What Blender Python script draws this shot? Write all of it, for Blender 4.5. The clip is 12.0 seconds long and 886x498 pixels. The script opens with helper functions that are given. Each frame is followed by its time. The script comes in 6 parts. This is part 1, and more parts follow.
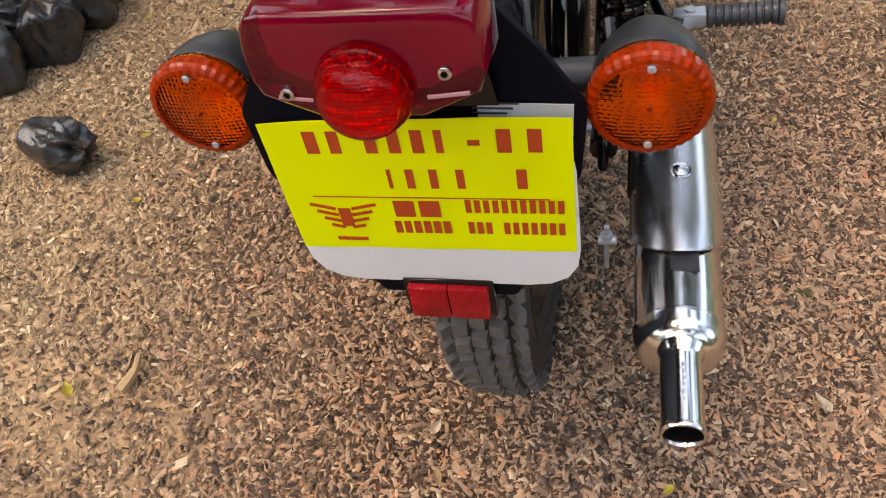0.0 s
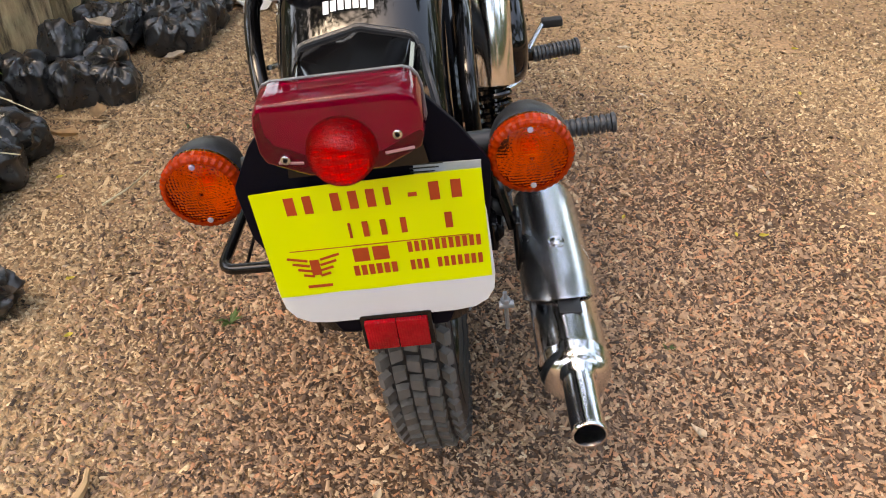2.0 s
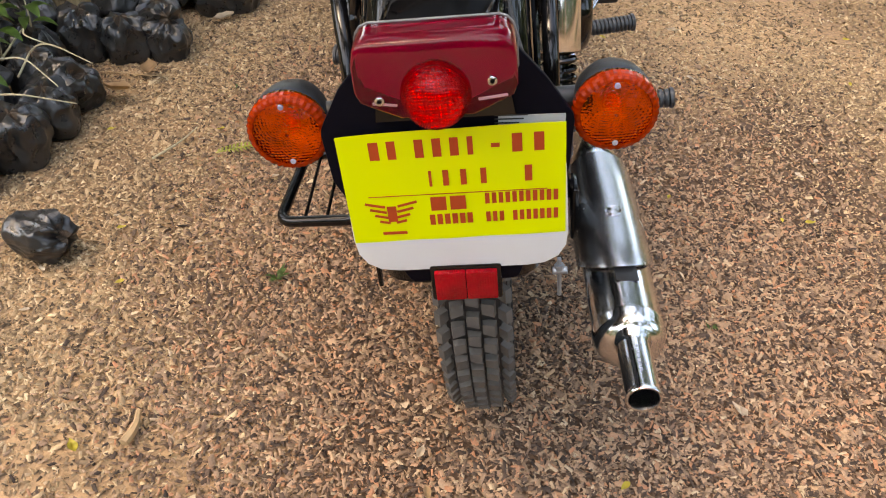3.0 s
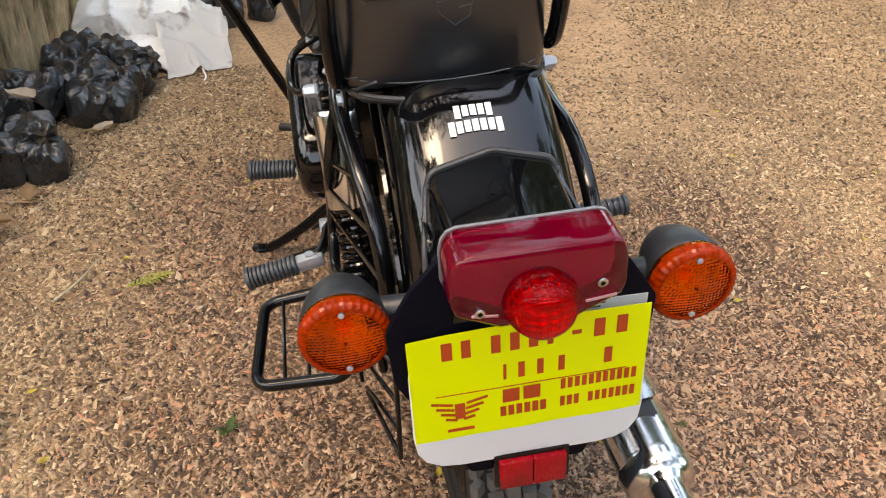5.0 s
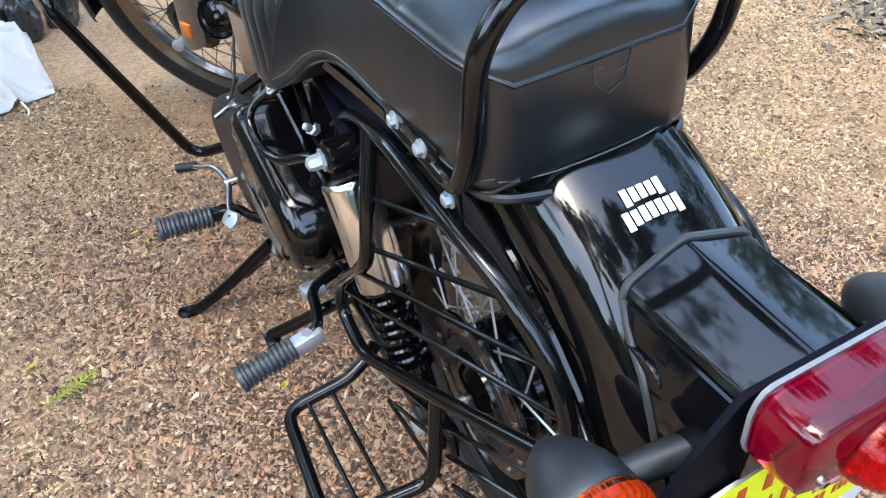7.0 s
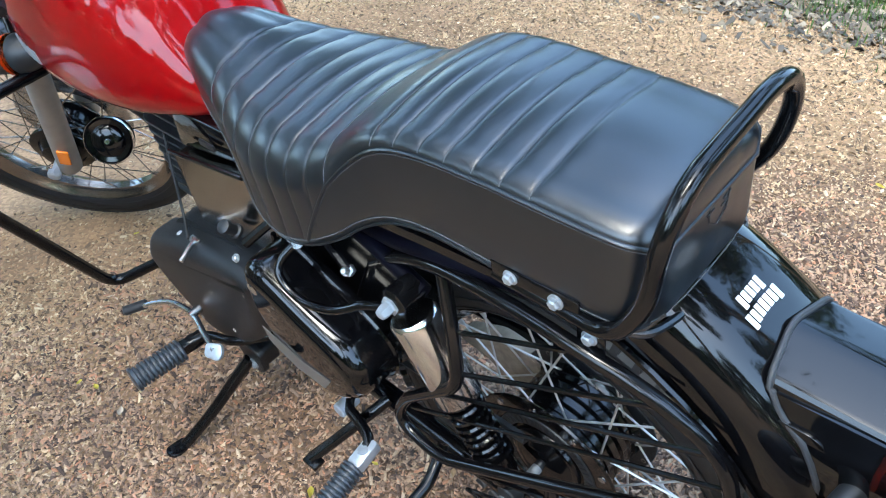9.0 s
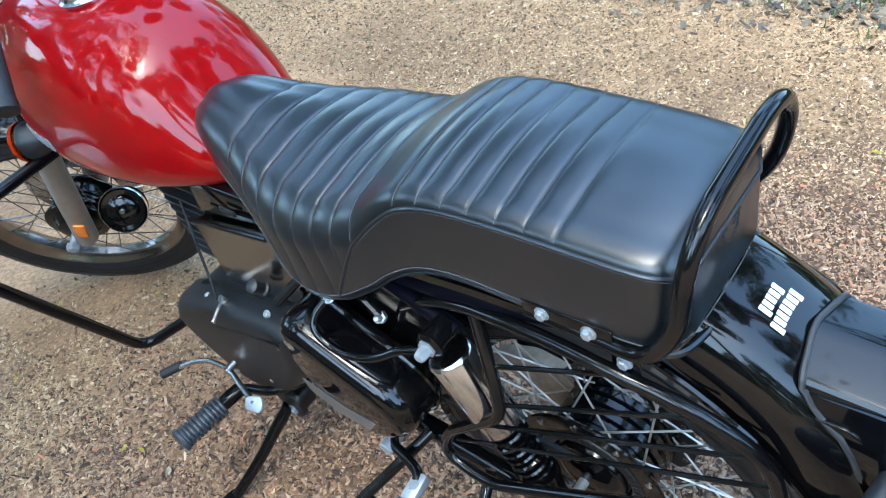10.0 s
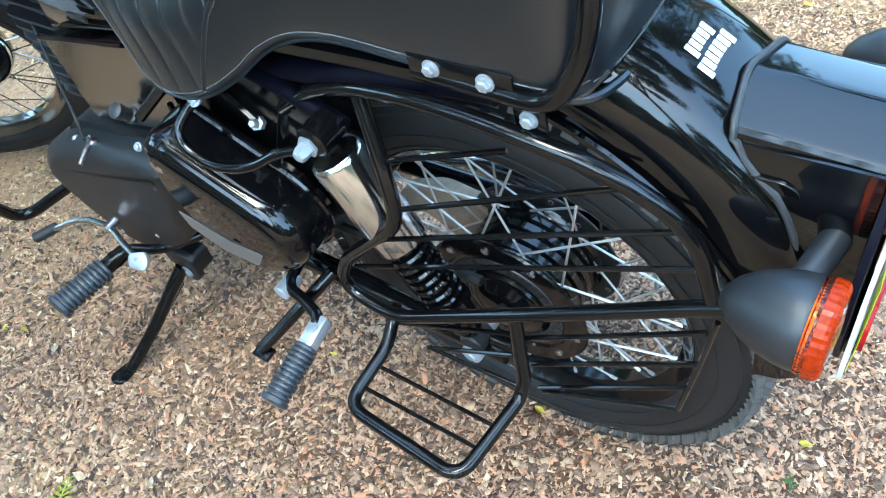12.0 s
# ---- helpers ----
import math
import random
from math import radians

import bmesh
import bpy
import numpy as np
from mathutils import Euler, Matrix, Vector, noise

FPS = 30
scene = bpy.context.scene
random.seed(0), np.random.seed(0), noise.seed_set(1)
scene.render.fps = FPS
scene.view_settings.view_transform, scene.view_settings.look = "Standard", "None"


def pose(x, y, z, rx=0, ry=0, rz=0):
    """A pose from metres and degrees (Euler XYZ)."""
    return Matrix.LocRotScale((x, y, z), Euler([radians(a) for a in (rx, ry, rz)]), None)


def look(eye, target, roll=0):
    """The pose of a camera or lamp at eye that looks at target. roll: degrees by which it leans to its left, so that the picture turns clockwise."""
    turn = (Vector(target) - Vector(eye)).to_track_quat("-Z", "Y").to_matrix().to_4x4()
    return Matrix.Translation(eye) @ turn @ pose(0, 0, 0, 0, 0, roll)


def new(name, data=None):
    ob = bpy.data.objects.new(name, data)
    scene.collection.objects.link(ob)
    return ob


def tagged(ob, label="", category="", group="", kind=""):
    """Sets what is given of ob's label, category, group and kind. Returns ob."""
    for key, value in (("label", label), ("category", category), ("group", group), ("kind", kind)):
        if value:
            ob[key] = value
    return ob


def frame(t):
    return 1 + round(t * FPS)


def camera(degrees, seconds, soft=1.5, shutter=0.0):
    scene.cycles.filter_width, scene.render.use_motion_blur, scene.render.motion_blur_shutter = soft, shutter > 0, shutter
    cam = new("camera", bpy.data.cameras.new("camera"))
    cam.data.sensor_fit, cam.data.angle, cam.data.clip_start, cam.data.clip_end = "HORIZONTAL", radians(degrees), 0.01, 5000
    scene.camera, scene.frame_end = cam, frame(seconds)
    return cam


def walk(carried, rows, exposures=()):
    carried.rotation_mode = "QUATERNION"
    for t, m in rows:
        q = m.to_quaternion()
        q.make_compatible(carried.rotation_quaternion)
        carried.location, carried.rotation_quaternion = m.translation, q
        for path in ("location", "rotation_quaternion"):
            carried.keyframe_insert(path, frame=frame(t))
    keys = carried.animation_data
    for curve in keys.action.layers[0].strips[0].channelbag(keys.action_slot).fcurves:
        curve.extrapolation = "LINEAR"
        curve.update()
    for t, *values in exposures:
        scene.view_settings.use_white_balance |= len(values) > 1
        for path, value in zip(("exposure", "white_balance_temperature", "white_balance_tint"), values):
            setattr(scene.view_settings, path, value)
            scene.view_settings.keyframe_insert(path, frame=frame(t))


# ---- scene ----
cam = camera(58.4, 12.0, soft=1.1)
PATH = [
    (0, (0.1039, -0.3412, 0.9729), (-0.0107, 0.3108, 0.2234), -0.39),
    (0.5, (0.0805, -0.4206, 1.0405), (0.0335, 0.2785, 0.3271), -1.68),
    (1, (0.0661, -0.4520, 1.0568), (0.0901, 0.2968, 0.3945), 0.30),
    (1.5, (0.0537, -0.4971, 1.0526), (0.0911, 0.2805, 0.4249), 1.71),
    (2, (0.0670, -0.5495, 1.0243), (0.0914, 0.2481, 0.4216), 1.63),
    (2.5, (0.0455, -0.5800, 1.0072), (0.0543, 0.2083, 0.3919), 2.37),
    (3, (0.0142, -0.5765, 1.0053), (0.0157, 0.2070, 0.3840), 3.70),
    (3.5, (0.0046, -0.5475, 1.0226), (0.0322, 0.2501, 0.4199), 4.75),
    (3.7, (-0.0067, -0.5286, 1.0303), (0.0522, 0.2770, 0.4407), 5.00),
    (5.3, (-0.2287, -0.4294, 1.0590), (-0.0243, 0.3792, 0.5072), 4.73),
    (5.5, (-0.2621, -0.4249, 1.0652), (-0.0415, 0.3744, 0.5062), 3.89),
    (6, (-0.2913, -0.3731, 1.0714), (-0.0069, 0.3945, 0.4970), 2.37),
    (6.5, (-0.3380, -0.2357, 1.0817), (-0.0133, 0.5101, 0.5000), 1.62),
    (7, (-0.3801, -0.1450, 1.0727), (0.0078, 0.5535, 0.4713), 2.28),
    (7.2, (-0.4080, -0.1101, 1.0673), (0.0379, 0.5420, 0.4542), 2.87),
    (8.8, (-0.5673, 0.0327, 1.1953), (-0.0196, 0.5974, 0.5780), -1.00),
    (9, (-0.5667, 0.0436, 1.2332), (-0.0112, 0.6017, 0.6168), -3.61),
    (9.5, (-0.5585, 0.0552, 1.2914), (0.0075, 0.6113, 0.6828), -11.04),
    (10, (-0.5816, 0.0538, 1.2905), (-0.0261, 0.6193, 0.6809), -11.25),
    (10.5, (-0.5999, 0.0419, 1.2872), (-0.0344, 0.6186, 0.6977), -10.16),
    (11, (-0.6068, 0.0059, 1.1940), (-0.0446, 0.5694, 0.5886), -9.36),
    (11.5, (-0.6258, -0.0147, 1.1380), (-0.0746, 0.5100, 0.4892), -8.81),
    (12, (-0.5634, 0.0398, 1.0965), (-0.0197, 0.5129, 0.4033), -9.86),
]
walk(cam, [(t, look(eye, target, roll)) for t, eye, target, roll in PATH], exposures=[(0.0, 2.68, 9200, 16), (1.0, 2.83, 9200, 15.5), (3.7, 2.83, 9200, 13.5), (5.5, 2.86, 8600, 13), (6.0, 2.9, 8000, 12), (6.5, 3.0, 7600, 12), (7.0, 3.35, 6400, 5), (9.0, 3.3, 6000, 0), (9.5, 3.25, 5950, -1), (10.5, 3.2, 5600, -4), (12.0, 3.7, 5600, -9)])

# ---- light ----
SUN_EL, SUN_AZ = 62.0, 255.0
world = bpy.data.worlds.new("world")
scene.world = world
world.use_nodes = True
wn = world.node_tree.nodes
sky = wn.new("ShaderNodeTexSky")
sky.sky_type, sky.sun_disc = "NISHITA", False
sky.sun_elevation, sky.sun_rotation = radians(SUN_EL), radians(SUN_AZ)
sky.dust_density, sky.air_density = 2.0, 1.2
wn["Background"].inputs[1].default_value = 0.15
world.node_tree.links.new(sky.outputs[0], wn["Background"].inputs[0])
sun_data = bpy.data.lights.new("sun", "SUN")
sun_data.energy, sun_data.angle, sun_data.color = 0.2, radians(20), (1.0, 0.93, 0.82)
sun = new("sun", sun_data)
sun_dir = Vector((math.sin(radians(SUN_AZ)) * math.cos(radians(SUN_EL)), math.cos(radians(SUN_AZ)) * math.cos(radians(SUN_EL)), math.sin(radians(SUN_EL))))
sun.matrix_world = look(sun_dir * 30, (0, 0, 0))


# ---- materials ----
def material(name, colour, rough=0.5, metal=0.0, coat=0.0, noise_scale=0.0, noise_amount=0.0, bump=0.0, bump_scale=200.0,
             transmission=0.0, ior=1.5, random_amount=0.0, rough_var=0.0):
    m = bpy.data.materials.new(name)
    m.use_nodes = True
    nt = m.node_tree
    b = nt.nodes["Principled BSDF"]
    b.inputs["Base Color"].default_value = (*colour, 1)
    b.inputs["Roughness"].default_value = rough
    b.inputs["Metallic"].default_value = metal
    b.inputs["Coat Weight"].default_value = coat
    b.inputs["Coat Roughness"].default_value = 0.04
    b.inputs["Transmission Weight"].default_value = transmission
    b.inputs["IOR"].default_value = ior
    tc = nt.nodes.new("ShaderNodeTexCoord")
    if noise_amount:
        n1 = nt.nodes.new("ShaderNodeTexNoise")
        n1.inputs["Scale"].default_value, n1.inputs["Detail"].default_value = noise_scale, 6
        nt.links.new(tc.outputs["Object"], n1.inputs["Vector"])
        mix = nt.nodes.new("ShaderNodeMix")
        mix.data_type = "RGBA"
        mix.inputs[6].default_value = (*[c * (1 - noise_amount) for c in colour], 1)
        mix.inputs[7].default_value = (*[min(1, c * (1 + noise_amount)) for c in colour], 1)
        nt.links.new(n1.outputs[0], mix.inputs[0])
        nt.links.new(mix.outputs[2], b.inputs["Base Color"])
    if rough_var:
        n3 = nt.nodes.new("ShaderNodeTexNoise")
        n3.inputs["Scale"].default_value, n3.inputs["Detail"].default_value = 45, 5
        nt.links.new(tc.outputs["Object"], n3.inputs["Vector"])
        mr = nt.nodes.new("ShaderNodeMapRange")
        mr.inputs[1].default_value, mr.inputs[2].default_value = 0.35, 0.75
        mr.inputs[3].default_value, mr.inputs[4].default_value = rough, rough + rough_var
        nt.links.new(n3.outputs[0], mr.inputs[0])
        nt.links.new(mr.outputs[0], b.inputs["Roughness"])
    if bump:
        n2 = nt.nodes.new("ShaderNodeTexNoise")
        n2.inputs["Scale"].default_value, n2.inputs["Detail"].default_value = bump_scale, 4
        nt.links.new(tc.outputs["Object"], n2.inputs["Vector"])
        bp = nt.nodes.new("ShaderNodeBump")
        bp.inputs["Strength"].default_value, bp.inputs["Distance"].default_value = bump, 0.002
        nt.links.new(n2.outputs[0], bp.inputs["Height"])
        nt.links.new(bp.outputs[0], b.inputs["Normal"])
    return m


def flute(m, scale, strength, crossed):
    """Fine moulded flutes in a lens, upright or crossed."""
    nt = m.node_tree
    tc = nt.nodes.new("ShaderNodeTexCoord")
    heights = []
    for way in ("X", "Z") if crossed else ("X",):
        w = nt.nodes.new("ShaderNodeTexWave")
        w.bands_direction = way
        w.inputs["Scale"].default_value = scale
        w.inputs["Distortion"].default_value = 0.4
        nt.links.new(tc.outputs["Object"], w.inputs["Vector"])
        heights.append(w.outputs[1])
    out = heights[0]
    if crossed:
        add = nt.nodes.new("ShaderNodeMath")
        nt.links.new(heights[0], add.inputs[0])
        nt.links.new(heights[1], add.inputs[1])
        out = add.outputs[0]
    bp = nt.nodes.new("ShaderNodeBump")
    bp.inputs["Strength"].default_value, bp.inputs["Distance"].default_value = strength, 0.001
    nt.links.new(out, bp.inputs["Height"])
    nt.links.new(bp.outputs[0], nt.nodes["Principled BSDF"].inputs["Normal"])
    return m


M_BLACK = material("black_gloss_paint", (0.0025, 0.0025, 0.003), 0.045, ior=1.45, rough_var=0.04)
M_BRACKET = material("black_powder_coat", (0.0025, 0.0025, 0.006), 0.5, ior=1.15, bump=0.1, bump_scale=900)
M_SATIN = material("black_satin_steel", (0.003, 0.003, 0.0035), 0.09, ior=1.42, rough_var=0.08)
M_MATTE = material("black_matte_casing", (0.0065, 0.0072, 0.0085), 0.45, noise_scale=30, noise_amount=0.2, bump=0.25, bump_scale=900)
M_PLASTIC = material("dark_grey_plastic", (0.013, 0.0145, 0.017), 0.42, bump=0.08, bump_scale=1500)
M_CHROME = material("chrome", (0.66, 0.66, 0.67), 0.14, 1.0, rough_var=0.06)
M_STEEL = material("brushed_steel", (0.55, 0.55, 0.56), 0.25, 1.0, noise_scale=60, noise_amount=0.05, rough_var=0.03)
M_ZINC = material("zinc_plated", (0.40, 0.435, 0.47), 0.38, 0.6, noise_scale=120, noise_amount=0.2)
M_SPOKE = material("spoke_steel", (0.60, 0.58, 0.55), 0.42, 0.75)
M_RED = material("red_gloss_paint", (0.24, 0.0006, 0.0022), 0.35, coat=0.75, ior=1.1, noise_scale=9, noise_amount=0.08)
M_SEAT = material("black_leatherette", (0.0040, 0.0062, 0.0092), 0.29, ior=1.75, noise_scale=14, noise_amount=0.2, bump=0.05, bump_scale=900, rough_var=0.06)
M_THREAD = material("grey_thread", (0.07, 0.074, 0.08), 0.7)
M_THREAD_DARK = material("black_thread", (0.03, 0.03, 0.032), 0.6)
M_PANEL = material("dark_chrome_panel", (0.30, 0.28, 0.26), 0.14, 1.0, rough_var=0.08)
M_TRIM = material("grey_edge_trim", (0.03, 0.031, 0.034), 0.45)
M_RUBBER = material("black_rubber", (0.008, 0.0085, 0.0095), 0.55, noise_scale=40, noise_amount=0.3, bump=0.2, bump_scale=600)
M_PEG = material("grey_peg_rubber", (0.030, 0.036, 0.044), 0.34, noise_scale=40, noise_amount=0.3, bump=0.15, bump_scale=600)
M_TYRE = material("dusty_tyre_rubber", (0.085, 0.077, 0.069), 0.8, noise_scale=18, noise_amount=0.45, bump=0.3, bump_scale=400)
M_LENS_R = flute(material("red_lens", (0.31, 0.0, 0.022), 0.03, ior=1.3, transmission=0.85, coat=0.35, noise_scale=24, noise_amount=0.25), 60, 0.05, False)
M_DOME_R = flute(material("red_dome_lens", (0.72, 0.0, 0.006), 0.02, transmission=0.92, ior=1.32), 160, 0.10, True)
M_LENS_O = flute(material("amber_lens", (1.0, 0.27, 0.003), 0.03, transmission=1.0, ior=1.33), 100, 0.3, True)
M_RIM_O = material("amber_rim", (0.25, 0.018, 0.0008), 0.18, ior=1.25, noise_scale=180, noise_amount=0.6)
M_BOWL = material("reflector_bowl", (0.94, 0.93, 0.91), 0.48, 1.0)
M_YELLOW = material("yellow_paper", (0.64, 0.73, 0.006), 0.45, noise_scale=16, noise_amount=0.05, bump=0.1, bump_scale=25)
M_INK = material("dark_red_print", (0.40, 0.045, 0.006), 0.5, noise_scale=90, noise_amount=0.2)
M_WHITE = material("white_plate_paint", (0.64, 0.66, 0.67), 0.4, noise_scale=8, noise_amount=0.05)
M_LOGO = material("white_transfer", (0.8, 0.82, 0.82), 0.35)
M_RFL = flute(material("red_reflector", (0.30, 0.001, 0.006), 0.15, ior=1.3, coat=0.25, noise_scale=60, noise_amount=0.45), 120, 0.35, True)
M_FORK = material("silver_alloy", (0.34, 0.31, 0.275), 0.42, 0.7, noise_scale=40, noise_amount=0.15)
M_ORANGE = material("orange_reflector", (0.85, 0.2, 0.01), 0.2, coat=0.5)


# ---- mesh helpers ----
def part(name, bm, mat, parent=None, label="", sharp=38):
    me = bpy.data.meshes.new(name)
    bmesh.ops.recalc_face_normals(bm, faces=bm.faces)
    bm.to_mesh(me)
    bm.free()
    me.materials.append(mat)
    me.polygons.foreach_set("use_smooth", [True] * len(me.polygons))
    me.set_sharp_from_angle(angle=radians(sharp))
    ob = new(name, me)
    ob.parent = parent
    if label:
        tagged(ob, label)
    return ob


def fresh():
    return bmesh.new()


def rounded(points, fillet, steps=6):
    pts = [Vector(p) for p in points]
    out = [pts[0]]
    for a, b, c in zip(pts, pts[1:], pts[2:]):
        k = min(fillet, (a - b).length * 0.48, (c - b).length * 0.48)
        p, q = b + (a - b).normalized() * k, b + (c - b).normalized() * k
        for i in range(steps + 1):
            s = i / steps
            out.append(p * (1 - s) ** 2 + b * 2 * s * (1 - s) + q * s * s)
    out.append(pts[-1])
    return out


def tube(bm, points, r, seg=10, fillet=0.03, closed=False, r_end=None):
    pts = rounded(points, fillet) if fillet and len(points) > 2 else [Vector(p) for p in points]
    n = len(pts)
    tang = [((pts[(i + 1) % n] if closed else pts[min(i + 1, n - 1)]) - (pts[i - 1] if closed else pts[max(i - 1, 0)])).normalized() for i in range(n)]
    up = tang[0].orthogonal().normalized()
    rings = []
    for i, (p, t) in enumerate(zip(pts, tang)):
        up = (up - t * up.dot(t)).normalized()
        side = t.cross(up)
        rr = r if r_end is None else r + (r_end - r) * i / (n - 1)
        rings.append([bm.verts.new(p + (up * math.cos(a) + side * math.sin(a)) * rr) for a in [2 * math.pi * k / seg for k in range(seg)]])
    pairs = list(zip(rings, rings[1:])) + ([(rings[-1], rings[0])] if closed else [])
    for a, b in pairs:
        for k in range(seg):
            bm.faces.new((a[k], a[(k + 1) % seg], b[(k + 1) % seg], b[k]))
    if not closed:
        bm.faces.new(rings[0][::-1])
        bm.faces.new(rings[-1])
    return bm


def loft(bm, rings, cap=True, loop=True):
    made = [[bm.verts.new(p) for p in ring] for ring in rings]
    n = len(made[0])
    for a, b in zip(made, made[1:]):
        for k in range(n if loop else n - 1):
            bm.faces.new((a[k], a[(k + 1) % n], b[(k + 1) % n], b[k]))
    if cap:
        bm.faces.new(made[0][::-1])
        bm.faces.new(made[-1])
    return bm


def along(a, b):
    """A pose at a whose z axis points to b."""
    d = Vector(b) - Vector(a)
    return Matrix.Translation(a) @ d.to_track_quat("Z", "Y").to_matrix().to_4x4()


def lathe(bm, profile, m=Matrix(), seg=24, cap=True):
    """Turns rows of radius and height about the z axis of m."""
    rings = [[m @ Vector((r * math.cos(2 * math.pi * k / seg), r * math.sin(2 * math.pi * k / seg), h)) for k in range(seg)] for r, h in profile]
    return loft(bm, rings, cap)


def rod(bm, a, b, r, seg=10, bevel=0.15):
    h = (Vector(b) - Vector(a)).length
    e = min(r * bevel, h / 3)
    return lathe(bm, [(r - e, 0), (r, e), (r, h - e), (r - e, h)], along(a, b), seg)


def rbox(bm, size, bevel=0.004, m=Matrix(), segments=2):
    made = bmesh.ops.create_cube(bm, size=1, matrix=m @ Matrix.Diagonal((*size, 1)))
    if bevel:
        edges = {e for v in made["verts"] for e in v.link_edges}
        bmesh.ops.bevel(bm, geom=list(edges), offset=bevel, segments=segments, affect="EDGES", profile=0.5)
    return bm


def prism(bm, outline, depth, m=Matrix(), bevel=0.0, segments=3, corner=0.0):
    """An outline in the xy plane of m, rounded at its corners, drawn up along z by depth, with its top edge bevelled."""
    pts = [Vector((x, y, 0)) for x, y in outline]
    if corner:
        out, n = [], len(pts)
        for i, b in enumerate(pts):
            a, c = pts[i - 1], pts[(i + 1) % n]
            k = min(corner, (a - b).length * 0.45, (c - b).length * 0.45)
            p, q = b + (a - b).normalized() * k, b + (c - b).normalized() * k
            out += [p * (1 - s) ** 2 + b * 2 * s * (1 - s) + q * s * s for s in (0, 0.25, 0.5, 0.75, 1)]
        pts = out
    centre = sum(pts, Vector()) / len(pts)
    rings = [(0.0, 0.0)]
    if bevel:
        rings += [(depth - bevel * (1 - math.sin(math.pi / 2 * s / segments)), bevel * (1 - math.cos(math.pi / 2 * s / segments))) for s in range(segments + 1)]
    else:
        rings += [(depth, 0.0)]
    n = len(pts)
    inward = []
    area = sum(pts[i].x * pts[(i + 1) % n].y - pts[(i + 1) % n].x * pts[i].y for i in range(n))
    for i in range(n):
        t = (pts[(i + 1) % n] - pts[i - 1]).normalized()
        inward.append(Vector((-t.y, t.x, 0)) * (1 if area > 0 else -1))
    return loft(bm, [[m @ (p + w * inset + Vector((0, 0, h))) for p, w in zip(pts, inward)] for h, inset in rings])


SIDE_L = Matrix(((0, 0, -1, 0), (1, 0, 0, 0), (0, 1, 0, 0), (0, 0, 0, 1)))
SIDE_R = Matrix(((0, 0, 1, 0), (1, 0, 0, 0), (0, 1, 0, 0), (0, 0, 0, 1)))
REAR = Matrix(((1, 0, 0, 0), (0, 0, -1, 0), (0, 1, 0, 0), (0, 0, 0, 1)))


def at_side(x):
    """Outlines of y and z, drawn outwards to the left (x < 0) or right from the plane at x."""
    return Matrix.Translation((x, 0, 0)) @ (SIDE_L if x < 0 else SIDE_R)


def at_rear(y):
    """Outlines of x and z, drawn backwards from the plane at y."""
    return Matrix.Translation((0, y, 0)) @ REAR


def hexbolt(name, place, way, r, parent, mat=None, h=0.006):
    bm = fresh()
    m = along(place, Vector(place) + Vector(way))
    lathe(bm, [(r * 1.3, -0.001), (r * 1.35, 0.0015), (r * 1.1, 0.002)], m, 16)
    lathe(bm, [(r, 0.0005), (r, h * 0.8), (r * 0.75, h)], m, 6)
    return part(name, bm, mat or M_ZINC, parent)


def empty(name, parent=None, m=None):
    ob = new(name)
    ob.empty_display_size = 0.05
    ob.parent = parent
    if m:
        ob.matrix_local = m
    return ob


def lerp_table(table, s):
    for (a, *va), (b, *vb) in zip(table, table[1:]):
        if s <= b:
            k = (s - a) / (b - a)
            k = max(0, min(1, k))
            return [x + (y - x) * k for x, y in zip(va, vb)]
    return list(table[-1][1:])


def smooth_table(table, s):
    """Cubic (Catmull-Rom) reading of a table of station and values."""
    n = len(table)
    for i in range(n - 1):
        if s <= table[i + 1][0] or i == n - 2:
            a, b = table[i], table[i + 1]
            p, q = table[max(i - 1, 0)], table[min(i + 2, n - 1)]
            k = max(0, min(1, (s - a[0]) / (b[0] - a[0])))
            h = b[0] - a[0]
            out = []
            for j in range(1, len(a)):
                ma = (b[j] - p[j]) / (b[0] - p[0]) * h
                mb = (q[j] - a[j]) / (q[0] - a[0]) * h
                out.append((2 * k**3 - 3 * k * k + 1) * a[j] + (k**3 - 2 * k * k + k) * ma + (3 * k * k - 2 * k**3) * b[j] + (k**3 - k * k) * mb)
            return out


# ---- the motorcycle, leaning on its side stand ----
bike = tagged(empty("motorcycle"), "red and black classic motorcycle leaning on its side stand on gravel", "motorcycle")
bike.matrix_local = pose(0.102, 0, 0, 0, -8.1, 0)


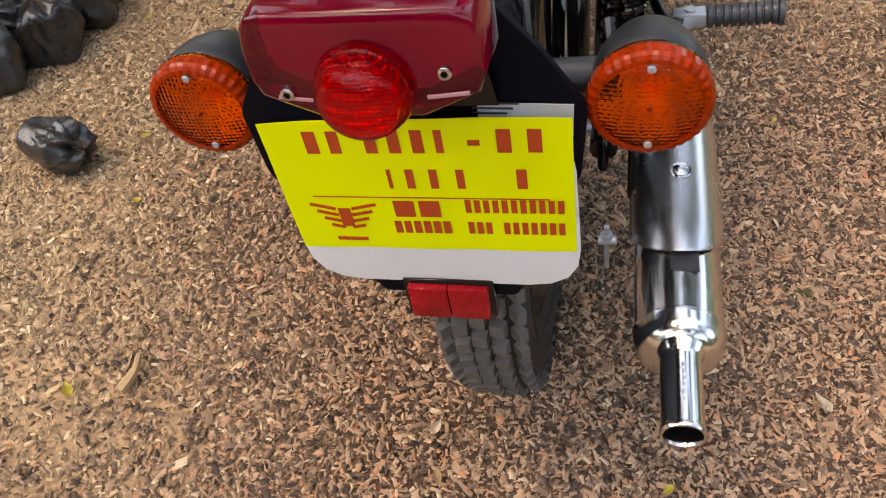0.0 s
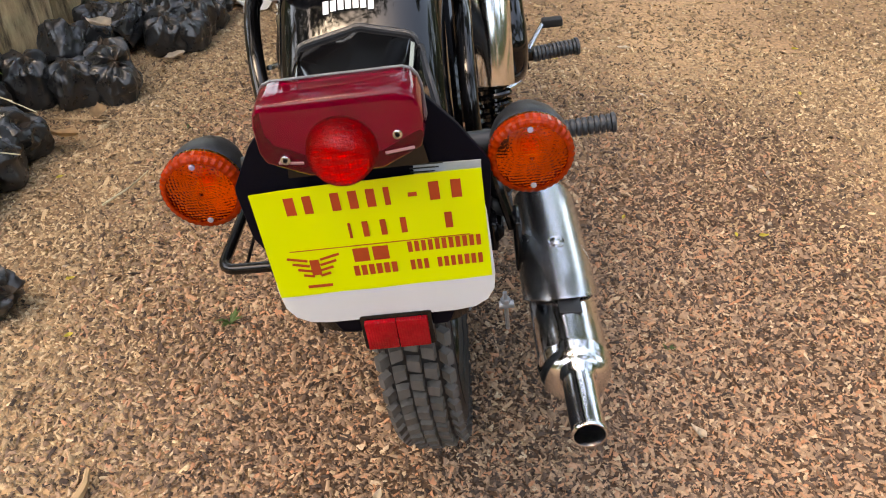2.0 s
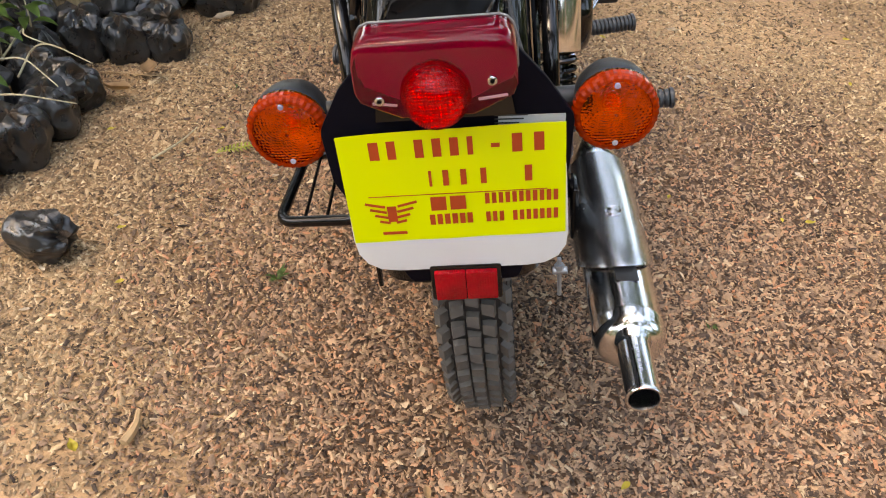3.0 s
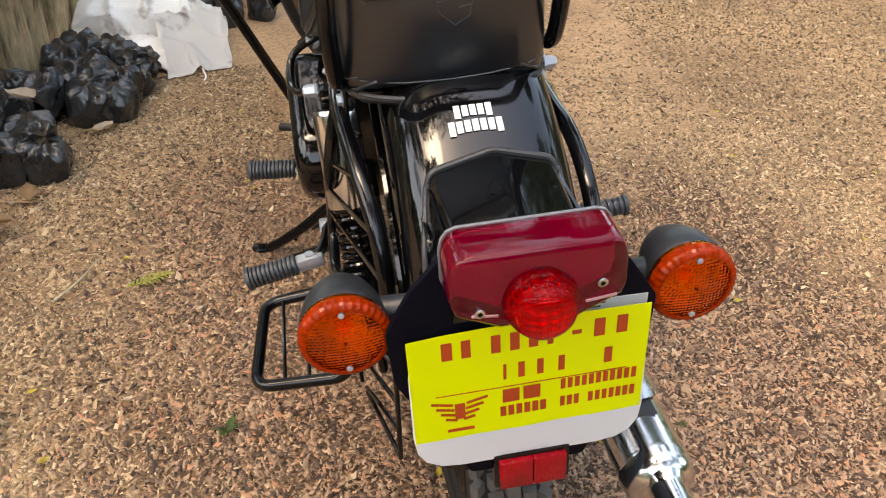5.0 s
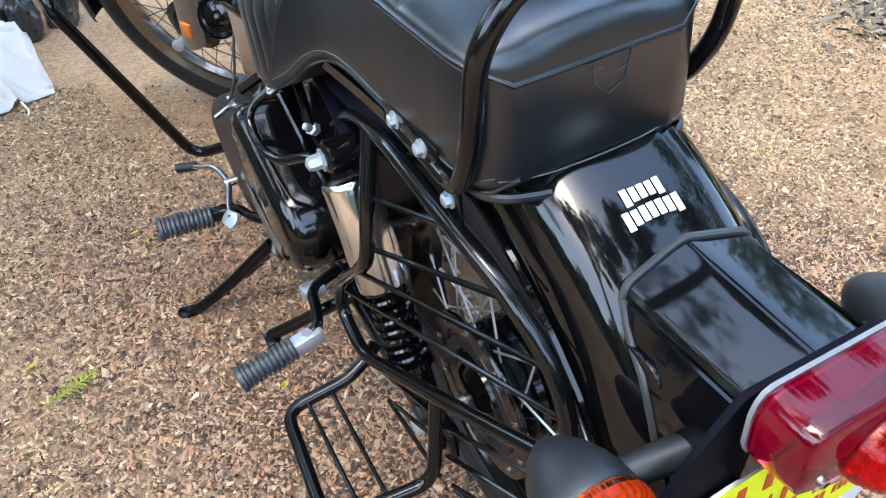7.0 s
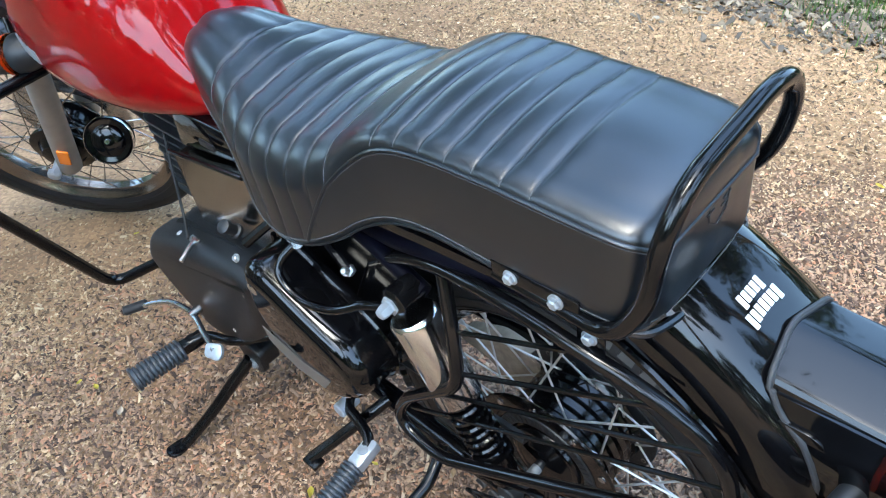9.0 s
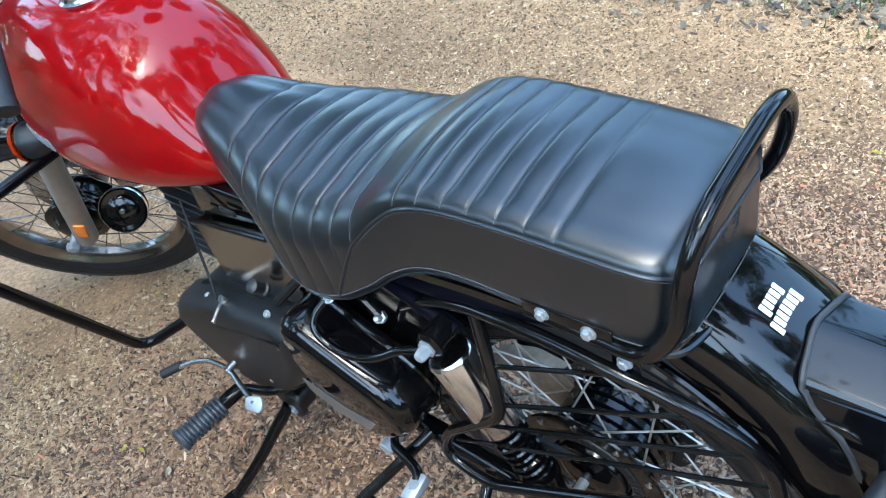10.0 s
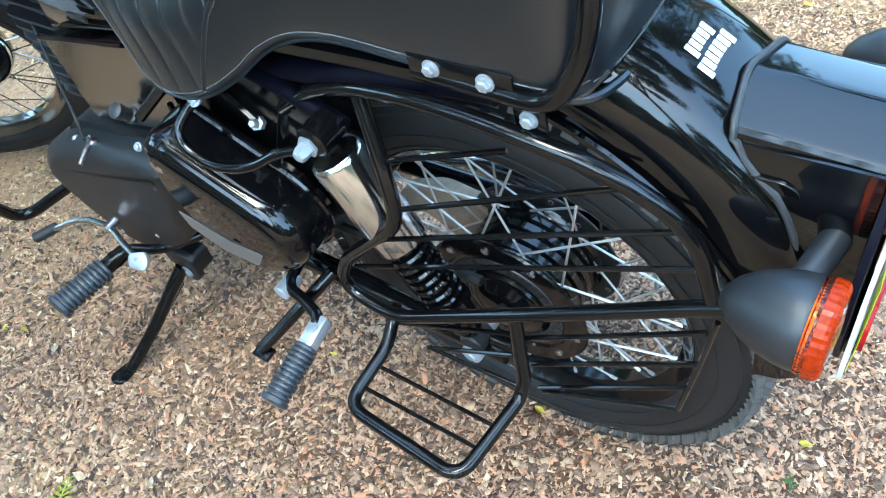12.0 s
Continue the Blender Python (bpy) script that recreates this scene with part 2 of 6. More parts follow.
def wheel(name, centre, m, radius, width, spokes=36, tread=True):
    """A spoked wheel whose axle is the x axis of m."""
    w = empty(name, bike, Matrix.Translation(centre) @ m)
    turn = Matrix(((0, 0, 1, 0), (1, 0, 0, 0), (0, 1, 0, 0), (0, 0, 0, 1)))
    rim_r = radius - width * 0.92
    bm = fresh()
    seg = 96
    prof = [(-width * 0.3, rim_r), (-width * 0.42, rim_r + 0.012), (-width * 0.5, rim_r + width * 0.36), (-width * 0.47, rim_r + width * 0.62), (-width * 0.36, radius - 0.008),
            (-width * 0.2, radius - 0.0025), (0, radius), (width * 0.2, radius - 0.0025), (width * 0.36, radius - 0.008), (width * 0.47, rim_r + width * 0.62),
            (width * 0.5, rim_r + width * 0.36), (width * 0.42, rim_r + 0.012), (width * 0.3, rim_r)]
    loft(bm, [[turn @ Vector((r * math.cos(2 * math.pi * k / seg), r * math.sin(2 * math.pi * k / seg), x)) for k in range(seg)] for x, r in prof], cap=False)
    part("tyre", bm, M_RUBBER, w, "black rubber tyre")
    for sx in (-1, 1):
        for rr, xx in ((rim_r + 0.016, 0.445), (rim_r + width * 0.40, 0.502), (radius - 0.020, 0.455)):
            bm = fresh()
            tube(bm, [turn @ Vector((rr * math.cos(2 * math.pi * k / 72), rr * math.sin(2 * math.pi * k / 72), sx * width * xx)) for k in range(72)], 0.0011, 5, 0, closed=True)
            part("sidewall_rib", bm, M_RUBBER, w)
    if tread:
        bm = fresh()
        rows = [(-0.415, 0.075, -0.0065, 0.0), (-0.205, 0.086, 0.0008, 0.5), (0.0, 0.086, 0.0028, 0.0), (0.205, 0.086, 0.0008, 0.5), (0.415, 0.075, -0.0065, 0.0)]
        count = 68
        for u, half, lift, shift in rows:
            for k in range(count):
                a0 = 2 * math.pi * (k + shift) / count
                rr = radius + lift + 0.0015
                tilt = radians(-40 if u < -0.3 else 40 if u > 0.3 else -6 if u < 0 else 6 if u > 0 else 0)
                blk = turn @ Matrix.Rotation(a0, 4, "Z") @ Matrix.Translation((rr, 0, u * width)) @ Matrix.Rotation(tilt, 4, "Y")
                sx, sy, sz = 0.010, 2 * math.pi * radius / count * 0.29, half * width
                lean = 0.28 * (1 if u >= 0 else -1)
                c = [bm.verts.new(blk @ Vector((x * sx / 2, y * sy * (0.93 if x > 0 else 1.08) + z * sz * lean * (1 if y > 0 else 0.4), z * sz * (0.93 if x > 0 else 1.08)))) for x in (-1, 1) for y in (-1, 1) for z in (-1, 1)]
                for f in ((4, 5, 7, 6), (0, 1, 5, 4), (2, 6, 7, 3), (0, 4, 6, 2), (1, 3, 7, 5)):
                    bm.faces.new([c[i] for i in f])
        tagged(part("tread", bm, M_TYRE, w, "dusty grey rubber block tread"), kind="stuff")
    bm = fresh()
    prof = [(-width * 0.34, rim_r + 0.014), (-width * 0.36, rim_r + 0.004), (-width * 0.3, rim_r - 0.002), (-width * 0.2, rim_r - 0.008), (-width * 0.12, rim_r - 0.018), (width * 0.12, rim_r - 0.018),
            (width * 0.2, rim_r - 0.008), (width * 0.3, rim_r - 0.002), (width * 0.36, rim_r + 0.004), (width * 0.34, rim_r + 0.014)]
    loft(bm, [[turn @ Vector((r * math.cos(2 * math.pi * k / seg), r * math.sin(2 * math.pi * k / seg), x)) for k in range(seg)] for x, r in prof], cap=False)
    part("rim", bm, M_PANEL if not tread else M_SATIN, w, "chromed steel rim" if not tread else "black steel rim")
    bm = fresh()
    hub_r = 0.075
    lathe(bm, [(0.02, -0.075), (0.04, -0.07), (0.055, -0.05), (hub_r, -0.046), (hub_r, -0.038), (0.06, -0.036), (0.055, -0.02), (0.064, -0.018), (0.064, -0.012), (0.055, -0.01), (0.064, -0.006),
               (0.064, 0.0), (0.055, 0.002), (0.064, 0.006), (0.064, 0.012), (0.055, 0.014), (0.058, 0.036), (hub_r, 0.038), (hub_r, 0.046), (0.05, 0.05), (0.03, 0.07), (0.02, 0.075)], turn, 40)
    if tread:
        bm.free()
        bm = fresh()
        drum = [(0.02, -0.075), (0.04, -0.07), (0.060, -0.050), (0.090, -0.046), (0.090, -0.038), (0.085, -0.036)]
        for k in range(4):
            x0 = -0.030 + 0.017 * k
            drum += [(0.085, x0), (0.0875, x0 + 0.001), (0.0875, x0 + 0.011), (0.085, x0 + 0.012), (0.0825, x0 + 0.014)]
        lathe(bm, drum + [(0.085, 0.040), (0.090, 0.044), (0.05, 0.05), (0.03, 0.07), (0.02, 0.075)], turn, 56)
    part("hub", bm, M_SATIN, w, "black ridged drum hub" if tread else "black finned hub")
    for k in range(spokes):
        side = -1 if k % 2 else 1
        lead = 1 if (k // 2) % 2 else -1
        a = 2 * math.pi * (k + 0.5) / spokes
        b = a + lead * radians(62)
        p = turn @ Vector((hub_r * 0.92 * math.cos(b), hub_r * 0.92 * math.sin(b), side * 0.043))
        q = turn @ Vector(((rim_r - 0.012) * math.cos(a), (rim_r - 0.012) * math.sin(a), side * 0.006))
        bm = fresh()
        tube(bm, [p, q], 0.0016, 6, 0)
        tube(bm, [q, q + (p - q).normalized() * 0.016], 0.0026, 6, 0)
        part("spoke", bm, M_SPOKE if tread else M_PANEL, w)
    return w


AXLE = Vector((0.0, 0.442, 0.325))
rear_wheel = wheel("rear_wheel", AXLE + Vector((0.005, 0, 0)), Matrix(), 0.325, 0.092)
bm = fresh()
mx = Matrix.Translation(AXLE) @ Matrix(((0, 0, -1, 0), (1, 0, 0, 0), (0, 1, 0, 0), (0, 0, 0, 1)))
lathe(bm, [(0.084, 0.046), (0.116, 0.046), (0.118, 0.049), (0.116, 0.052), (0.092, 0.052), (0.090, 0.049), (0.084, 0.049)], mx, 48, cap=False)
lathe(bm, [(0.030, 0.050), (0.050, 0.056), (0.056, 0.054), (0.058, 0.048)], mx, 40, cap=False)
part("hub_ring", bm, M_SATIN, bike, "black drilled ring on the wheel hub")
bm = fresh()
lathe(bm, [(0.064, 0.049), (0.066, 0.051), (0.082, 0.051), (0.083, 0.049)], mx, 48, cap=False)
for k in range(48):
    a = 2 * math.pi * k / 48
    rbox(bm, (0.012, 0.0028, 0.002), 0, mx @ Matrix.Rotation(a, 4, "Z") @ Matrix.Translation((0.074, 0, 0.0515)))
part("sensor_ring", bm, M_PLASTIC, bike, "grey toothed sensor ring")
for k in range(10):
    a = 2 * math.pi * (k + 0.3) / 10
    p = mx @ Vector((0.104 * math.cos(a), 0.104 * math.sin(a), 0.052))
    hexbolt("ring_bolt", p, (-1, 0, 0), 0.004, bike, M_STEEL, 0.003)
bm = fresh()
md = Matrix.Translation(AXLE + Vector((0.052, 0, 0))) @ Matrix(((0, 0, -1, 0), (1, 0, 0, 0), (0, 1, 0, 0), (0, 0, 0, 1)))
lathe(bm, [(0.084, -0.002), (0.113, -0.002), (0.114, 0), (0.113, 0.002), (0.084, 0.002)], md, 64, cap=False)
part("brake_disc", bm, M_MATTE, bike, "black drilled disc")
for k in range(14):
    bm = fresh()
    a = 2 * math.pi * k / 14
    lathe(bm, [(0.0042, 0.0021), (0.0042, 0.0026), (0.0028, 0.0027)], md @ Matrix.Rotation(a, 4, "Z") @ Matrix.Translation((0.105 - 0.010 * (k % 2), 0, 0)), 8, cap=False)
    part("drilled_hole", bm, M_FORK, bike)
bm = fresh()
prism(bm, [(0.50, 0.30), (0.53, 0.375), (0.60, 0.385), (0.675, 0.35), (0.69, 0.32), (0.63, 0.31), (0.575, 0.265)], 0.024, Matrix.Translation((0.045, 0, 0)) @ SIDE_R, 0.004, corner=0.015)
part("caliper_bracket", bm, material("dusty_alloy", (0.30, 0.23, 0.165), 0.8, noise_scale=80, noise_amount=0.5), bike, "silver alloy caliper bracket")
bm = fresh()
rod(bm, AXLE + Vector((-0.145, 0, 0)), AXLE + Vector((0.145, 0, 0)), 0.008)
lathe(bm, [(0.016, 0), (0.016, 0.012), (0.012, 0.015)], along(AXLE + Vector((-0.128, 0, 0)), AXLE + Vector((-0.2, 0, 0))), 6)
lathe(bm, [(0.016, 0), (0.016, 0.012), (0.012, 0.015)], along(AXLE + Vector((0.128, 0, 0)), AXLE + Vector((0.2, 0, 0))), 6)
part("rear_axle", bm, M_ZINC, bike, "zinc plated axle with nuts")

# swinging arm and chain run
for sx in (-1, 1):
    bm = fresh()
    tube(bm, [(sx * 0.115, 0.40, 0.325), (sx * 0.115, 0.50, 0.325), (sx * 0.105, 0.84, 0.33)], 0.017, 10, 0.05)
    rbox(bm, (0.014, 0.09, 0.05), 0.006, Matrix.Translation((sx * 0.115, 0.43, 0.325)))
    part("swing_arm", bm, M_SATIN, bike)
bm = fresh()
for dz in (0.06, -0.05):
    tube(bm, [(-0.085, 0.442, 0.325 + dz * 1.5), (-0.085, 0.95, 0.345 + dz)], 0.007, 6, 0)
part("chain", bm, M_MATTE, bike, "dark drive chain")


# rear mudguard
def fender(name, centre, crown, edge, half, a0, a1, mat, steps=48, m=Matrix(), tuck=False):
    outer, inner = [], []
    for i in range(steps + 1):
        a = radians(a0 + (a1 - a0) * i / steps)
        ro, ri = [], []
        for k in range(15):
            u = -1 + 2 * k / 14
            flat = abs(u) ** 2.4
            drop = 0.055 * max(0.0, (34 - math.degrees(a)) / 30) ** 1.2 if tuck else 0.0
            r = crown - drop - (crown - edge - drop * 0.4) * flat ** 1.3
            x = half * math.sin(u * math.pi / 2) if abs(u) < 1 else half * u
            for lst, cut in ((ro, 0.0), (ri, 0.003)):
                rr = r - cut
                lst.append(m @ Vector((x * (1 - cut * 6), centre[1] - rr * math.cos(a), centre[2] + rr * math.sin(a))))
        outer.append(ro + ri[::-1])
    bm = fresh()
    loft(bm, outer, cap=True)
    return part(name, bm, mat, bike, sharp=50)


fender("rear_mudguard", (0, 0.44, 0.40), 0.425, 0.352, 0.088, 9, 150, M_BLACK, tuck=True)
bm = fresh()
for sx in (-1, 1):
    tube(bm, [(sx * 0.09, 0.44 - 0.352 * math.cos(radians(a)), 0.40 + 0.352 * math.sin(radians(a))) for a in range(12, 150, 6)], 0.004, 6, 0)
part("mudguard_bead", bm, M_BLACK, bike)

# brand transfer on the mudguard, as plain white blocks
for row, (z_off, n, size) in enumerate(((0.0090, 5, 0.0125), (-0.0080, 7, 0.0135))):
    for k in range(n):
        a = radians(57.8 + 1.1 * z_off / 0.0085)
        x = (k - (n - 1) / 2) * 0.0074
        r = 0.4262 - 0.9 * x * x
        bm = fresh()
        m = Matrix.Translation((x - 0.004, 0.44 - r * math.cos(a), 0.40 + r * math.sin(a))) @ Matrix.Rotation(radians(90 - 57.8), 4, "X") @ Matrix.Rotation(x * 2.0, 4, "Y")
        tall = size * (1.12 if k in (0, n - 1) else 0.92)
        rbox(bm, (0.0057, tall, 0.0008), 0.0002, m @ Matrix.Translation((0, 0.0016 * (1 - (x / 0.02) ** 2), 0)), 1)
        part("transfer_block", bm, M_LOGO, bike)

# lamp housing on the mudguard
def housing_ring(y, bow=0.0):
    top, half, edge, low, flare = lerp_table([(0.042, 0.733, 0.050, 0.723, 0.668, 0.060), (0.09, 0.736, 0.051, 0.726, 0.672, 0.061), (0.178, 0.7425, 0.053, 0.732, 0.690, 0.060)], y)
    pts = [(-flare, low), (-half - 0.004, edge - 0.010), (-half - 0.002, edge - 0.003), (-half + 0.001, edge + 0.0005), (-half + 0.005, edge + 0.002), (-0.006, top - 0.0022), (0.002, top), (0.008, top),
           (0.016, top - 0.0022), (half - 0.002, edge + 0.002), (half + 0.002, edge + 0.0005), (half + 0.005, edge - 0.003), (half + 0.007, edge - 0.010), (flare + 0.004, low)]
    return [Vector((x, y + bow * (1 - (x / 0.056) ** 2), z)) for x, z in pts]


bm = fresh()
rings = [housing_ring(y) for y in (0.042, 0.075, 0.10, 0.125, 0.15)] + [housing_ring(0.170, 0.010)]
loft(bm, rings, cap=True)
part("lamp_housing", bm, M_BLACK, bike, "gloss black ridged housing behind the tail lamp", sharp=22)
SKIRT = [(0.0585, 0.168, 0.722), (0.061, 0.160, 0.708), (0.064, 0.148, 0.697), (0.068, 0.131, 0.686), (0.070, 0.120, 0.668), (0.070, 0.113, 0.650), (0.070, 0.106, 0.625), (0.069, 0.098, 0.60)]
bm = fresh()
left = [Vector((-x, y, z)) for x, y, z in SKIRT][::-1]
right = [Vector((x + 0.004, y, z)) for x, y, z in SKIRT]
tube(bm, left + [p + Vector((0, 0.002, 0.0012)) for p in housing_ring(0.170, 0.010)[1:-1]] + right, 0.0033, 8, 0)
part("housing_trim", bm, M_TRIM, bike, "grey black rubber edge trim")
for side in (left, right):
    bm = fresh()
    rim = [Vector((p.x * 0.985, 0.062, p.z)) for p in side]
    inner_rows = [[p, q, q * 1.0 + Vector((-math.copysign(0.003, p.x), 0, 0)), p + Vector((-math.copysign(0.003, p.x), 0, 0))] for p, q in zip(side, rim)]
    loft(bm, inner_rows)
    part("housing_side", bm, M_BLACK, bike)
for sx in (-1, 1):
    bm = fresh()
    prism(bm, [(0.165, 0.700), (0.150, 0.660), (0.142, 0.600), (0.100, 0.585), (0.095, 0.66), (0.12, 0.70)], 0.003, at_side(sx * 0.064), 0.001, corner=0.012)
    part("mudguard_tab", bm, M_BLACK, bike)
    hexbolt("housing_bolt", (sx * 0.068, 0.133, 0.627), (sx, 0, 0), 0.0055, bike)

# black bracket behind lamp and plate
bm = fresh()
prism(bm, [(-0.112, 0.60), (-0.115, 0.655), (-0.092, 0.695), (-0.055, 0.735), (0.06, 0.735), (0.092, 0.695), (0.117, 0.655), (0.112, 0.60), (0.06, 0.47), (-0.05, 0.47)], 0.006, at_rear(0.060), 0.001, corner=0.006)
part("plate_bracket", bm, M_BRACKET, bike, "black steel number plate bracket")

# tail lamp
M_LENS_MARK = material("pale_pink_mark", (0.42, 0.22, 0.24), 0.3)
lamp = empty("tail_lamp", bike)
tagged(lamp, "dark red tail lamp with a round dome lens")
bm = fresh()
outer = [(-0.0675, 0.716), (-0.0672, 0.742), (-0.0645, 0.7525), (-0.060, 0.7580), (-0.053, 0.7605), (0.053, 0.7605), (0.060, 0.7580), (0.0645, 0.7525), (0.0672, 0.742), (0.0675, 0.716), (0.0640, 0.7065), (0.032, 0.691), (-0.032, 0.691), (-0.0640, 0.7065)]


def lamp_ring(y, inset, grow=1.0):
    """The lens outline at y, drawn in towards its middle by inset metres."""
    return [Vector((x * grow - math.copysign(min(inset, abs(x)), x), y, (z - 0.728) * grow + 0.728 - math.copysign(min(inset, abs(z - 0.728)), z - 0.728))) for x, z in outer]


loft(bm, [lamp_ring(0.038, 0.0), lamp_ring(0.020, 0.0003), lamp_ring(0.0036, 0.0010), lamp_ring(0.0016, 0.0018), lamp_ring(0.0004, 0.0036), lamp_ring(-0.0006, 0.012), lamp_ring(-0.0016, 0.030)])
part("lens", bm, M_LENS_R, lamp, "dark red plastic lens with a flat top band", sharp=40)
bm = fresh()
loft(bm, [lamp_ring(0.0372, 0.004), lamp_ring(0.0352, 0.005)])
part("reflector", bm, M_WHITE, lamp, "pale reflector plate inside the lamp")
bm = fresh()
loft(bm, [lamp_ring(0.0420, 0.0, 1.015), lamp_ring(0.0388, 0.0, 1.015)])
part("gasket", bm, material("pale_grey_rim", (0.17, 0.17, 0.18), 0.4), lamp, "pale grey rim round the lens")
bm = fresh()
md = along((0, 0.0, 0.7135), (0, -1, 0.7135))
lathe(bm, [(0.0290, -0.004), (0.0288, 0.003), (0.0275, 0.007), (0.0265, 0.0072), (0.0262, 0.011), (0.025, 0.0115), (0.0245, 0.015), (0.023, 0.0155), (0.022, 0.019), (0.017, 0.0225), (0.009, 0.0245), (0.001, 0.025)], md, 40)
part("dome", bm, M_DOME_R, lamp, "bright red ribbed dome lens")
bm = fresh()
lathe(bm, [(0.024, 0.0), (0.022, 0.008), (0.012, 0.009), (0.001, 0.009)], md, 24)
part("bulb_seat", bm, flute(material("red_inner", (0.6, 0.008, 0.015), 0.12, 1.0), 130, 1.0, True), lamp)
for sx in (-1, 1):
    hexbolt("screw", (sx * 0.046, -0.0012, 0.717 + 0.006 * sx), (0, -1, 0), 0.0030, lamp, M_STEEL, 0.002)
bm = fresh()
rbox(bm, (0.024, 0.0012, 0.0026), 0.0005, Matrix.Translation((0.046, -0.0012, 0.7085)) @ Matrix.Rotation(radians(-6), 4, "Y"))
part("lens_mark", bm, M_LENS_MARK, lamp, "pale slot mark on the lens")
bm = fresh()
rbox(bm, (0.020, 0.0012, 0.0022), 0.0004, Matrix.Translation((-0.042, -0.0013, 0.7075)) @ Matrix.Rotation(radians(8), 4, "Y"))
part("lens_mark", bm, M_LENS_MARK, lamp, "faint slot mark on the lens")

# number plate with its paper
plate = empty("number_plate", bike)
tagged(plate, "white number plate with a bright yellow paper stuck over it")
bm = fresh()
prism(bm, [(-0.100, 0.650), (0.108, 0.650), (0.112, 0.493), (-0.102, 0.493)][::-1], 0.004, at_rear(0.050), 0.001, corner=0.042)
part("board", bm, M_WHITE, plate, "white painted plate board")
bm = fresh()
nx, nz = 24, 14
grid = {}
for layer in (0, 1):
    for i in range(nx + 1):
        for j in range(nz + 1):
            u, v = i / nx, j / nz
            x, z = -0.1 + 0.208 * u, 0.5325 + 0.1225 * v
            lift = 0.0006 + 0.0035 * max(0, 0.15 - u) / 0.15 * v + 0.0015 * max(0, u - 0.9) / 0.1 * v + 0.0004 * math.sin(u * 17 + v * 5)
            grid[layer, i, j] = bm.verts.new((x - 0.002 * (1 - v) * 0, 0.0455 - lift - (0.0004 if layer else 0), z + 0.002 * u))
for layer in (0, 1):
    for i in range(nx):
        for j in range(nz):
            q = [grid[layer, i, j], grid[layer, i + 1, j], grid[layer, i + 1, j + 1], grid[layer, i, j + 1]]
            bm.faces.new(q if layer else q[::-1])
edge = [(i, 0) for i in range(nx)] + [(nx, j) for j in range(nz)] + [(i, nz) for i in range(nx, 0, -1)] + [(0, j) for j in range(nz, 0, -1)]
for a, b in zip(edge, edge[1:] + edge[:1]):
    bm.faces.new((grid[0, a[0], a[1]], grid[0, b[0], b[1]], grid[1, b[0], b[1]], grid[1, a[0], a[1]]))
part("paper", bm, M_YELLOW, plate, "bright yellow printed paper")


def paper_bar(u, v, w, h, slant=0.0, name="printed_bar"):
    bm = fresh()
    lift = 0.0006 + 0.0035 * max(0, 0.15 - u) / 0.15 * v + 0.0015 * max(0, u - 0.9) / 0.1 * v
    m = Matrix.Translation((-0.1 + 0.208 * u, 0.0446 - lift, 0.5325 + 0.1225 * v + 0.002 * u))
    rbox(bm, (w, 0.0006, h), 0, m @ Matrix.Rotation(slant, 4, "Y"))
    return part(name, bm, M_INK, plate)


for u, w in ((0.160, 0.0092), (0.238, 0.0080), (0.360, 0.0080), (0.438, 0.0080), (0.515, 0.0080), (0.585, 0.0052), (0.790, 0.0092), (0.885, 0.0092)):
    paper_bar(u, 0.85, w, 0.0190)
paper_bar(0.695, 0.84, 0.008, 0.0042)
for u, w in ((0.395, 0.0026), (0.465, 0.0055), (0.545, 0.0055), (0.635, 0.0055), (0.835, 0.0068)):
    paper_bar(u, 0.58, w, 0.0170)
paper_bar(0.51, 0.435, 0.17, 0.0007)
for u in (0.42, 0.51):
    paper_bar(u, 0.345, 0.0150, 0.0155)
for k in range(6):
    paper_bar(0.385 + 0.035 * k, 0.195, 0.0052, 0.0120)
for k in range(11):
    paper_bar(0.645 + 0.031 * k, 0.37, 0.0042, 0.0120)
for k in range(11):
    if k != 3:
        paper_bar(0.645 + 0.031 * k, 0.195, 0.0042, 0.0115)
for k in range(4):
    for s in (-1, 1):
        paper_bar(0.20 + s * (0.075 - 0.012 * k), 0.36 - 0.055 * k, 0.0195 - 0.003 * k, 0.0026, s * radians(-14), "printed_wing")
paper_bar(0.20, 0.27, 0.009, 0.018, 0, "printed_wing")
paper_bar(0.20, 0.085, 0.024, 0.0032)
bm = fresh()
rbox(bm, (0.044, 0.003, 0.008), 0.001, Matrix.Translation((-0.002, 0.0475, 0.4945)))
part("lower_tab", bm, M_WHITE, plate)
bm = fresh()
rbox(bm, (0.060, 0.0008, 0.024), 0, Matrix.Translation((0.078, 0.0532, 0.6485)) @ Matrix.Rotation(radians(2), 4, "Y"))
part("data_label", bm, material("grey_white_paper", (0.40, 0.41, 0.43), 0.6), plate, "small white paper label")
for k in range(3):
    bm = fresh()
    rbox(bm, (0.030 - 0.004 * k, 0.0008, 0.0012), 0, Matrix.Translation((0.060 - 0.002 * k, 0.0526, 0.6615 - 0.0038 * k)) @ Matrix.Rotation(radians(2), 4, "Y"))
    part("label_bar", bm, M_PLASTIC, plate)

# reflector below the plate
refl = empty("rear_reflector", bike)
tagged(refl, "red rectangular reflector in a black holder")
bm = fresh()
rbox(bm, (0.074, 0.012, 0.046), 0.003, Matrix.Translation((0.007, 0.050, 0.4745)))
part("holder", bm, M_SATIN, refl)
for x0, mat in ((-0.0092, M_RFL), (0.0232, M_RFL)):
    bm = fresh()
    rbox(bm, (0.0318, 0.008, 0.036), 0.001, Matrix.Translation((x0, 0.0425, 0.4745)))
    part("reflector_half", bm, mat, refl)


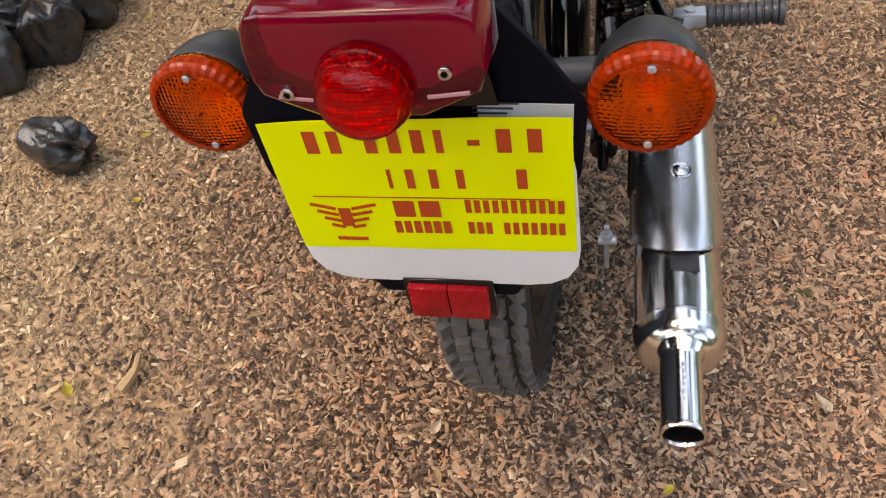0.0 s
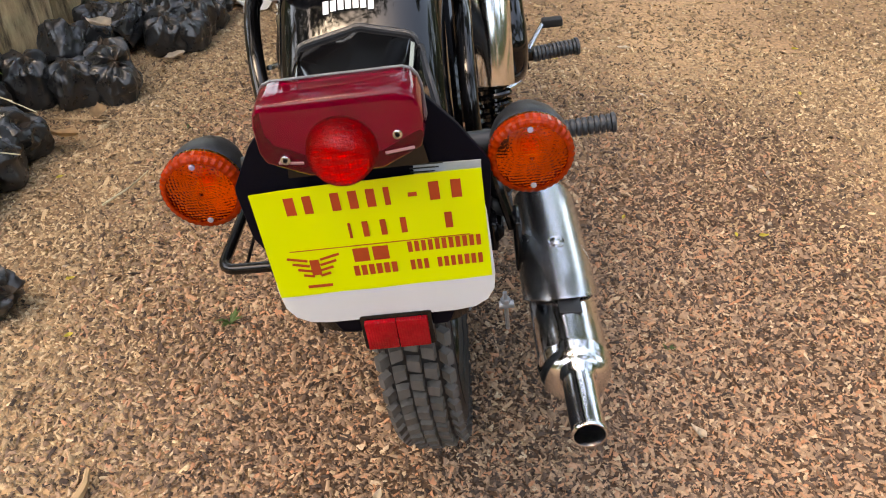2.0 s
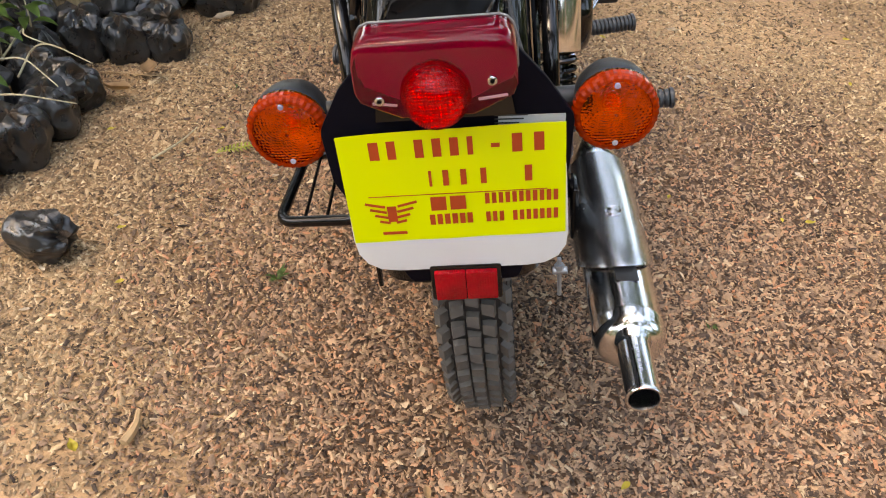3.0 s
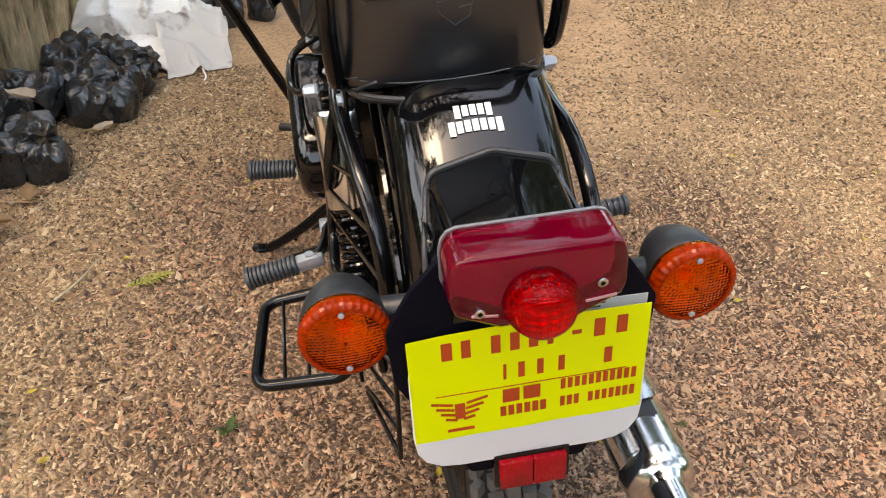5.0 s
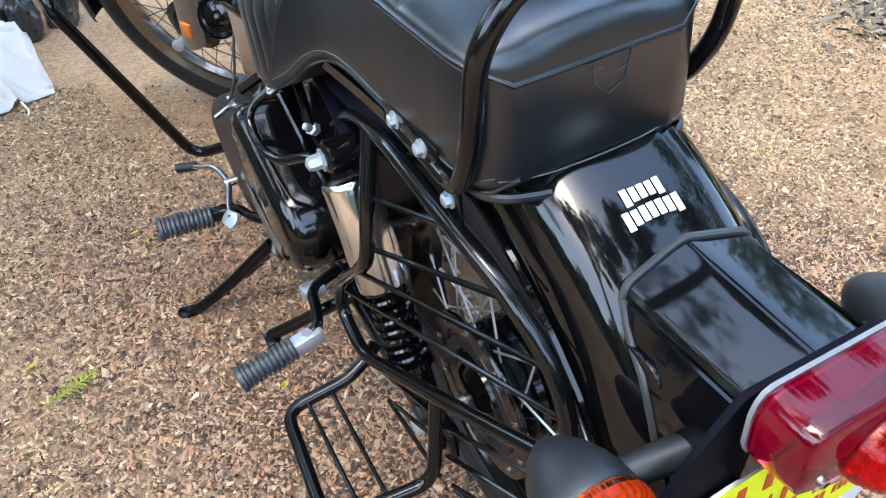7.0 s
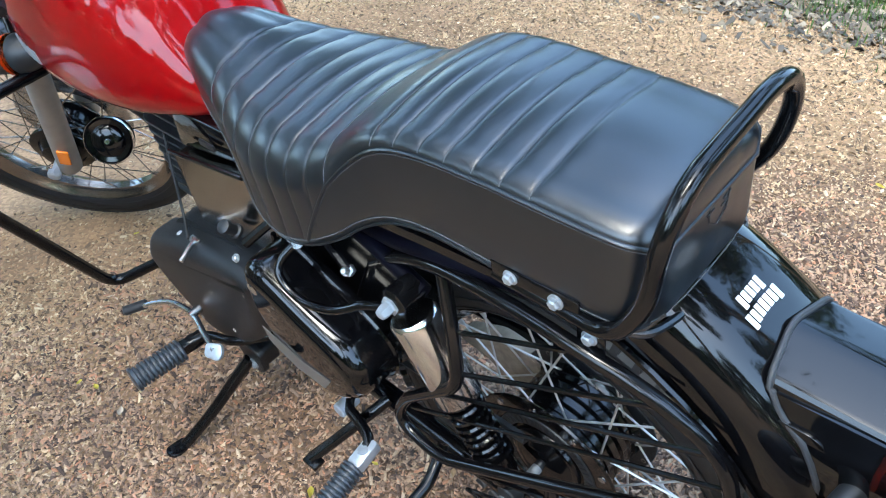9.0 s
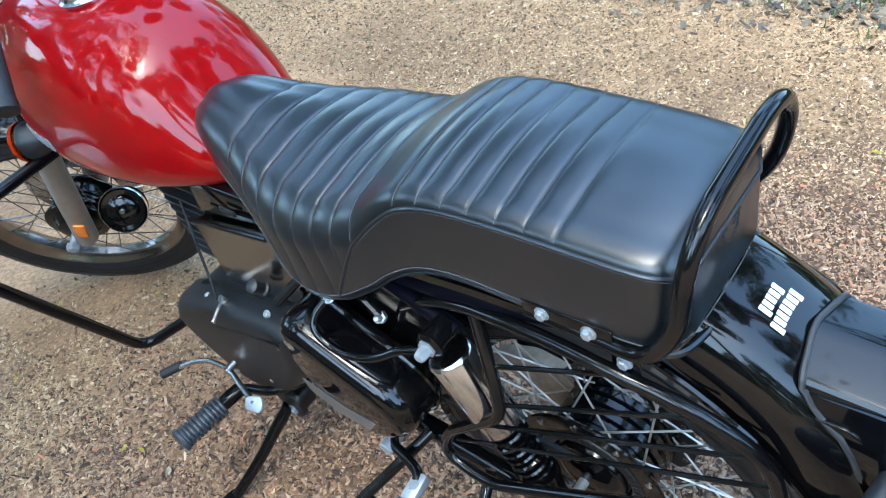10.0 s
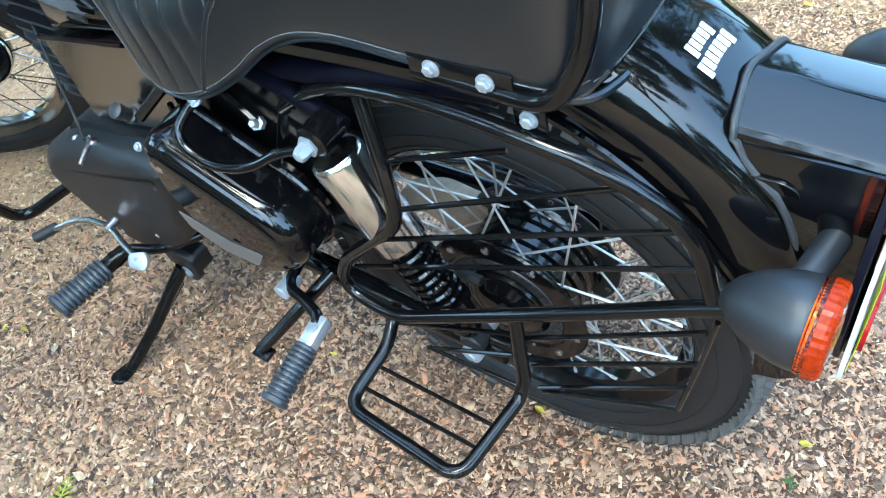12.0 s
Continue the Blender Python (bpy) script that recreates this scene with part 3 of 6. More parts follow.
# turn indicators
def indicator(x, name="turn_indicator", m=None, stem=None):
    ind = empty(name, bike, m or Matrix.Translation((x, 0.076, 0.652)))
    tagged(ind, "round amber turn indicator in a black bullet housing")
    back = along((0, 0, 0), (0, 1, 0))
    bm = fresh()
    lathe(bm, [(0.0365, 0.0), (0.0375, 0.003), (0.0368, 0.014), (0.0335, 0.028), (0.027, 0.043), (0.018, 0.056), (0.008, 0.064), (0.001, 0.066)], back, 36, cap=False)
    part("bowl", bm, M_PLASTIC, ind, "matte black bullet housing")
    rear = along((0, 0, 0), (0, -1, 0))
    bm = fresh()
    n = 96
    prof = [(0.0370, 0.0), (0.0376, 0.002), (0.0374, 0.012), (0.0366, 0.0145), (0.033, 0.0165), (0.022, 0.0190), (0.011, 0.0202), (0.001, 0.0206)]
    rings = [[rear @ Vector((r * (1 + (0.014 if k % 2 and r > 0.036 else 0)) * math.cos(2 * math.pi * k / n), r * (1 + (0.014 if k % 2 and r > 0.036 else 0)) * math.sin(2 * math.pi * k / n), h)) for k in range(n)] for r, h in prof]
    rings += [[rear @ Vector((r * math.cos(2 * math.pi * k / n), r * math.sin(2 * math.pi * k / n), h - 0.0024 - (0.0005 if (k // 2 + j // 2) % 2 else 0))) for k in range(n)] for j, (r, h) in enumerate([(0.001 + 0.00105 * q, 0.0206 - 4.0 * (0.00105 * q) ** 2) for q in range(32)] + [(0.0345, 0.0140), (0.0352, 0.011), (0.0352, 0.0)])]
    loft(bm, rings, cap=False)
    part("lens", bm, M_LENS_O, ind, "amber ribbed plastic lens", sharp=15)
    bm = fresh()
    teeth = [[rear @ Vector(((r + (0.0006 if k % 2 else 0)) * math.cos(2 * math.pi * k / 72), (r + (0.0006 if k % 2 else 0)) * math.sin(2 * math.pi * k / 72), h + (0.0005 if k % 2 else 0))) for k in range(72)] for r, h in ((0.0384, 0.0060), (0.0382, 0.0130), (0.0368, 0.0156), (0.0345, 0.0172), (0.0318, 0.0180), (0.0312, 0.0166))]
    loft(bm, teeth, cap=False)
    part("lens_rim", bm, M_RIM_O, ind, "dark amber ribbed rim", sharp=10)
    bm = fresh()
    lathe(bm, [(0.0350, 0.001), (0.0345, -0.004), (0.030, -0.014), (0.022, -0.022), (0.012, -0.027), (0.001, -0.028)], rear, 32, cap=False)
    part("reflector", bm, M_BOWL, ind)
    bm = fresh()
    lathe(bm, [(0.004, -0.027), (0.004, -0.016), (0.0075, -0.012), (0.0085, -0.006), (0.006, -0.001), (0.001, 0.001)], rear, 16)
    part("bulb", bm, material("amber_bulb", (1.0, 0.45, 0.05), 0.2), ind)
    for dz in (0.0285, -0.0285):
        hexbolt("screw", (0, -0.0172, dz), (0, -1, 0), 0.0020, ind, M_ZINC, 0.0016)
    if stem:
        bm = fresh()
        rod(bm, stem[0], stem[1], 0.0125, 16)
        part("stem", bm, M_PLASTIC, ind)
    return ind


indicator(-0.147, stem=((0.02, 0.018, 0.0), (0.082, 0.006, 0.006)))
indicator(0.1535, stem=((-0.02, 0.018, 0.0), (-0.082, 0.006, 0.006)))

# exhaust silencer
silencer = empty("silencer", bike)
tagged(silencer, "chromed exhaust silencer with a brushed heat shield and thin tail pipe")
MUF = Matrix.Translation((0.2, 0, 0.270)) @ Matrix(((1, 0, 0, 0), (0, 0, 1, 0), (0, -1, 0, 0), (0, 0, 0, 1)))
bm = fresh()
lathe(bm, [(0.004, 0.1335), (0.018, 0.134), (0.030, 0.1365), (0.0385, 0.142), (0.0435, 0.150), (0.0462, 0.160), (0.0470, 0.168), (0.0476, 0.1705), (0.0470, 0.173), (0.0455, 0.1745), (0.0455, 0.178), (0.0462, 0.21), (0.0460, 0.54), (0.040, 0.58), (0.028, 0.62), (0.021, 0.64)], MUF, 48)
part("body", bm, M_CHROME, silencer, "chromed silencer body")
bm = fresh()
tube(bm, [(0.2, 0.63, 0.270), (0.195, 0.72, 0.245), (0.18, 0.86, 0.19), (0.165, 1.10, 0.17)], 0.020, 20, 0.06)
part("pipe", bm, M_CHROME, silencer, "chromed exhaust pipe")
bm = fresh()
lathe(bm, [(0.0208, 0.048), (0.0205, 0.128), (0.0222, 0.134), (0.0262, 0.140), (0.0285, 0.150), (0.0165, 0.150), (0.0178, 0.048)], Matrix.Translation((0, 0, 0.012)) @ MUF, 36, cap=False)
lathe(bm, [(0.0176, 0.049), (0.0186, 0.0460), (0.0208, 0.0455), (0.0222, 0.0480), (0.0218, 0.0515), (0.0207, 0.053)], Matrix.Translation((0, 0, 0.012)) @ MUF, 36, cap=False)
part("tail_pipe", bm, M_CHROME, silencer, "thin chromed tail pipe")
bm = fresh()
for k in range(6):
    rbox(bm, (0.0028, 0.0045, 0.0006), 0, Matrix.Translation((0.2, 0.075 + 0.0075 * k, 0.3029)))
part("stamped_mark", bm, M_ZINC, silencer)
bm = fresh()
rings = []
for y, r in ((0.242, 0.0518), (0.246, 0.0528), (0.30, 0.0528), (0.35, 0.0528), (0.48, 0.0520), (0.535, 0.0505)):
    rings.append([Vector((0.2 + rr * math.sin(radians(a)), y + max(0.0, 0.5 - y) * 0.25 * (1 - math.cos(radians(a))), 0.270 + rr * math.cos(radians(a)))) for a, rr in [(a, r) for a in range(-105, 126, 10)] + [(a, r - 0.003) for a in range(125, -106, -10)]])
loft(bm, rings)
part("heat_shield", bm, M_STEEL, silencer, "brushed steel heat shield")
bm = fresh()
lathe(bm, [(0.0060, 0.0), (0.0118, 0.0), (0.0126, 0.0012), (0.0118, 0.0022), (0.0100, 0.0016), (0.0060, 0.0016)], along((0.203, 0.366, 0.3222), (0.203, 0.366, 0.4)), 28)
part("washer", bm, M_CHROME, silencer, "chromed cup washer")
hexbolt("shield_bolt", (0.203, 0.366, 0.3235), (0, 0, 1), 0.0065, silencer, M_CHROME, 0.0035)
# thin black plate added as the shadow notch under the shield's edge
bm = fresh()
rbox(bm, (0.030, 0.034, 0.0022), 0.001, Matrix.Translation((0.204, 0.236, 0.3162)) @ Matrix.Rotation(radians(4), 4, "Y"))
part("notch_shade", bm, M_MATTE, silencer, "black plate standing in for the shaded notch under the shield's end")
bm = fresh()
rbox(bm, (0.012, 0.05, 0.09), 0.004, Matrix.Translation((0.150, 0.40, 0.31)))
tube(bm, [(0.145, 0.40, 0.33), (0.128, 0.42, 0.40), (0.12, 0.47, 0.46)], 0.008, 8)
part("hanger", bm, M_SATIN, silencer)
bm = fresh()
rod(bm, (0.122, 0.31, 0.285), (0.122, 0.31, 0.215), 0.0032)
rod(bm, (0.112, 0.31, 0.262), (0.134, 0.31, 0.262), 0.006)
lathe(bm, [(0.0075, 0), (0.0075, 0.007)], along((0.122, 0.31, 0.266), (0.122, 0.31, 0.3)), 6)
part("chain_adjuster", bm, M_ZINC, bike, "zinc plated adjuster bolt")


# shock absorbers
def shock(sx):
    wide = 0.010 if sx > 0 else 0.0
    top, low = Vector((sx * (0.131 + wide), 0.563, 0.660)), Vector((sx * (0.122 + wide), 0.440, 0.345))
    s = empty("shock_absorber", bike)
    tagged(s, "shock absorber with a chromed cover over a black spring")
    m = along(top, low)
    bm = fresh()
    lathe(bm, [(0.018, 0.026), (0.0275, 0.027), (0.0302, 0.030), (0.0308, 0.034), (0.0308, 0.158), (0.0296, 0.160), (0.027, 0.158)], m, 40)
    part("cover", bm, M_CHROME, s, "chromed steel cover tube")
    bm = fresh()
    turns, n = 8, 180
    tube(bm, [m @ Vector((0.0225 * math.cos(2 * math.pi * turns * i / n), 0.0225 * math.sin(2 * math.pi * turns * i / n), 0.158 + 0.104 * i / n)) for i in range(n + 1)], 0.0040, 7, 0)
    part("spring", bm, M_BLACK, s)
    bm = fresh()
    lathe(bm, [(0.017, 0.12), (0.017, 0.262), (0.0275, 0.264), (0.0275, 0.272), (0.021, 0.278), (0.020, 0.31), (0.014, 0.325)], m, 24)
    part("damper", bm, M_SATIN, s)
    bm = fresh()
    lathe(bm, [(0.012, -0.022), (0.0185, -0.020), (0.0195, -0.010), (0.0185, -0.006), (0.0195, -0.002), (0.0185, 0.003), (0.0195, 0.007), (0.0190, 0.014), (0.013, 0.018)], along(top, top + Vector((sx, 0, 0))), 24)
    part("eye", bm, M_SATIN, s, "black mounting eye")
    bm = fresh()
    rod(bm, low + Vector((-0.016, 0, 0)), low + Vector((0.016, 0, 0)), 0.017, 20)
    part("eye", bm, M_RUBBER, s, "rubber mounting eye")
    bm = fresh()
    lathe(bm, [(0.0125, 0), (0.013, 0.003), (0.0090, 0.004), (0.0088, 0.013), (0.007, 0.018), (0.003, 0.020)], along(top + Vector((sx * 0.018, 0, 0)), top + Vector((sx, 0, 0))), 6)
    part("cap_nut", bm, M_ZINC, s, "zinc plated cap nut")


shock(-1)
shock(1)

# frame tubes
for sx in (-1, 1):
    bm = fresh()
    tube(bm, [(sx * 0.090, 0.36, 0.742), (sx * 0.098, 0.42, 0.745), (sx * 0.104, 0.48, 0.738), (sx * 0.095, 0.62, 0.70), (sx * 0.075, 0.80, 0.69), (sx * 0.03, 1.30, 0.82)], 0.013, 10, 0.05)
    part("frame_rail", bm, M_BRACKET, bike)
    bm = fresh()
    tube(bm, [(sx * 0.085, 0.62, 0.70), (sx * 0.095, 0.72, 0.50), (sx * 0.085, 0.82, 0.30)], 0.014, 10, 0.05)
    part("frame_tube", bm, M_SATIN, bike)
    bm = fresh()
    tube(bm, [(sx * 0.112, 0.545, 0.66), (sx * 0.10, 0.66, 0.69), (sx * 0.085, 0.80, 0.68)], 0.011, 10, 0.05)
    part("frame_stay", bm, M_BRACKET, bike)
bm = fresh()
tube(bm, [(0, 1.42, 0.86), (0, 1.36, 0.60), (0, 1.28, 0.30), (0, 1.18, 0.22)], 0.018, 12, 0.08)
part("down_tube", bm, M_BLACK, bike)

# seat
seat = empty("seat", bike, Matrix.Translation((-0.018, 0, 0)))
tagged(seat, "black stitched leatherette two-step dual seat with ribbed top")
SEAT = [  # y, half width, top, bottom, corner height
    (0.258, 0.070, 0.876, 0.787, 0.010),
    (0.264, 0.086, 0.888, 0.780, 0.012),
    (0.282, 0.098, 0.896, 0.774, 0.014),
    (0.34, 0.103, 0.901, 0.775, 0.015),
    (0.42, 0.105, 0.903, 0.778, 0.015),
    (0.50, 0.108, 0.902, 0.782, 0.016),
    (0.55, 0.112, 0.895, 0.774, 0.022),
    (0.59, 0.120, 0.877, 0.755, 0.034),
    (0.63, 0.130, 0.853, 0.724, 0.050),
    (0.68, 0.140, 0.840, 0.694, 0.060),
    (0.74, 0.141, 0.835, 0.673, 0.064),
    (0.80, 0.130, 0.834, 0.670, 0.064),
    (0.85, 0.110, 0.837, 0.688, 0.056),
    (0.90, 0.090, 0.844, 0.722, 0.050),
    (0.945, 0.076, 0.850, 0.745, 0.044),
    (0.975, 0.065, 0.850, 0.762, 0.038),
    (1.0, 0.051, 0.843, 0.778, 0.030),
    (1.016, 0.030, 0.828, 0.792, 0.016),
]
PILLION_RIBS = [0.366 + 0.031 * k for k in range(7)]
RIDER_RIBS = [0.625, 0.656, 0.689, 0.724, 0.762, 0.803, 0.846, 0.888]


def rib_depth(y, ribs, depth=0.0030, half=0.0165):
    near = min(abs(y - r) for r in ribs)
    half = 0.0195 if ribs is RIDER_RIBS else 0.0155
    if y < ribs[0] - half or y > ribs[-1] + half or near >= half:
        return 0.0
    return depth * (1 - math.sqrt(max(0.0, 1 - (1 - near / half) ** 2)))


def panel_line(y):
    """Height of the seam where the ribbed saddle meets the plain side panel."""
    top, low, corner = smooth_table(SEAT, y)[1:]
    return min(top - corner, 0.862 - (y - 0.585) * 1.25 - (y - 0.585) ** 2 * 4.0)


def seat_ring(y):
    half, top, low, corner = smooth_table(SEAT, y)
    corner = min(corner, half * 0.9, (top - low) * 0.6)
    wide = min(max(corner, 0.030), half * 0.9)
    pts = [(half * 0.90, low), (half * 0.965, low + 0.003), (half * 0.995, low + 0.012), (half, low + 0.024), (half, low + (top - corner - low) * 0.5), (half, top - corner - 0.004)]
    pts += [(half - wide + wide * math.cos(radians(a)), top - corner + corner * math.sin(radians(a))) for a in (4, 12, 22, 32, 44, 56, 68, 80)]
    flat = half - wide
    crown = 0.008
    pts += [(flat * s, top + crown * (1 - s * s)) for s in (0.98, 0.85, 0.65, 0.4, 0.15)]
    full = [(x, z) for x, z in pts] + [(-x, z) for x, z in pts[::-1]]
    rider = y > 0.585
    dp, dr = rib_depth(y, PILLION_RIBS), rib_depth(y, RIDER_RIBS)
    out = []
    for x, z in full:
        up = max(0.0, min(1.0, (z - (top - corner)) / corner))
        reach = up
        if rider:
            reach = max(0.0, min(1.0, (z - max(low + 0.012, panel_line(y))) / 0.02))
        d = (dr if rider else dp) * reach
        nx = math.copysign(1, x) * (1 - up)
        out.append(Vector((x - nx * d, y, z - up * d)))
    return out


def side_x(y, z):
    """Half width of the cushion at height z on the flank."""
    half_ring = seat_ring(y)[:19]
    for a, b in zip(half_ring, half_ring[1:]):
        if a.z <= z <= b.z:
            return a.x + (b.x - a.x) * (z - a.z) / max(1e-6, b.z - a.z)
    return half_ring[0].x


bm = fresh()
stations = sorted({round(0.258 + 0.003 * k, 4) for k in range(253)} | {round(r, 4) for r in PILLION_RIBS + RIDER_RIBS})
loft(bm, [seat_ring(y) for y in stations])
part("cushion", bm, M_SEAT, seat, "ribbed black leatherette cushion", sharp=70)
for ribs, rider in ((PILLION_RIBS, False), (RIDER_RIBS, True)):
    for y in ribs:
        ring = seat_ring(y)
        low = smooth_table(SEAT, y)[2]
        keep = ring[7:-7] if not rider else [p for p in ring if p.z > max(low + 0.013, panel_line(y))]
        bm = fresh()
        tube(bm, [p + Vector((0, 0.0012, 0.0002)) for p in keep], 0.00055, 5, 0)
        part("stitching", bm, M_THREAD, seat)
bm = fresh()
path = []
for sx in (1, -1):
    run = []
    for y in stations[::3]:
        if y <= 0.552:
            half, top, low, corner = smooth_table(SEAT, y)
            run.append(Vector((sx * (half + 0.0006), y, top - corner)))
    for k in range(1, 15):
        y = 0.552 + 0.128 * k / 14
        z = max(panel_line(y), smooth_table(SEAT, y)[2] + 0.012)
        run.append(Vector((sx * (side_x(y, z) + 0.0004), y, z)))
    path += run[::-1] if sx == 1 else run
tube(bm, path, 0.0024, 8, 0.0)
part("piping", bm, M_SEAT, seat)
for sx in (1, -1):
    bm = fresh()
    tube(bm, [p + Vector((0, 0, -0.0044)) for p in path if p.x * sx > 0], 0.0005, 5, 0)
    part("stitching", bm, M_THREAD, seat)
    bm = fresh()
    tube(bm, [Vector((sx * (side_x(y, smooth_table(SEAT, y)[2] + 0.013) + 0.0005), y, smooth_table(SEAT, y)[2] + 0.013)) for y in stations[2::3]], 0.0007, 5, 0)
    part("hem_stitching", bm, M_THREAD, seat)
    bm = fresh()
    tube(bm, [Vector((sx * (smooth_table(SEAT, y)[0] * 0.955 + 0.001), y, smooth_table(SEAT, y)[2] + 0.002)) for y in stations[::3]], 0.0022, 7, 0)
    part("hem", bm, M_SEAT, seat)
bm = fresh()
tube(bm, [(-0.097, 0.30, 0.776), (-0.090, 0.264, 0.775), (-0.05, 0.255, 0.768), (0, 0.253, 0.766), (0.05, 0.255, 0.768), (0.090, 0.264, 0.775), (0.097, 0.30, 0.776)], 0.0042, 8, 0.03)
part("hem", bm, M_SEAT, seat)
bm = fresh()
tube(bm, [(-0.084, 0.2625, 0.790), (-0.05, 0.2572, 0.785), (0, 0.2570, 0.783), (0.05, 0.2572, 0.785), (0.084, 0.2625, 0.790)], 0.0007, 5, 0.02)
part("hem_stitching", bm, M_THREAD, seat)
# stitched badge on the back of the seat, as plain lines
for pts in ([(-0.008, 0.866), (-0.006, 0.846), (0.008, 0.834), (0.022, 0.842), (0.026, 0.866)], [(-0.012, 0.862), (0.002, 0.863)], [(-0.011, 0.856), (0.001, 0.857)], [(0.016, 0.864), (0.030, 0.866)], [(0.015, 0.857), (0.028, 0.859)], [(0.013, 0.850), (0.025, 0.852)]):
    bm = fresh()
    tube(bm, [(x, 0.2575, z) for x, z in pts], 0.0007, 5, 0)
    part("badge_stitch", bm, M_THREAD_DARK, seat)
bm = fresh()
prism(bm, [(-0.09, 0.285), (0.09, 0.285), (0.10, 0.50), (0.11, 0.62), (0.08, 0.90), (-0.08, 0.90), (-0.11, 0.62), (-0.10, 0.50)], 0.012, Matrix.Translation((0, 0, 0.755)), 0, corner=0.03)
part("seat_base", bm, M_SATIN, seat)

# grab rail
rail = empty("grab_rail", bike)
tagged(rail, "black steel grab rail arched behind the seat")
bm = fresh()
tube(bm, [(-0.116, 0.42, 0.772), (-0.118, 0.345, 0.772), (-0.123, 0.285, 0.775), (-0.126, 0.252, 0.84), (-0.121, 0.247, 0.905), (-0.09, 0.245, 0.942), (0.03, 0.245, 0.953), (0.070, 0.245, 0.942), (0.090, 0.248, 0.90),
          (0.090, 0.258, 0.85), (0.094, 0.295, 0.795), (0.098, 0.345, 0.775), (0.100, 0.42, 0.776)], 0.0085, 12, 0.035)
part("tube", bm, M_SATIN, rail)
for sx in (-1, 1):
    mid = -0.018 if sx > 0 else 0.0
    bm = fresh()
    rbox(bm, (0.004, 0.10, 0.026), 0.0015, Matrix.Translation((sx * 0.1215 + 2 * mid, 0.370, 0.782)))
    rbox(bm, (0.004, 0.03, 0.046), 0.0015, Matrix.Translation((sx * 0.117 + 2 * mid, 0.312, 0.752)))
    part("bracket", bm, M_SATIN, rail)
    for y, z, x in ((0.396, 0.784, 0.123), (0.344, 0.784, 0.124), (0.312, 0.752, 0.119)):
        hexbolt("bolt", (sx * x + 2 * mid, y, z), (sx, 0, 0), 0.0062, rail, None, 0.007)

# tank
tank = empty("fuel_tank", bike)
tagged(tank, "glossy red teardrop fuel tank with a chrome filler cap")
TANK = [(0.92, 0.041, 0.775, 0.740), (0.95, 0.072, 0.792, 0.728), (0.973, 0.093, 0.815, 0.720), (0.998, 0.108, 0.845, 0.712), (1.028, 0.121, 0.882, 0.704), (1.068, 0.135, 0.921, 0.692), (1.118, 0.146, 0.948, 0.680), (1.19, 0.153, 0.966, 0.666),
        (1.29, 0.155, 0.971, 0.654), (1.38, 0.150, 0.966, 0.649), (1.45, 0.138, 0.954, 0.654), (1.51, 0.115, 0.932, 0.677), (1.55, 0.082, 0.904, 0.717), (1.57, 0.046, 0.876, 0.76)]


def tank_ring(y, grow=0.0):
    half, top, low = smooth_table(TANK, y)
    mid = low + (top - low) * 0.40
    out = []
    for k in range(40):
        a = 2 * math.pi * k / 40
        c, s = math.cos(a), math.sin(a)
        x = half * math.copysign(abs(c) ** 0.86, c)
        z = mid + ((top - mid) * abs(s) ** 0.92 if s > 0 else -(mid - low) * abs(s) ** 0.62)
        out.append(Vector((x * (1 + grow), y, z)))
    return out


bm = fresh()
loft(bm, [tank_ring(0.92 + (1.57 - 0.92) * k / 56) for k in range(57)])
part("shell", bm, M_RED, tank, "glossy deep red painted shell", sharp=60)
bm = fresh()
lathe(bm, [(0.040, 0.0), (0.041, 0.004), (0.036, 0.006), (0.0335, 0.012), (0.033, 0.017), (0.028, 0.021), (0.012, 0.023), (0.001, 0.023)], Matrix.Translation((-0.016, 1.222, 0.964)), 40)
rbox(bm, (0.024, 0.012, 0.004), 0.0015, Matrix.Translation((-0.016, 1.222, 0.988)))
part("filler_cap", bm, M_CHROME, tank, "chromed filler cap")
for sx in (-1, 1):
    bm = fresh()
    for k in range(5):
        ring = tank_ring(1.36 + 0.022 * k)
        p = ring[20 + 1] if sx < 0 else ring[40 - 1]
        rbox(bm, (0.002, 0.014, 0.024), 0.0005, Matrix.Translation(p + Vector((sx * 0.001, 0, 0.012))))
    part("badge_block", bm, M_ZINC, tank)

M_PALE = material("grey_transfer", (0.10, 0.092, 0.085), 0.35)
# tool box on the left, air box on the right, panels between
for sx in (-1, 1):
    box = empty("side_box", bike)
    tagged(box, "glossy black rounded side box below the seat")
    out = [(0.822, 0.618), (0.838, 0.535), (0.80, 0.455), (0.745, 0.412), (0.67, 0.425), (0.622, 0.470), (0.612, 0.520), (0.640, 0.556), (0.71, 0.590), (0.785, 0.628)]
    bm = fresh()
    prism(bm, out, 0.082, at_side(sx * 0.118), 0.026, 5, 0.03)
    part("shell", bm, M_BLACK, box, sharp=50)
    bm = fresh()
    c = Vector((0.72, 0.52, 0))
    tube(bm, [Vector((sx * 0.130, y + (y - 0.72) * 0.02, z + (z - 0.52) * 0.02)) for y, z in out], 0.004, 6, 0.03, closed=False)
    part("seam_bead", bm, M_BLACK, box)
    bm = fresh()
    prism(bm, [(0.818, 0.500), (0.812, 0.470), (0.760, 0.446), (0.700, 0.446), (0.676, 0.480), (0.735, 0.478)], 0.0012, at_side(sx * 0.2005), 0, corner=0.004)
    part("transfer", bm, M_PALE, box, "dull grey pointed transfer")
    bm = fresh()
    lathe(bm, [(0.010, 0), (0.010, 0.003), (0.004, 0.005)], along((sx * 0.197, 0.800, 0.585), (sx, 0.800, 0.585)), 16)
    part("lock", bm, M_CHROME, box)
bm = fresh()
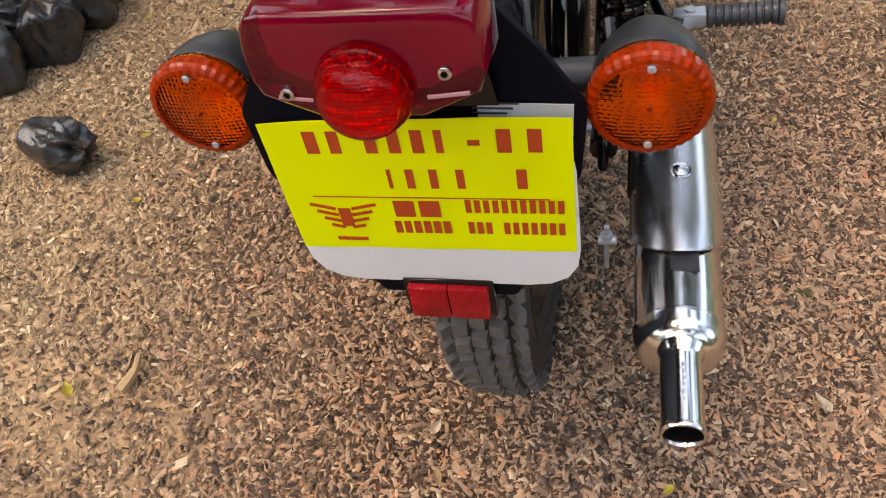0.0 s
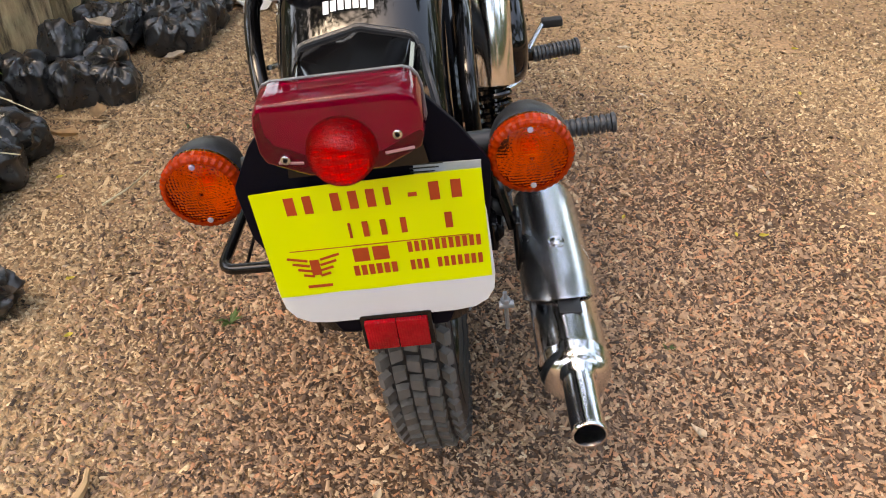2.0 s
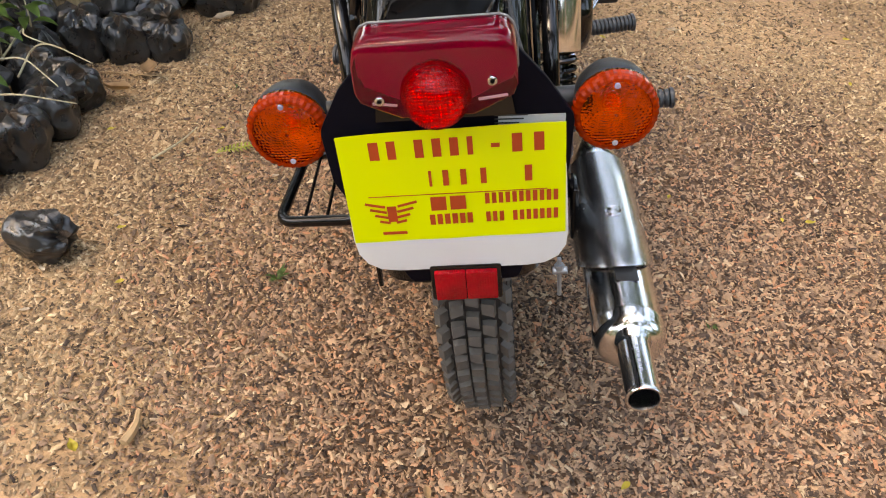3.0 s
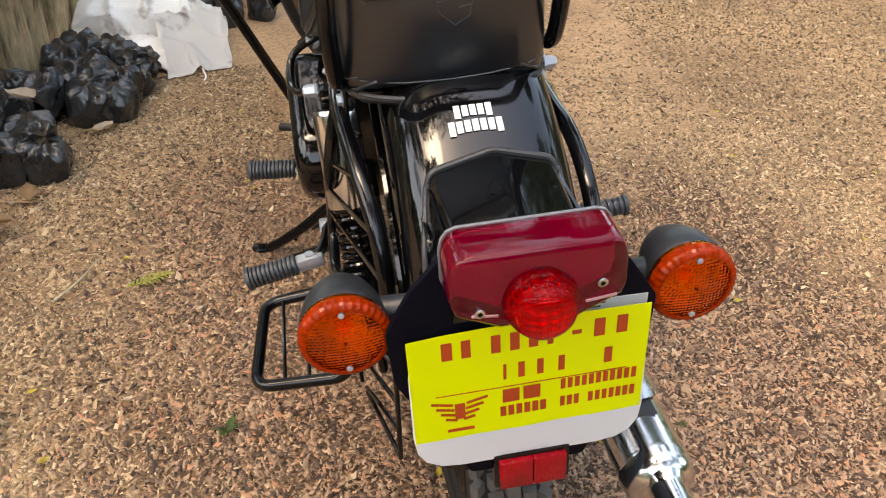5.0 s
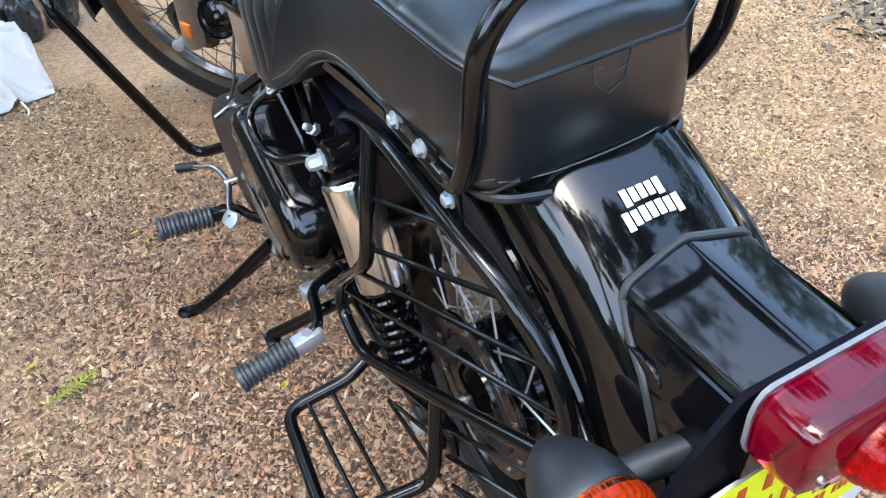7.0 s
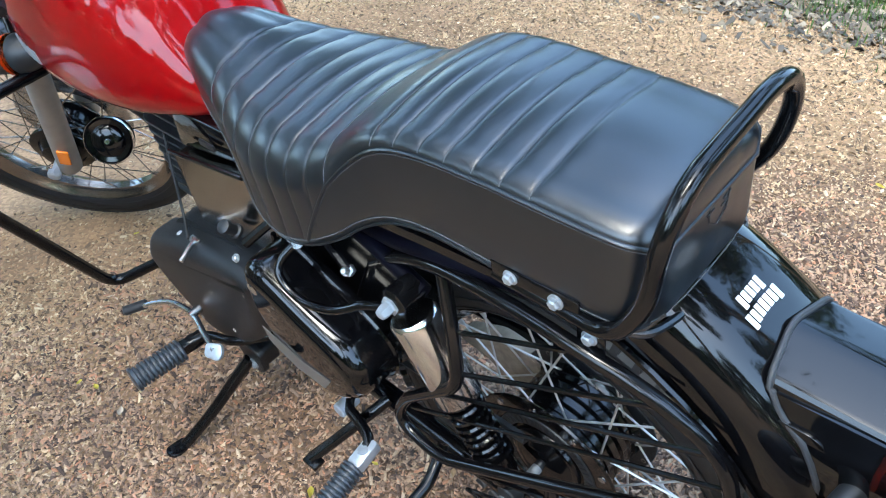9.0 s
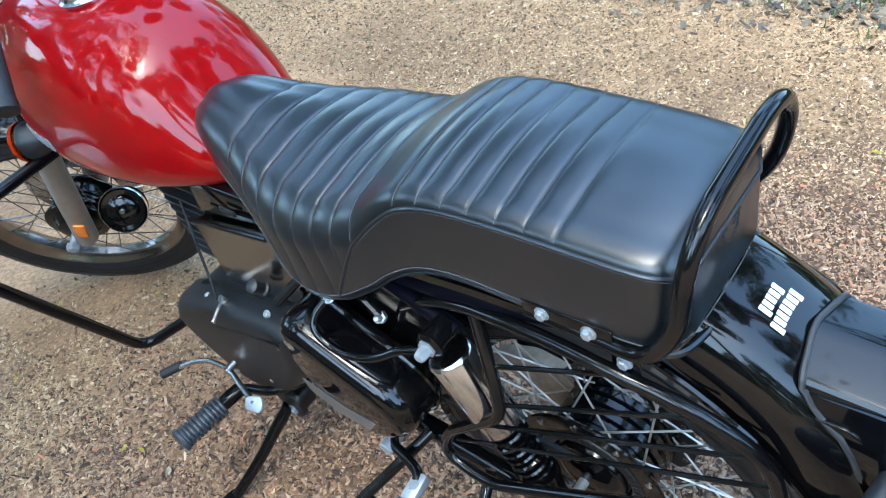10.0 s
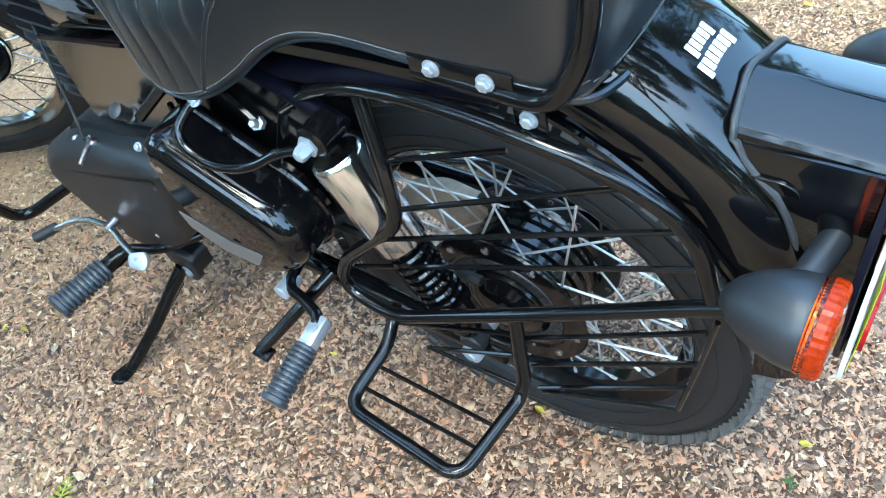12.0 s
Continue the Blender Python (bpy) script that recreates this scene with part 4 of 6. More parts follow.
prism(bm, [(0.60, 0.69), (0.585, 0.52), (0.66, 0.42), (0.84, 0.45), (0.86, 0.66), (0.80, 0.70)], 0.20, Matrix.Translation((-0.10, 0, 0)) @ SIDE_R, 0.01, corner=0.03)
part("air_box", bm, M_SATIN, bike, "black air box between the side boxes")
bm = fresh()
prism(bm, [(1.082, 0.645), (0.878, 0.682), (0.835, 0.615), (0.85, 0.545), (1.09, 0.50)], 0.225, Matrix.Translation((-0.115, 0, 0)) @ SIDE_R, 0.006, corner=0.012)
part("battery_panel", bm, M_PANEL, bike, "gloss black flat panel below the tank", sharp=20)
bm = fresh()
prism(bm, [(1.075, 0.652), (0.885, 0.688), (0.87, 0.735), (1.06, 0.728)], 0.020, at_side(-0.080), 0.004, corner=0.008)
part("upper_panel", bm, M_BLACK, bike, "black panel under the tank")
bm = fresh()
tube(bm, [(-0.118, 1.085, 0.648), (-0.118, 0.876, 0.686)], 0.004, 8, 0)
part("panel_edge", bm, M_SATIN, bike)
bm = fresh()
rbox(bm, (0.004, 0.035, 0.010), 0.001, Matrix.Translation((-0.108, 0.965, 0.70)))
part("panel_mark", bm, M_PLASTIC, bike)

# looped bracket tube over the side box
bm = fresh()
tube(bm, [(-0.12, 0.700, 0.690), (-0.152, 0.728, 0.672), (-0.186, 0.742, 0.645), (-0.190, 0.700, 0.618), (-0.180, 0.645, 0.622), (-0.160, 0.600, 0.648), (-0.150, 0.565, 0.655)], 0.0058, 10, 0.03)
part("bracket_tube", bm, M_BLACK, bike, "bent black bracket tube")
hexbolt("bracket_bolt", (-0.150, 0.722, 0.676), (-0.6, 0, 0.8), 0.0075, bike)
bm = fresh()
tube(bm, [(-0.118, 0.735, 0.685), (-0.128, 0.666, 0.640)], 0.0062, 8, 0)
part("box_stay", bm, M_SATIN, bike)
bm = fresh()
lathe(bm, [(0.0085, -0.004), (0.0085, 0.006), (0.0055, 0.007), (0.0050, 0.016), (0.003, 0.018)], along((-0.126, 0.668, 0.636), (-0.15, 0.655, 0.66)), 6)
part("stay_bolt", bm, M_ZINC, bike, "zinc plated nut on its stay")
bm = fresh()
tube(bm, [(-0.135, 0.80, 0.66), (-0.17, 0.83, 0.63)], 0.007, 8, 0)
part("stay", bm, M_SATIN, bike)

# engine
engine = empty("engine", bike)
tagged(engine, "black single cylinder engine with finned barrel")
bm = fresh()
prism(bm, [(0.83, 0.50), (0.86, 0.37), (0.98, 0.275), (1.08, 0.230), (1.16, 0.215), (1.235, 0.27), (1.25, 0.40), (1.17, 0.475), (1.0, 0.50)], 0.24, Matrix.Translation((-0.12, 0, 0)) @ SIDE_R, 0.02, corner=0.04)
part("crankcase", bm, M_MATTE, engine, "matte black crankcase", sharp=50)
bm = fresh()
prism(bm, [(0.89, 0.50), (0.92, 0.37), (1.01, 0.268), (1.08, 0.222), (1.17, 0.205), (1.25, 0.255), (1.30, 0.310), (1.312, 0.350), (1.270, 0.408), (1.16, 0.462), (1.05, 0.482), (0.95, 0.505)], 0.062, at_side(-0.106), 0.030, 6, 0.05)
part("side_cover", bm, M_MATTE, engine, "matte black engine side cover", sharp=50)
bm = fresh()
prism(bm, [(0.88, 0.42), (0.92, 0.30), (1.02, 0.26), (1.15, 0.27), (1.22, 0.35), (1.2, 0.44), (1.08, 0.5), (0.95, 0.48)], 0.05, at_side(0.118), 0.016, 4, 0.04)
part("side_cover", bm, M_BLACK, engine, "gloss black engine side cover", sharp=50)
for p in ((-0.148, 1.227, 0.402), (-0.142, 1.146, 0.458), (-0.152, 1.150, 0.434), (-0.150, 1.060, 0.452), (-0.146, 0.944, 0.518)):
    hexbolt("cover_bolt", p, (-0.8, 0, 0.6), 0.0052, engine, M_ZINC, 0.006)
bm = fresh()
lathe(bm, [(0.012, 0.0), (0.012, 0.006), (0.009, 0.008), (0.009, 0.022), (0.011, 0.024), (0.011, 0.032), (0.006, 0.035)], along((-0.128, 0.943, 0.560), (-0.150, 0.940, 0.592)), 12)
part("breather_cap", bm, M_PLASTIC, engine, "dark grey breather cap")
for p in ((-0.162, 1.245, 0.385), (-0.158, 1.049, 0.466), (-0.156, 1.032, 0.469), (-0.166, 1.17, 0.25), (-0.166, 1.04, 0.30), (-0.164, 0.93, 0.46)):
    hexbolt("cover_bolt", p, (-1, 0, 0), 0.0042, engine, M_FORK, 0.004)
bm = fresh()
tube(bm, [(-0.142, 1.086, 0.480), (-0.160, 1.080, 0.478), (-0.186, 1.070, 0.472)], 0.0042, 8, 0.01)
rbox(bm, (0.012, 0.024, 0.014), 0.003, Matrix.Translation((-0.144, 1.086, 0.476)))
part("release_arm", bm, M_STEEL, engine)
for k in range(11):
    z = 0.475 + 0.0205 * k
    s = 0.078 if k < 8 else 0.07
    bm = fresh()
    prism(bm, [(-s, -0.085), (s, -0.085), (s, 0.085), (-s, 0.085)], 0.005, Matrix.Translation((0, 1.175 + 0.012 * (k / 10), z)), 0.001, corner=0.035)
    part("cooling_fin", bm, M_MATTE, engine)
bm = fresh()
lathe(bm, [(0.06, 0.45), (0.06, 0.70), (0.05, 0.73)], Matrix.Translation((0, 1.178, 0)), 28)
part("barrel", bm, M_MATTE, engine)
bm = fresh()
tube(bm, [(0.05, 1.25, 0.62), (0.08, 1.36, 0.56), (0.14, 1.36, 0.35), (0.19, 1.25, 0.255), (0.2, 1.04, 0.268)], 0.021, 16, 0.09)
part("exhaust_pipe", bm, M_CHROME, engine, "chromed exhaust pipe")
bm = fresh()
tube(bm, [(-0.07, 1.20, 0.62), (-0.105, 1.155, 0.56), (-0.125, 1.135, 0.50), (-0.150, 1.095, 0.482)], 0.0026, 8, 0.03)
part("cable", bm, M_RUBBER, engine)


# foot pegs, gear and brake pedals
def peg(inner, outer, r=0.0160, ribs=9, flat=1.0, front=False):
    p = empty("foot_peg", bike)
    tagged(p, "ribbed dark grey rubber foot peg on a black hinge" if front else "ribbed dark grey rubber foot peg on a zinc plated hinge")
    m = along(inner, outer)
    n = (Vector(outer) - Vector(inner)).length
    bm = fresh()
    prof = [(r * 0.7, 0.0)]
    for k in range(ribs):
        a, b = n * (k + 0.08) / ribs, n * (k + 0.92) / ribs
        prof += [(r * 0.76, a), (r * 0.97, a + 0.0008), (r, a + 0.002), (r, b - 0.002), (r * 0.97, b - 0.0008), (r * 0.76, b)]
    prof += [(r * 1.12, n), (r * 1.12, n + 0.006), (r * 0.9, n + 0.008)]
    rings = [[m @ Vector((q * math.cos(2 * math.pi * k / 18), q * flat * math.sin(2 * math.pi * k / 18), h)) for k in range(18)] for q, h in prof]
    loft(bm, rings)
    part("rubber", bm, M_PEG, p, "ribbed grey black rubber sleeve", sharp=30)
    bm = fresh()
    back = (Vector(inner) - Vector(outer)).normalized()
    rbox(bm, (0.024, 0.022, 0.046), 0.004, along(Vector(inner) + back * 0.022, inner))
    lathe(bm, [(0.008, -0.014), (0.008, 0.014)], Matrix.Translation(Vector(inner) + back * 0.022), 12)
    part("hinge", bm, M_SATIN if front else M_ZINC, p, "black steel hinge" if front else "zinc plated hinge")
    return p


peg((-0.228, 0.650, 0.326), (-0.306, 0.646, 0.314), 0.0180, 11)
peg((0.245, 0.675, 0.33), (0.338, 0.672, 0.335))
peg((-0.237, 1.150, 0.237), (-0.330, 1.158, 0.241), 0.024, 11, 0.85, True)
peg((0.245, 1.120, 0.278), (0.342, 1.130, 0.281), 0.0185, 11, 0.9, True)
for sx in (-1, 1):
    bm = fresh()
    tube(bm, [(sx * 0.212, 0.652, 0.332), (sx * 0.188, 0.655, 0.338), (sx * 0.176, 0.690, 0.345), (sx * 0.172, 0.722, 0.350), (sx * 0.12, 0.73, 0.36)], 0.0085, 10, 0.02)
    part("peg_arm", bm, M_SATIN, bike)
    bm = fresh()
    tube(bm, [(sx * 0.235, 1.150, 0.238), (sx * 0.19, 1.135, 0.245), (sx * 0.175, 1.05, 0.265), (sx * 0.12, 1.0, 0.27)], 0.009, 10, 0.03)
    part("peg_arm", bm, M_SATIN, bike)
bm = fresh()
tube(bm, [(-0.217, 1.04, 0.293), (-0.205, 1.09, 0.297), (-0.189, 1.14, 0.300), (-0.198, 1.21, 0.300), (-0.235, 1.262, 0.283)], 0.0055, 10, 0.03)
lathe(bm, [(0.009, -0.012), (0.009, 0.012)], Matrix.Translation((-0.186, 1.14, 0.300)) @ Matrix.Rotation(radians(90), 4, "Y"), 12)
part("gear_lever", bm, M_CHROME, bike, "chromed heel and toe gear lever")
bm = fresh()
prism(bm, [(-0.019, -0.012), (0.012, -0.016), (0.019, 0.0), (0.012, 0.016), (-0.019, 0.012)], 0.007, along((-0.215, 1.040, 0.289), (-0.265, 1.020, 0.345)), 0.002, corner=0.008)
part("heel_pad", bm, M_ZINC, bike, "pale zinc plated heel pad")
bm = fresh()
rod(bm, (-0.226, 1.258, 0.284), (-0.262, 1.285, 0.278), 0.0095, 14)
part("lever_rubber", bm, M_RUBBER, bike)
bm = fresh()
tube(bm, [(0.15, 0.95, 0.27), (0.215, 1.05, 0.25), (0.235, 1.18, 0.255), (0.285, 1.27, 0.285)], 0.0065, 10, 0.04)
part("brake_pedal", bm, M_CHROME, bike, "chromed brake pedal")
bm = fresh()
rbox(bm, (0.05, 0.028, 0.02), 0.005, Matrix.Translation((0.307, 1.275, 0.285)))
part("pedal_rubber", bm, M_RUBBER, bike)

# side stand and centre stand
bm = fresh()
tube(bm, [(-0.158, 1.068, 0.186), (-0.190, 1.079, 0.160), (-0.245, 1.097, 0.111), (-0.290, 1.112, 0.078), (-0.328, 1.124, 0.054)], 0.0125, 12, 0.05, r_end=0.0105)
prism(bm, [(-0.022, -0.014), (0.020, -0.018), (0.030, 0.0), (0.020, 0.018), (-0.022, 0.014)], 0.006, Matrix.Translation((-0.340, 1.128, 0.051)) @ Matrix.Rotation(radians(188), 4, "Z") @ Matrix.Rotation(radians(-14), 4, "Y"), 0.002, corner=0.010)
tube(bm, [(-0.262, 1.104, 0.078), (-0.268, 1.122, 0.084)], 0.004, 8, 0)
part("side_stand", bm, M_SATIN, bike, "black side stand, folded out")
bm = fresh()
prism(bm, [(1.022, 0.225), (1.030, 0.170), (1.055, 0.148), (1.085, 0.158), (1.105, 0.205), (1.10, 0.24)], 0.012, at_side(-0.144), 0.003, corner=0.014)
prism(bm, [(1.035, 0.215), (1.04, 0.165), (1.09, 0.165), (1.098, 0.215)], 0.03, at_side(-0.112), 0.003, corner=0.012)
part("stand_bracket", bm, M_MATTE, bike, "black stand bracket")
bm = fresh()
n = 90
spring_m = along((-0.168, 1.083, 0.150), (-0.232, 1.108, 0.098))
tube(bm, [spring_m @ Vector((0.006 * math.cos(0.9 * i), 0.006 * math.sin(0.9 * i), 0.076 * i / n)) for i in range(n)], 0.0014, 5, 0)
part("stand_spring", bm, M_SATIN, bike)
hexbolt("stand_bolt", (-0.157, 1.060, 0.177), (-1, 0, 0), 0.009, bike)
bm = fresh()
tube(bm, [(-0.12, 0.68, 0.345), (-0.164, 0.702, 0.322), (-0.205, 0.730, 0.290), (-0.243, 0.755, 0.264)], 0.0095, 10, 0.02)
rbox(bm, (0.022, 0.03, 0.008), 0.002, Matrix.Translation((-0.243, 0.752, 0.258)))
part("centre_stand", bm, M_SATIN, bike, "black centre stand, folded up")
bm = fresh()
rod(bm, (-0.150, 0.726, 0.346), (-0.185, 0.726, 0.346), 0.0125, 14)
part("stand_pivot", bm, M_ZINC, bike)

# saree guard with its foot rest loop
guard = empty("saree_guard", bike)
tagged(guard, "black tubular leg guard with thin bars and a foot rest loop")
bm = fresh()
tube(bm, [(-0.105, 0.640, 0.650), (-0.107, 0.580, 0.695), (-0.112, 0.520, 0.720), (-0.122, 0.42, 0.742), (-0.126, 0.320, 0.738), (-0.116, 0.24, 0.712), (-0.104, 0.180, 0.660), (-0.104, 0.160, 0.575)], 0.0085, 12, 0.05)
part("upper_tube", bm, M_SATIN, guard)
bm = fresh()
tube(bm, [(-0.110, 0.508, 0.715), (-0.138, 0.480, 0.635), (-0.149, 0.474, 0.578), (-0.155, 0.585, 0.468), (-0.160, 0.606, 0.408), (-0.164, 0.528, 0.388), (-0.137, 0.33, 0.486), (-0.108, 0.165, 0.564), (-0.102, 0.110, 0.588)], 0.0085, 12, 0.035)
part("main_tube", bm, M_SATIN, guard)
bm = fresh()
tube(bm, [(-0.141, 0.545, 0.378), (-0.160, 0.542, 0.362), (-0.190, 0.533, 0.352), (-0.276, 0.536, 0.341), (-0.288, 0.366, 0.333), (-0.172, 0.350, 0.342), (-0.158, 0.350, 0.360), (-0.139, 0.357, 0.468)], 0.0085, 12, 0.026)
part("foot_loop", bm, M_SATIN, guard)
for x in (-0.215, -0.248):
    bm = fresh()
    tube(bm, [(x, 0.533, 0.347), (x, 0.360, 0.338)], 0.0028, 8, 0)
    part("loop_bar", bm, M_SATIN, guard)
BARS = [((-0.130, 0.480, 0.652), (-0.106, 0.350, 0.691)), ((-0.144, 0.474, 0.596), (-0.105, 0.240, 0.688)), ((-0.153, 0.500, 0.545), (-0.104, 0.191, 0.654)), ((-0.156, 0.570, 0.462), (-0.103, 0.172, 0.611)),
        ((-0.138, 0.352, 0.425), (-0.108, 0.161, 0.525)), ((-0.140, 0.348, 0.375), (-0.108, 0.166, 0.464)), ((-0.141, 0.344, 0.322), (-0.110, 0.172, 0.415)), ((-0.141, 0.340, 0.318), (-0.112, 0.183, 0.360)),
        ((-0.148, 0.548, 0.340), (-0.140, 0.370, 0.425)), ((-0.150, 0.505, 0.312), (-0.141, 0.372, 0.378)), ((-0.152, 0.500, 0.318), (-0.146, 0.368, 0.312))]
for a, b in BARS:
    bm = fresh()
    tube(bm, [a, b], 0.003, 8, 0)
    part("guard_bar", bm, M_SATIN, guard)
bm = fresh()
tube(bm, [(-0.106, 0.153, 0.545), (-0.108, 0.164, 0.47), (-0.112, 0.183, 0.358)], 0.003, 8, 0.02)
part("guard_bar", bm, M_SATIN, guard)
# matching stay on the right
bm = fresh()
tube(bm, [(0.108, 0.50, 0.715), (0.108, 0.42, 0.708), (0.107, 0.34, 0.706), (0.106, 0.284, 0.708), (0.105, 0.233, 0.698), (0.104, 0.182, 0.668), (0.104, 0.16, 0.58)], 0.0085, 12, 0.05)
part("mudguard_stay", bm, M_SATIN, bike)

# front end, turned to the left
STEER = 40
PIVOT = Vector((0, 1.55, 0.90))
front = Matrix.Translation(PIVOT) @ Matrix.Rotation(radians(27), 4, "X") @ Matrix.Rotation(radians(STEER), 4, "Z") @ Matrix.Rotation(radians(-27), 4, "X") @ Matrix.Translation(-PIVOT)
FAX = Vector((0, 1.91, 0.325))
wheel("front_wheel", front @ FAX, front.to_3x3().to_4x4(), 0.325, 0.085, 36, tread=False)


def fr(*p):
    return front @ Vector(p)


for sx in (-1, 1):
    bm = fresh()
    rod(bm, fr(sx * 0.085, 1.56, 0.96), fr(sx * 0.085, 1.735, 0.615), 0.0205, 16)
    part("fork_tube", bm, M_BLACK, bike)
    bm = fresh()
    rod(bm, fr(sx * 0.085, 1.72, 0.645), fr(sx * 0.085, 1.89, 0.305), 0.027, 20)
    part("fork_leg", bm, M_FORK, bike, "silver alloy fork leg")
bm = fresh()
rod(bm, fr(-0.125, *FAX[1:]), fr(0.125, *FAX[1:]), 0.009)
lathe(bm, [(0.016, 0), (0.016, 0.012), (0.012, 0.016)], along(fr(-0.112, *FAX[1:]), fr(-0.2, *FAX[1:])), 6)
part("front_axle", bm, M_ZINC, bike)
bm = fresh()
rbox(bm, (0.008, 0.026, 0.05), 0.003, Matrix.Translation(fr(-0.115, 1.845, 0.375)) @ front.to_3x3().to_4x4() @ Matrix.Rotation(radians(27), 4, "X"))
part("fork_reflector", bm, M_ORANGE, bike, "orange side reflector")
bm = fresh()
md = along(fr(0.06, *FAX[1:]), fr(0.2, *FAX[1:]))
lathe(bm, [(0.085, -0.002), (0.14, -0.002), (0.14, 0.002), (0.085, 0.002)], md, 48, cap=False)
for k in range(16):
    a = 2 * math.pi * k / 16
    lathe(bm, [(0.008, 0.0023), (0.006, 0.0024)], md @ Matrix.Rotation(a, 4, "Z") @ Matrix.Translation((0.112 + 0.015 * (k % 2), 0, 0)), 8)
part("brake_disc", bm, M_STEEL, bike, "drilled steel brake disc")
# front mudguard
cen = front @ FAX
rot = Matrix.Translation(cen) @ front.to_3x3().to_4x4() @ Matrix.Translation(-FAX)
fender("front_mudguard", FAX, 0.368, 0.340, 0.062, 60, 178, M_BLACK, m=rot)
# horn
bm = fresh()
hm = along((-0.05, 1.58, 0.43), (-0.10, 1.52, 0.46))
lathe(bm, [(0.02, -0.035), (0.046, -0.03), (0.050, -0.012), (0.050, 0.0), (0.046, 0.004), (0.036, 0.003), (0.030, 0.008), (0.012, 0.010), (0.001, 0.010)], hm, 36)
part("horn", bm, M_BLACK, bike, "round black horn")
bm = fresh()
lathe(bm, [(0.0515, -0.006), (0.0525, 0.001), (0.0505, 0.005)], hm, 36, cap=False)
lathe(bm, [(0.006, 0.009), (0.006, 0.014)], hm, 6)
part("horn_rim", bm, M_CHROME, bike)
# handlebar, left grip, front indicator, head lamp
bm = fresh()
tube(bm, [fr(-0.344, 1.405, 0.985), fr(-0.225, 1.43, 1.032), fr(-0.12, 1.53, 1.04), fr(-0.05, 1.57, 1.0), fr(0.05, 1.57, 1.0), fr(0.12, 1.53, 1.04), fr(0.225, 1.43, 1.032), fr(0.344, 1.405, 0.985)], 0.0115, 12, 0.05)
part("handlebar", bm, M_SATIN, bike, "black handlebar")
for sx in (-1, 1):
    bm = fresh()
    m = along(fr(sx * 0.225, 1.43, 1.032), fr(sx * 0.344, 1.405, 0.985))
    prof = [(0.0165, 0.0)] + [(0.0165 + (0.0008 if k % 2 else 0), 0.005 + 0.005 * k) for k in range(24)] + [(0.0185, 0.126), (0.0185, 0.137), (0.015, 0.139), (0.006, 0.139)]
    lathe(bm, prof, m, 20)
    part("grip", bm, M_RUBBER, bike, "black rubber grip")
    bm = fresh()
    rbox(bm, (0.045, 0.05, 0.045), 0.008, Matrix.Translation(fr(sx * 0.19, 1.465, 1.036)))
    tube(bm, [fr(sx * 0.18, 1.50, 1.035), fr(sx * 0.25, 1.51, 1.025), fr(sx * 0.35, 1.475, 0.985)], 0.006, 8, 0.03)
    part("switch_and_lever", bm, M_MATTE, bike)
    ind = indicator(0, m=Matrix.Translation(fr(sx * 0.145, 1.66, 0.722)) @ front.to_3x3().to_4x4() @ Matrix.Rotation(radians(180), 4, "Z"), stem=((0, 0.03, 0), (sx * 0.07, 0.03, -0.01)))
bm = fresh()
lathe(bm, [(0.03, -0.09), (0.06, -0.08), (0.088, -0.04), (0.095, 0.0), (0.097, 0.03), (0.09, 0.036), (0.06, 0.045), (0.001, 0.05)], along(fr(0, 1.74, 0.87), fr(0, 1.95, 0.85)), 36)
part("head_lamp", bm, M_BLACK, bike, "round black head lamp")
bm = fresh()
rbox(bm, (0.23, 0.06, 0.03), 0.01, Matrix.Translation(fr(0, 1.57, 0.95)) @ front.to_3x3().to_4x4())
rbox(bm, (0.21, 0.06, 0.04), 0.01, Matrix.Translation(fr(0, 1.64, 0.78)) @ front.to_3x3().to_4x4())
lathe(bm, [(0.045, 0), (0.048, 0.03), (0.042, 0.045)], along(fr(0, 1.62, 0.96), fr(0, 1.59, 1.04)), 28)
part("fork_crown", bm, M_MATTE, bike, "black fork crown and instrument")
# crash guard
bm = fresh()
tube(bm, [(-0.09, 1.45, 0.19), (-0.20, 1.555, 0.135), (-0.372, 1.44, 0.60), (-0.33, 1.555, 0.64), (0.33, 1.555, 0.64), (0.372, 1.44, 0.60), (0.20, 1.555, 0.135), (0.09, 1.45, 0.19)], 0.0125, 12, 0.05)
tube(bm, [(-0.09, 1.45, 0.19), (0.09, 1.45, 0.19)], 0.0125, 12, 0)
part("crash_guard", bm, M_SATIN, bike, "black tubular crash guard")


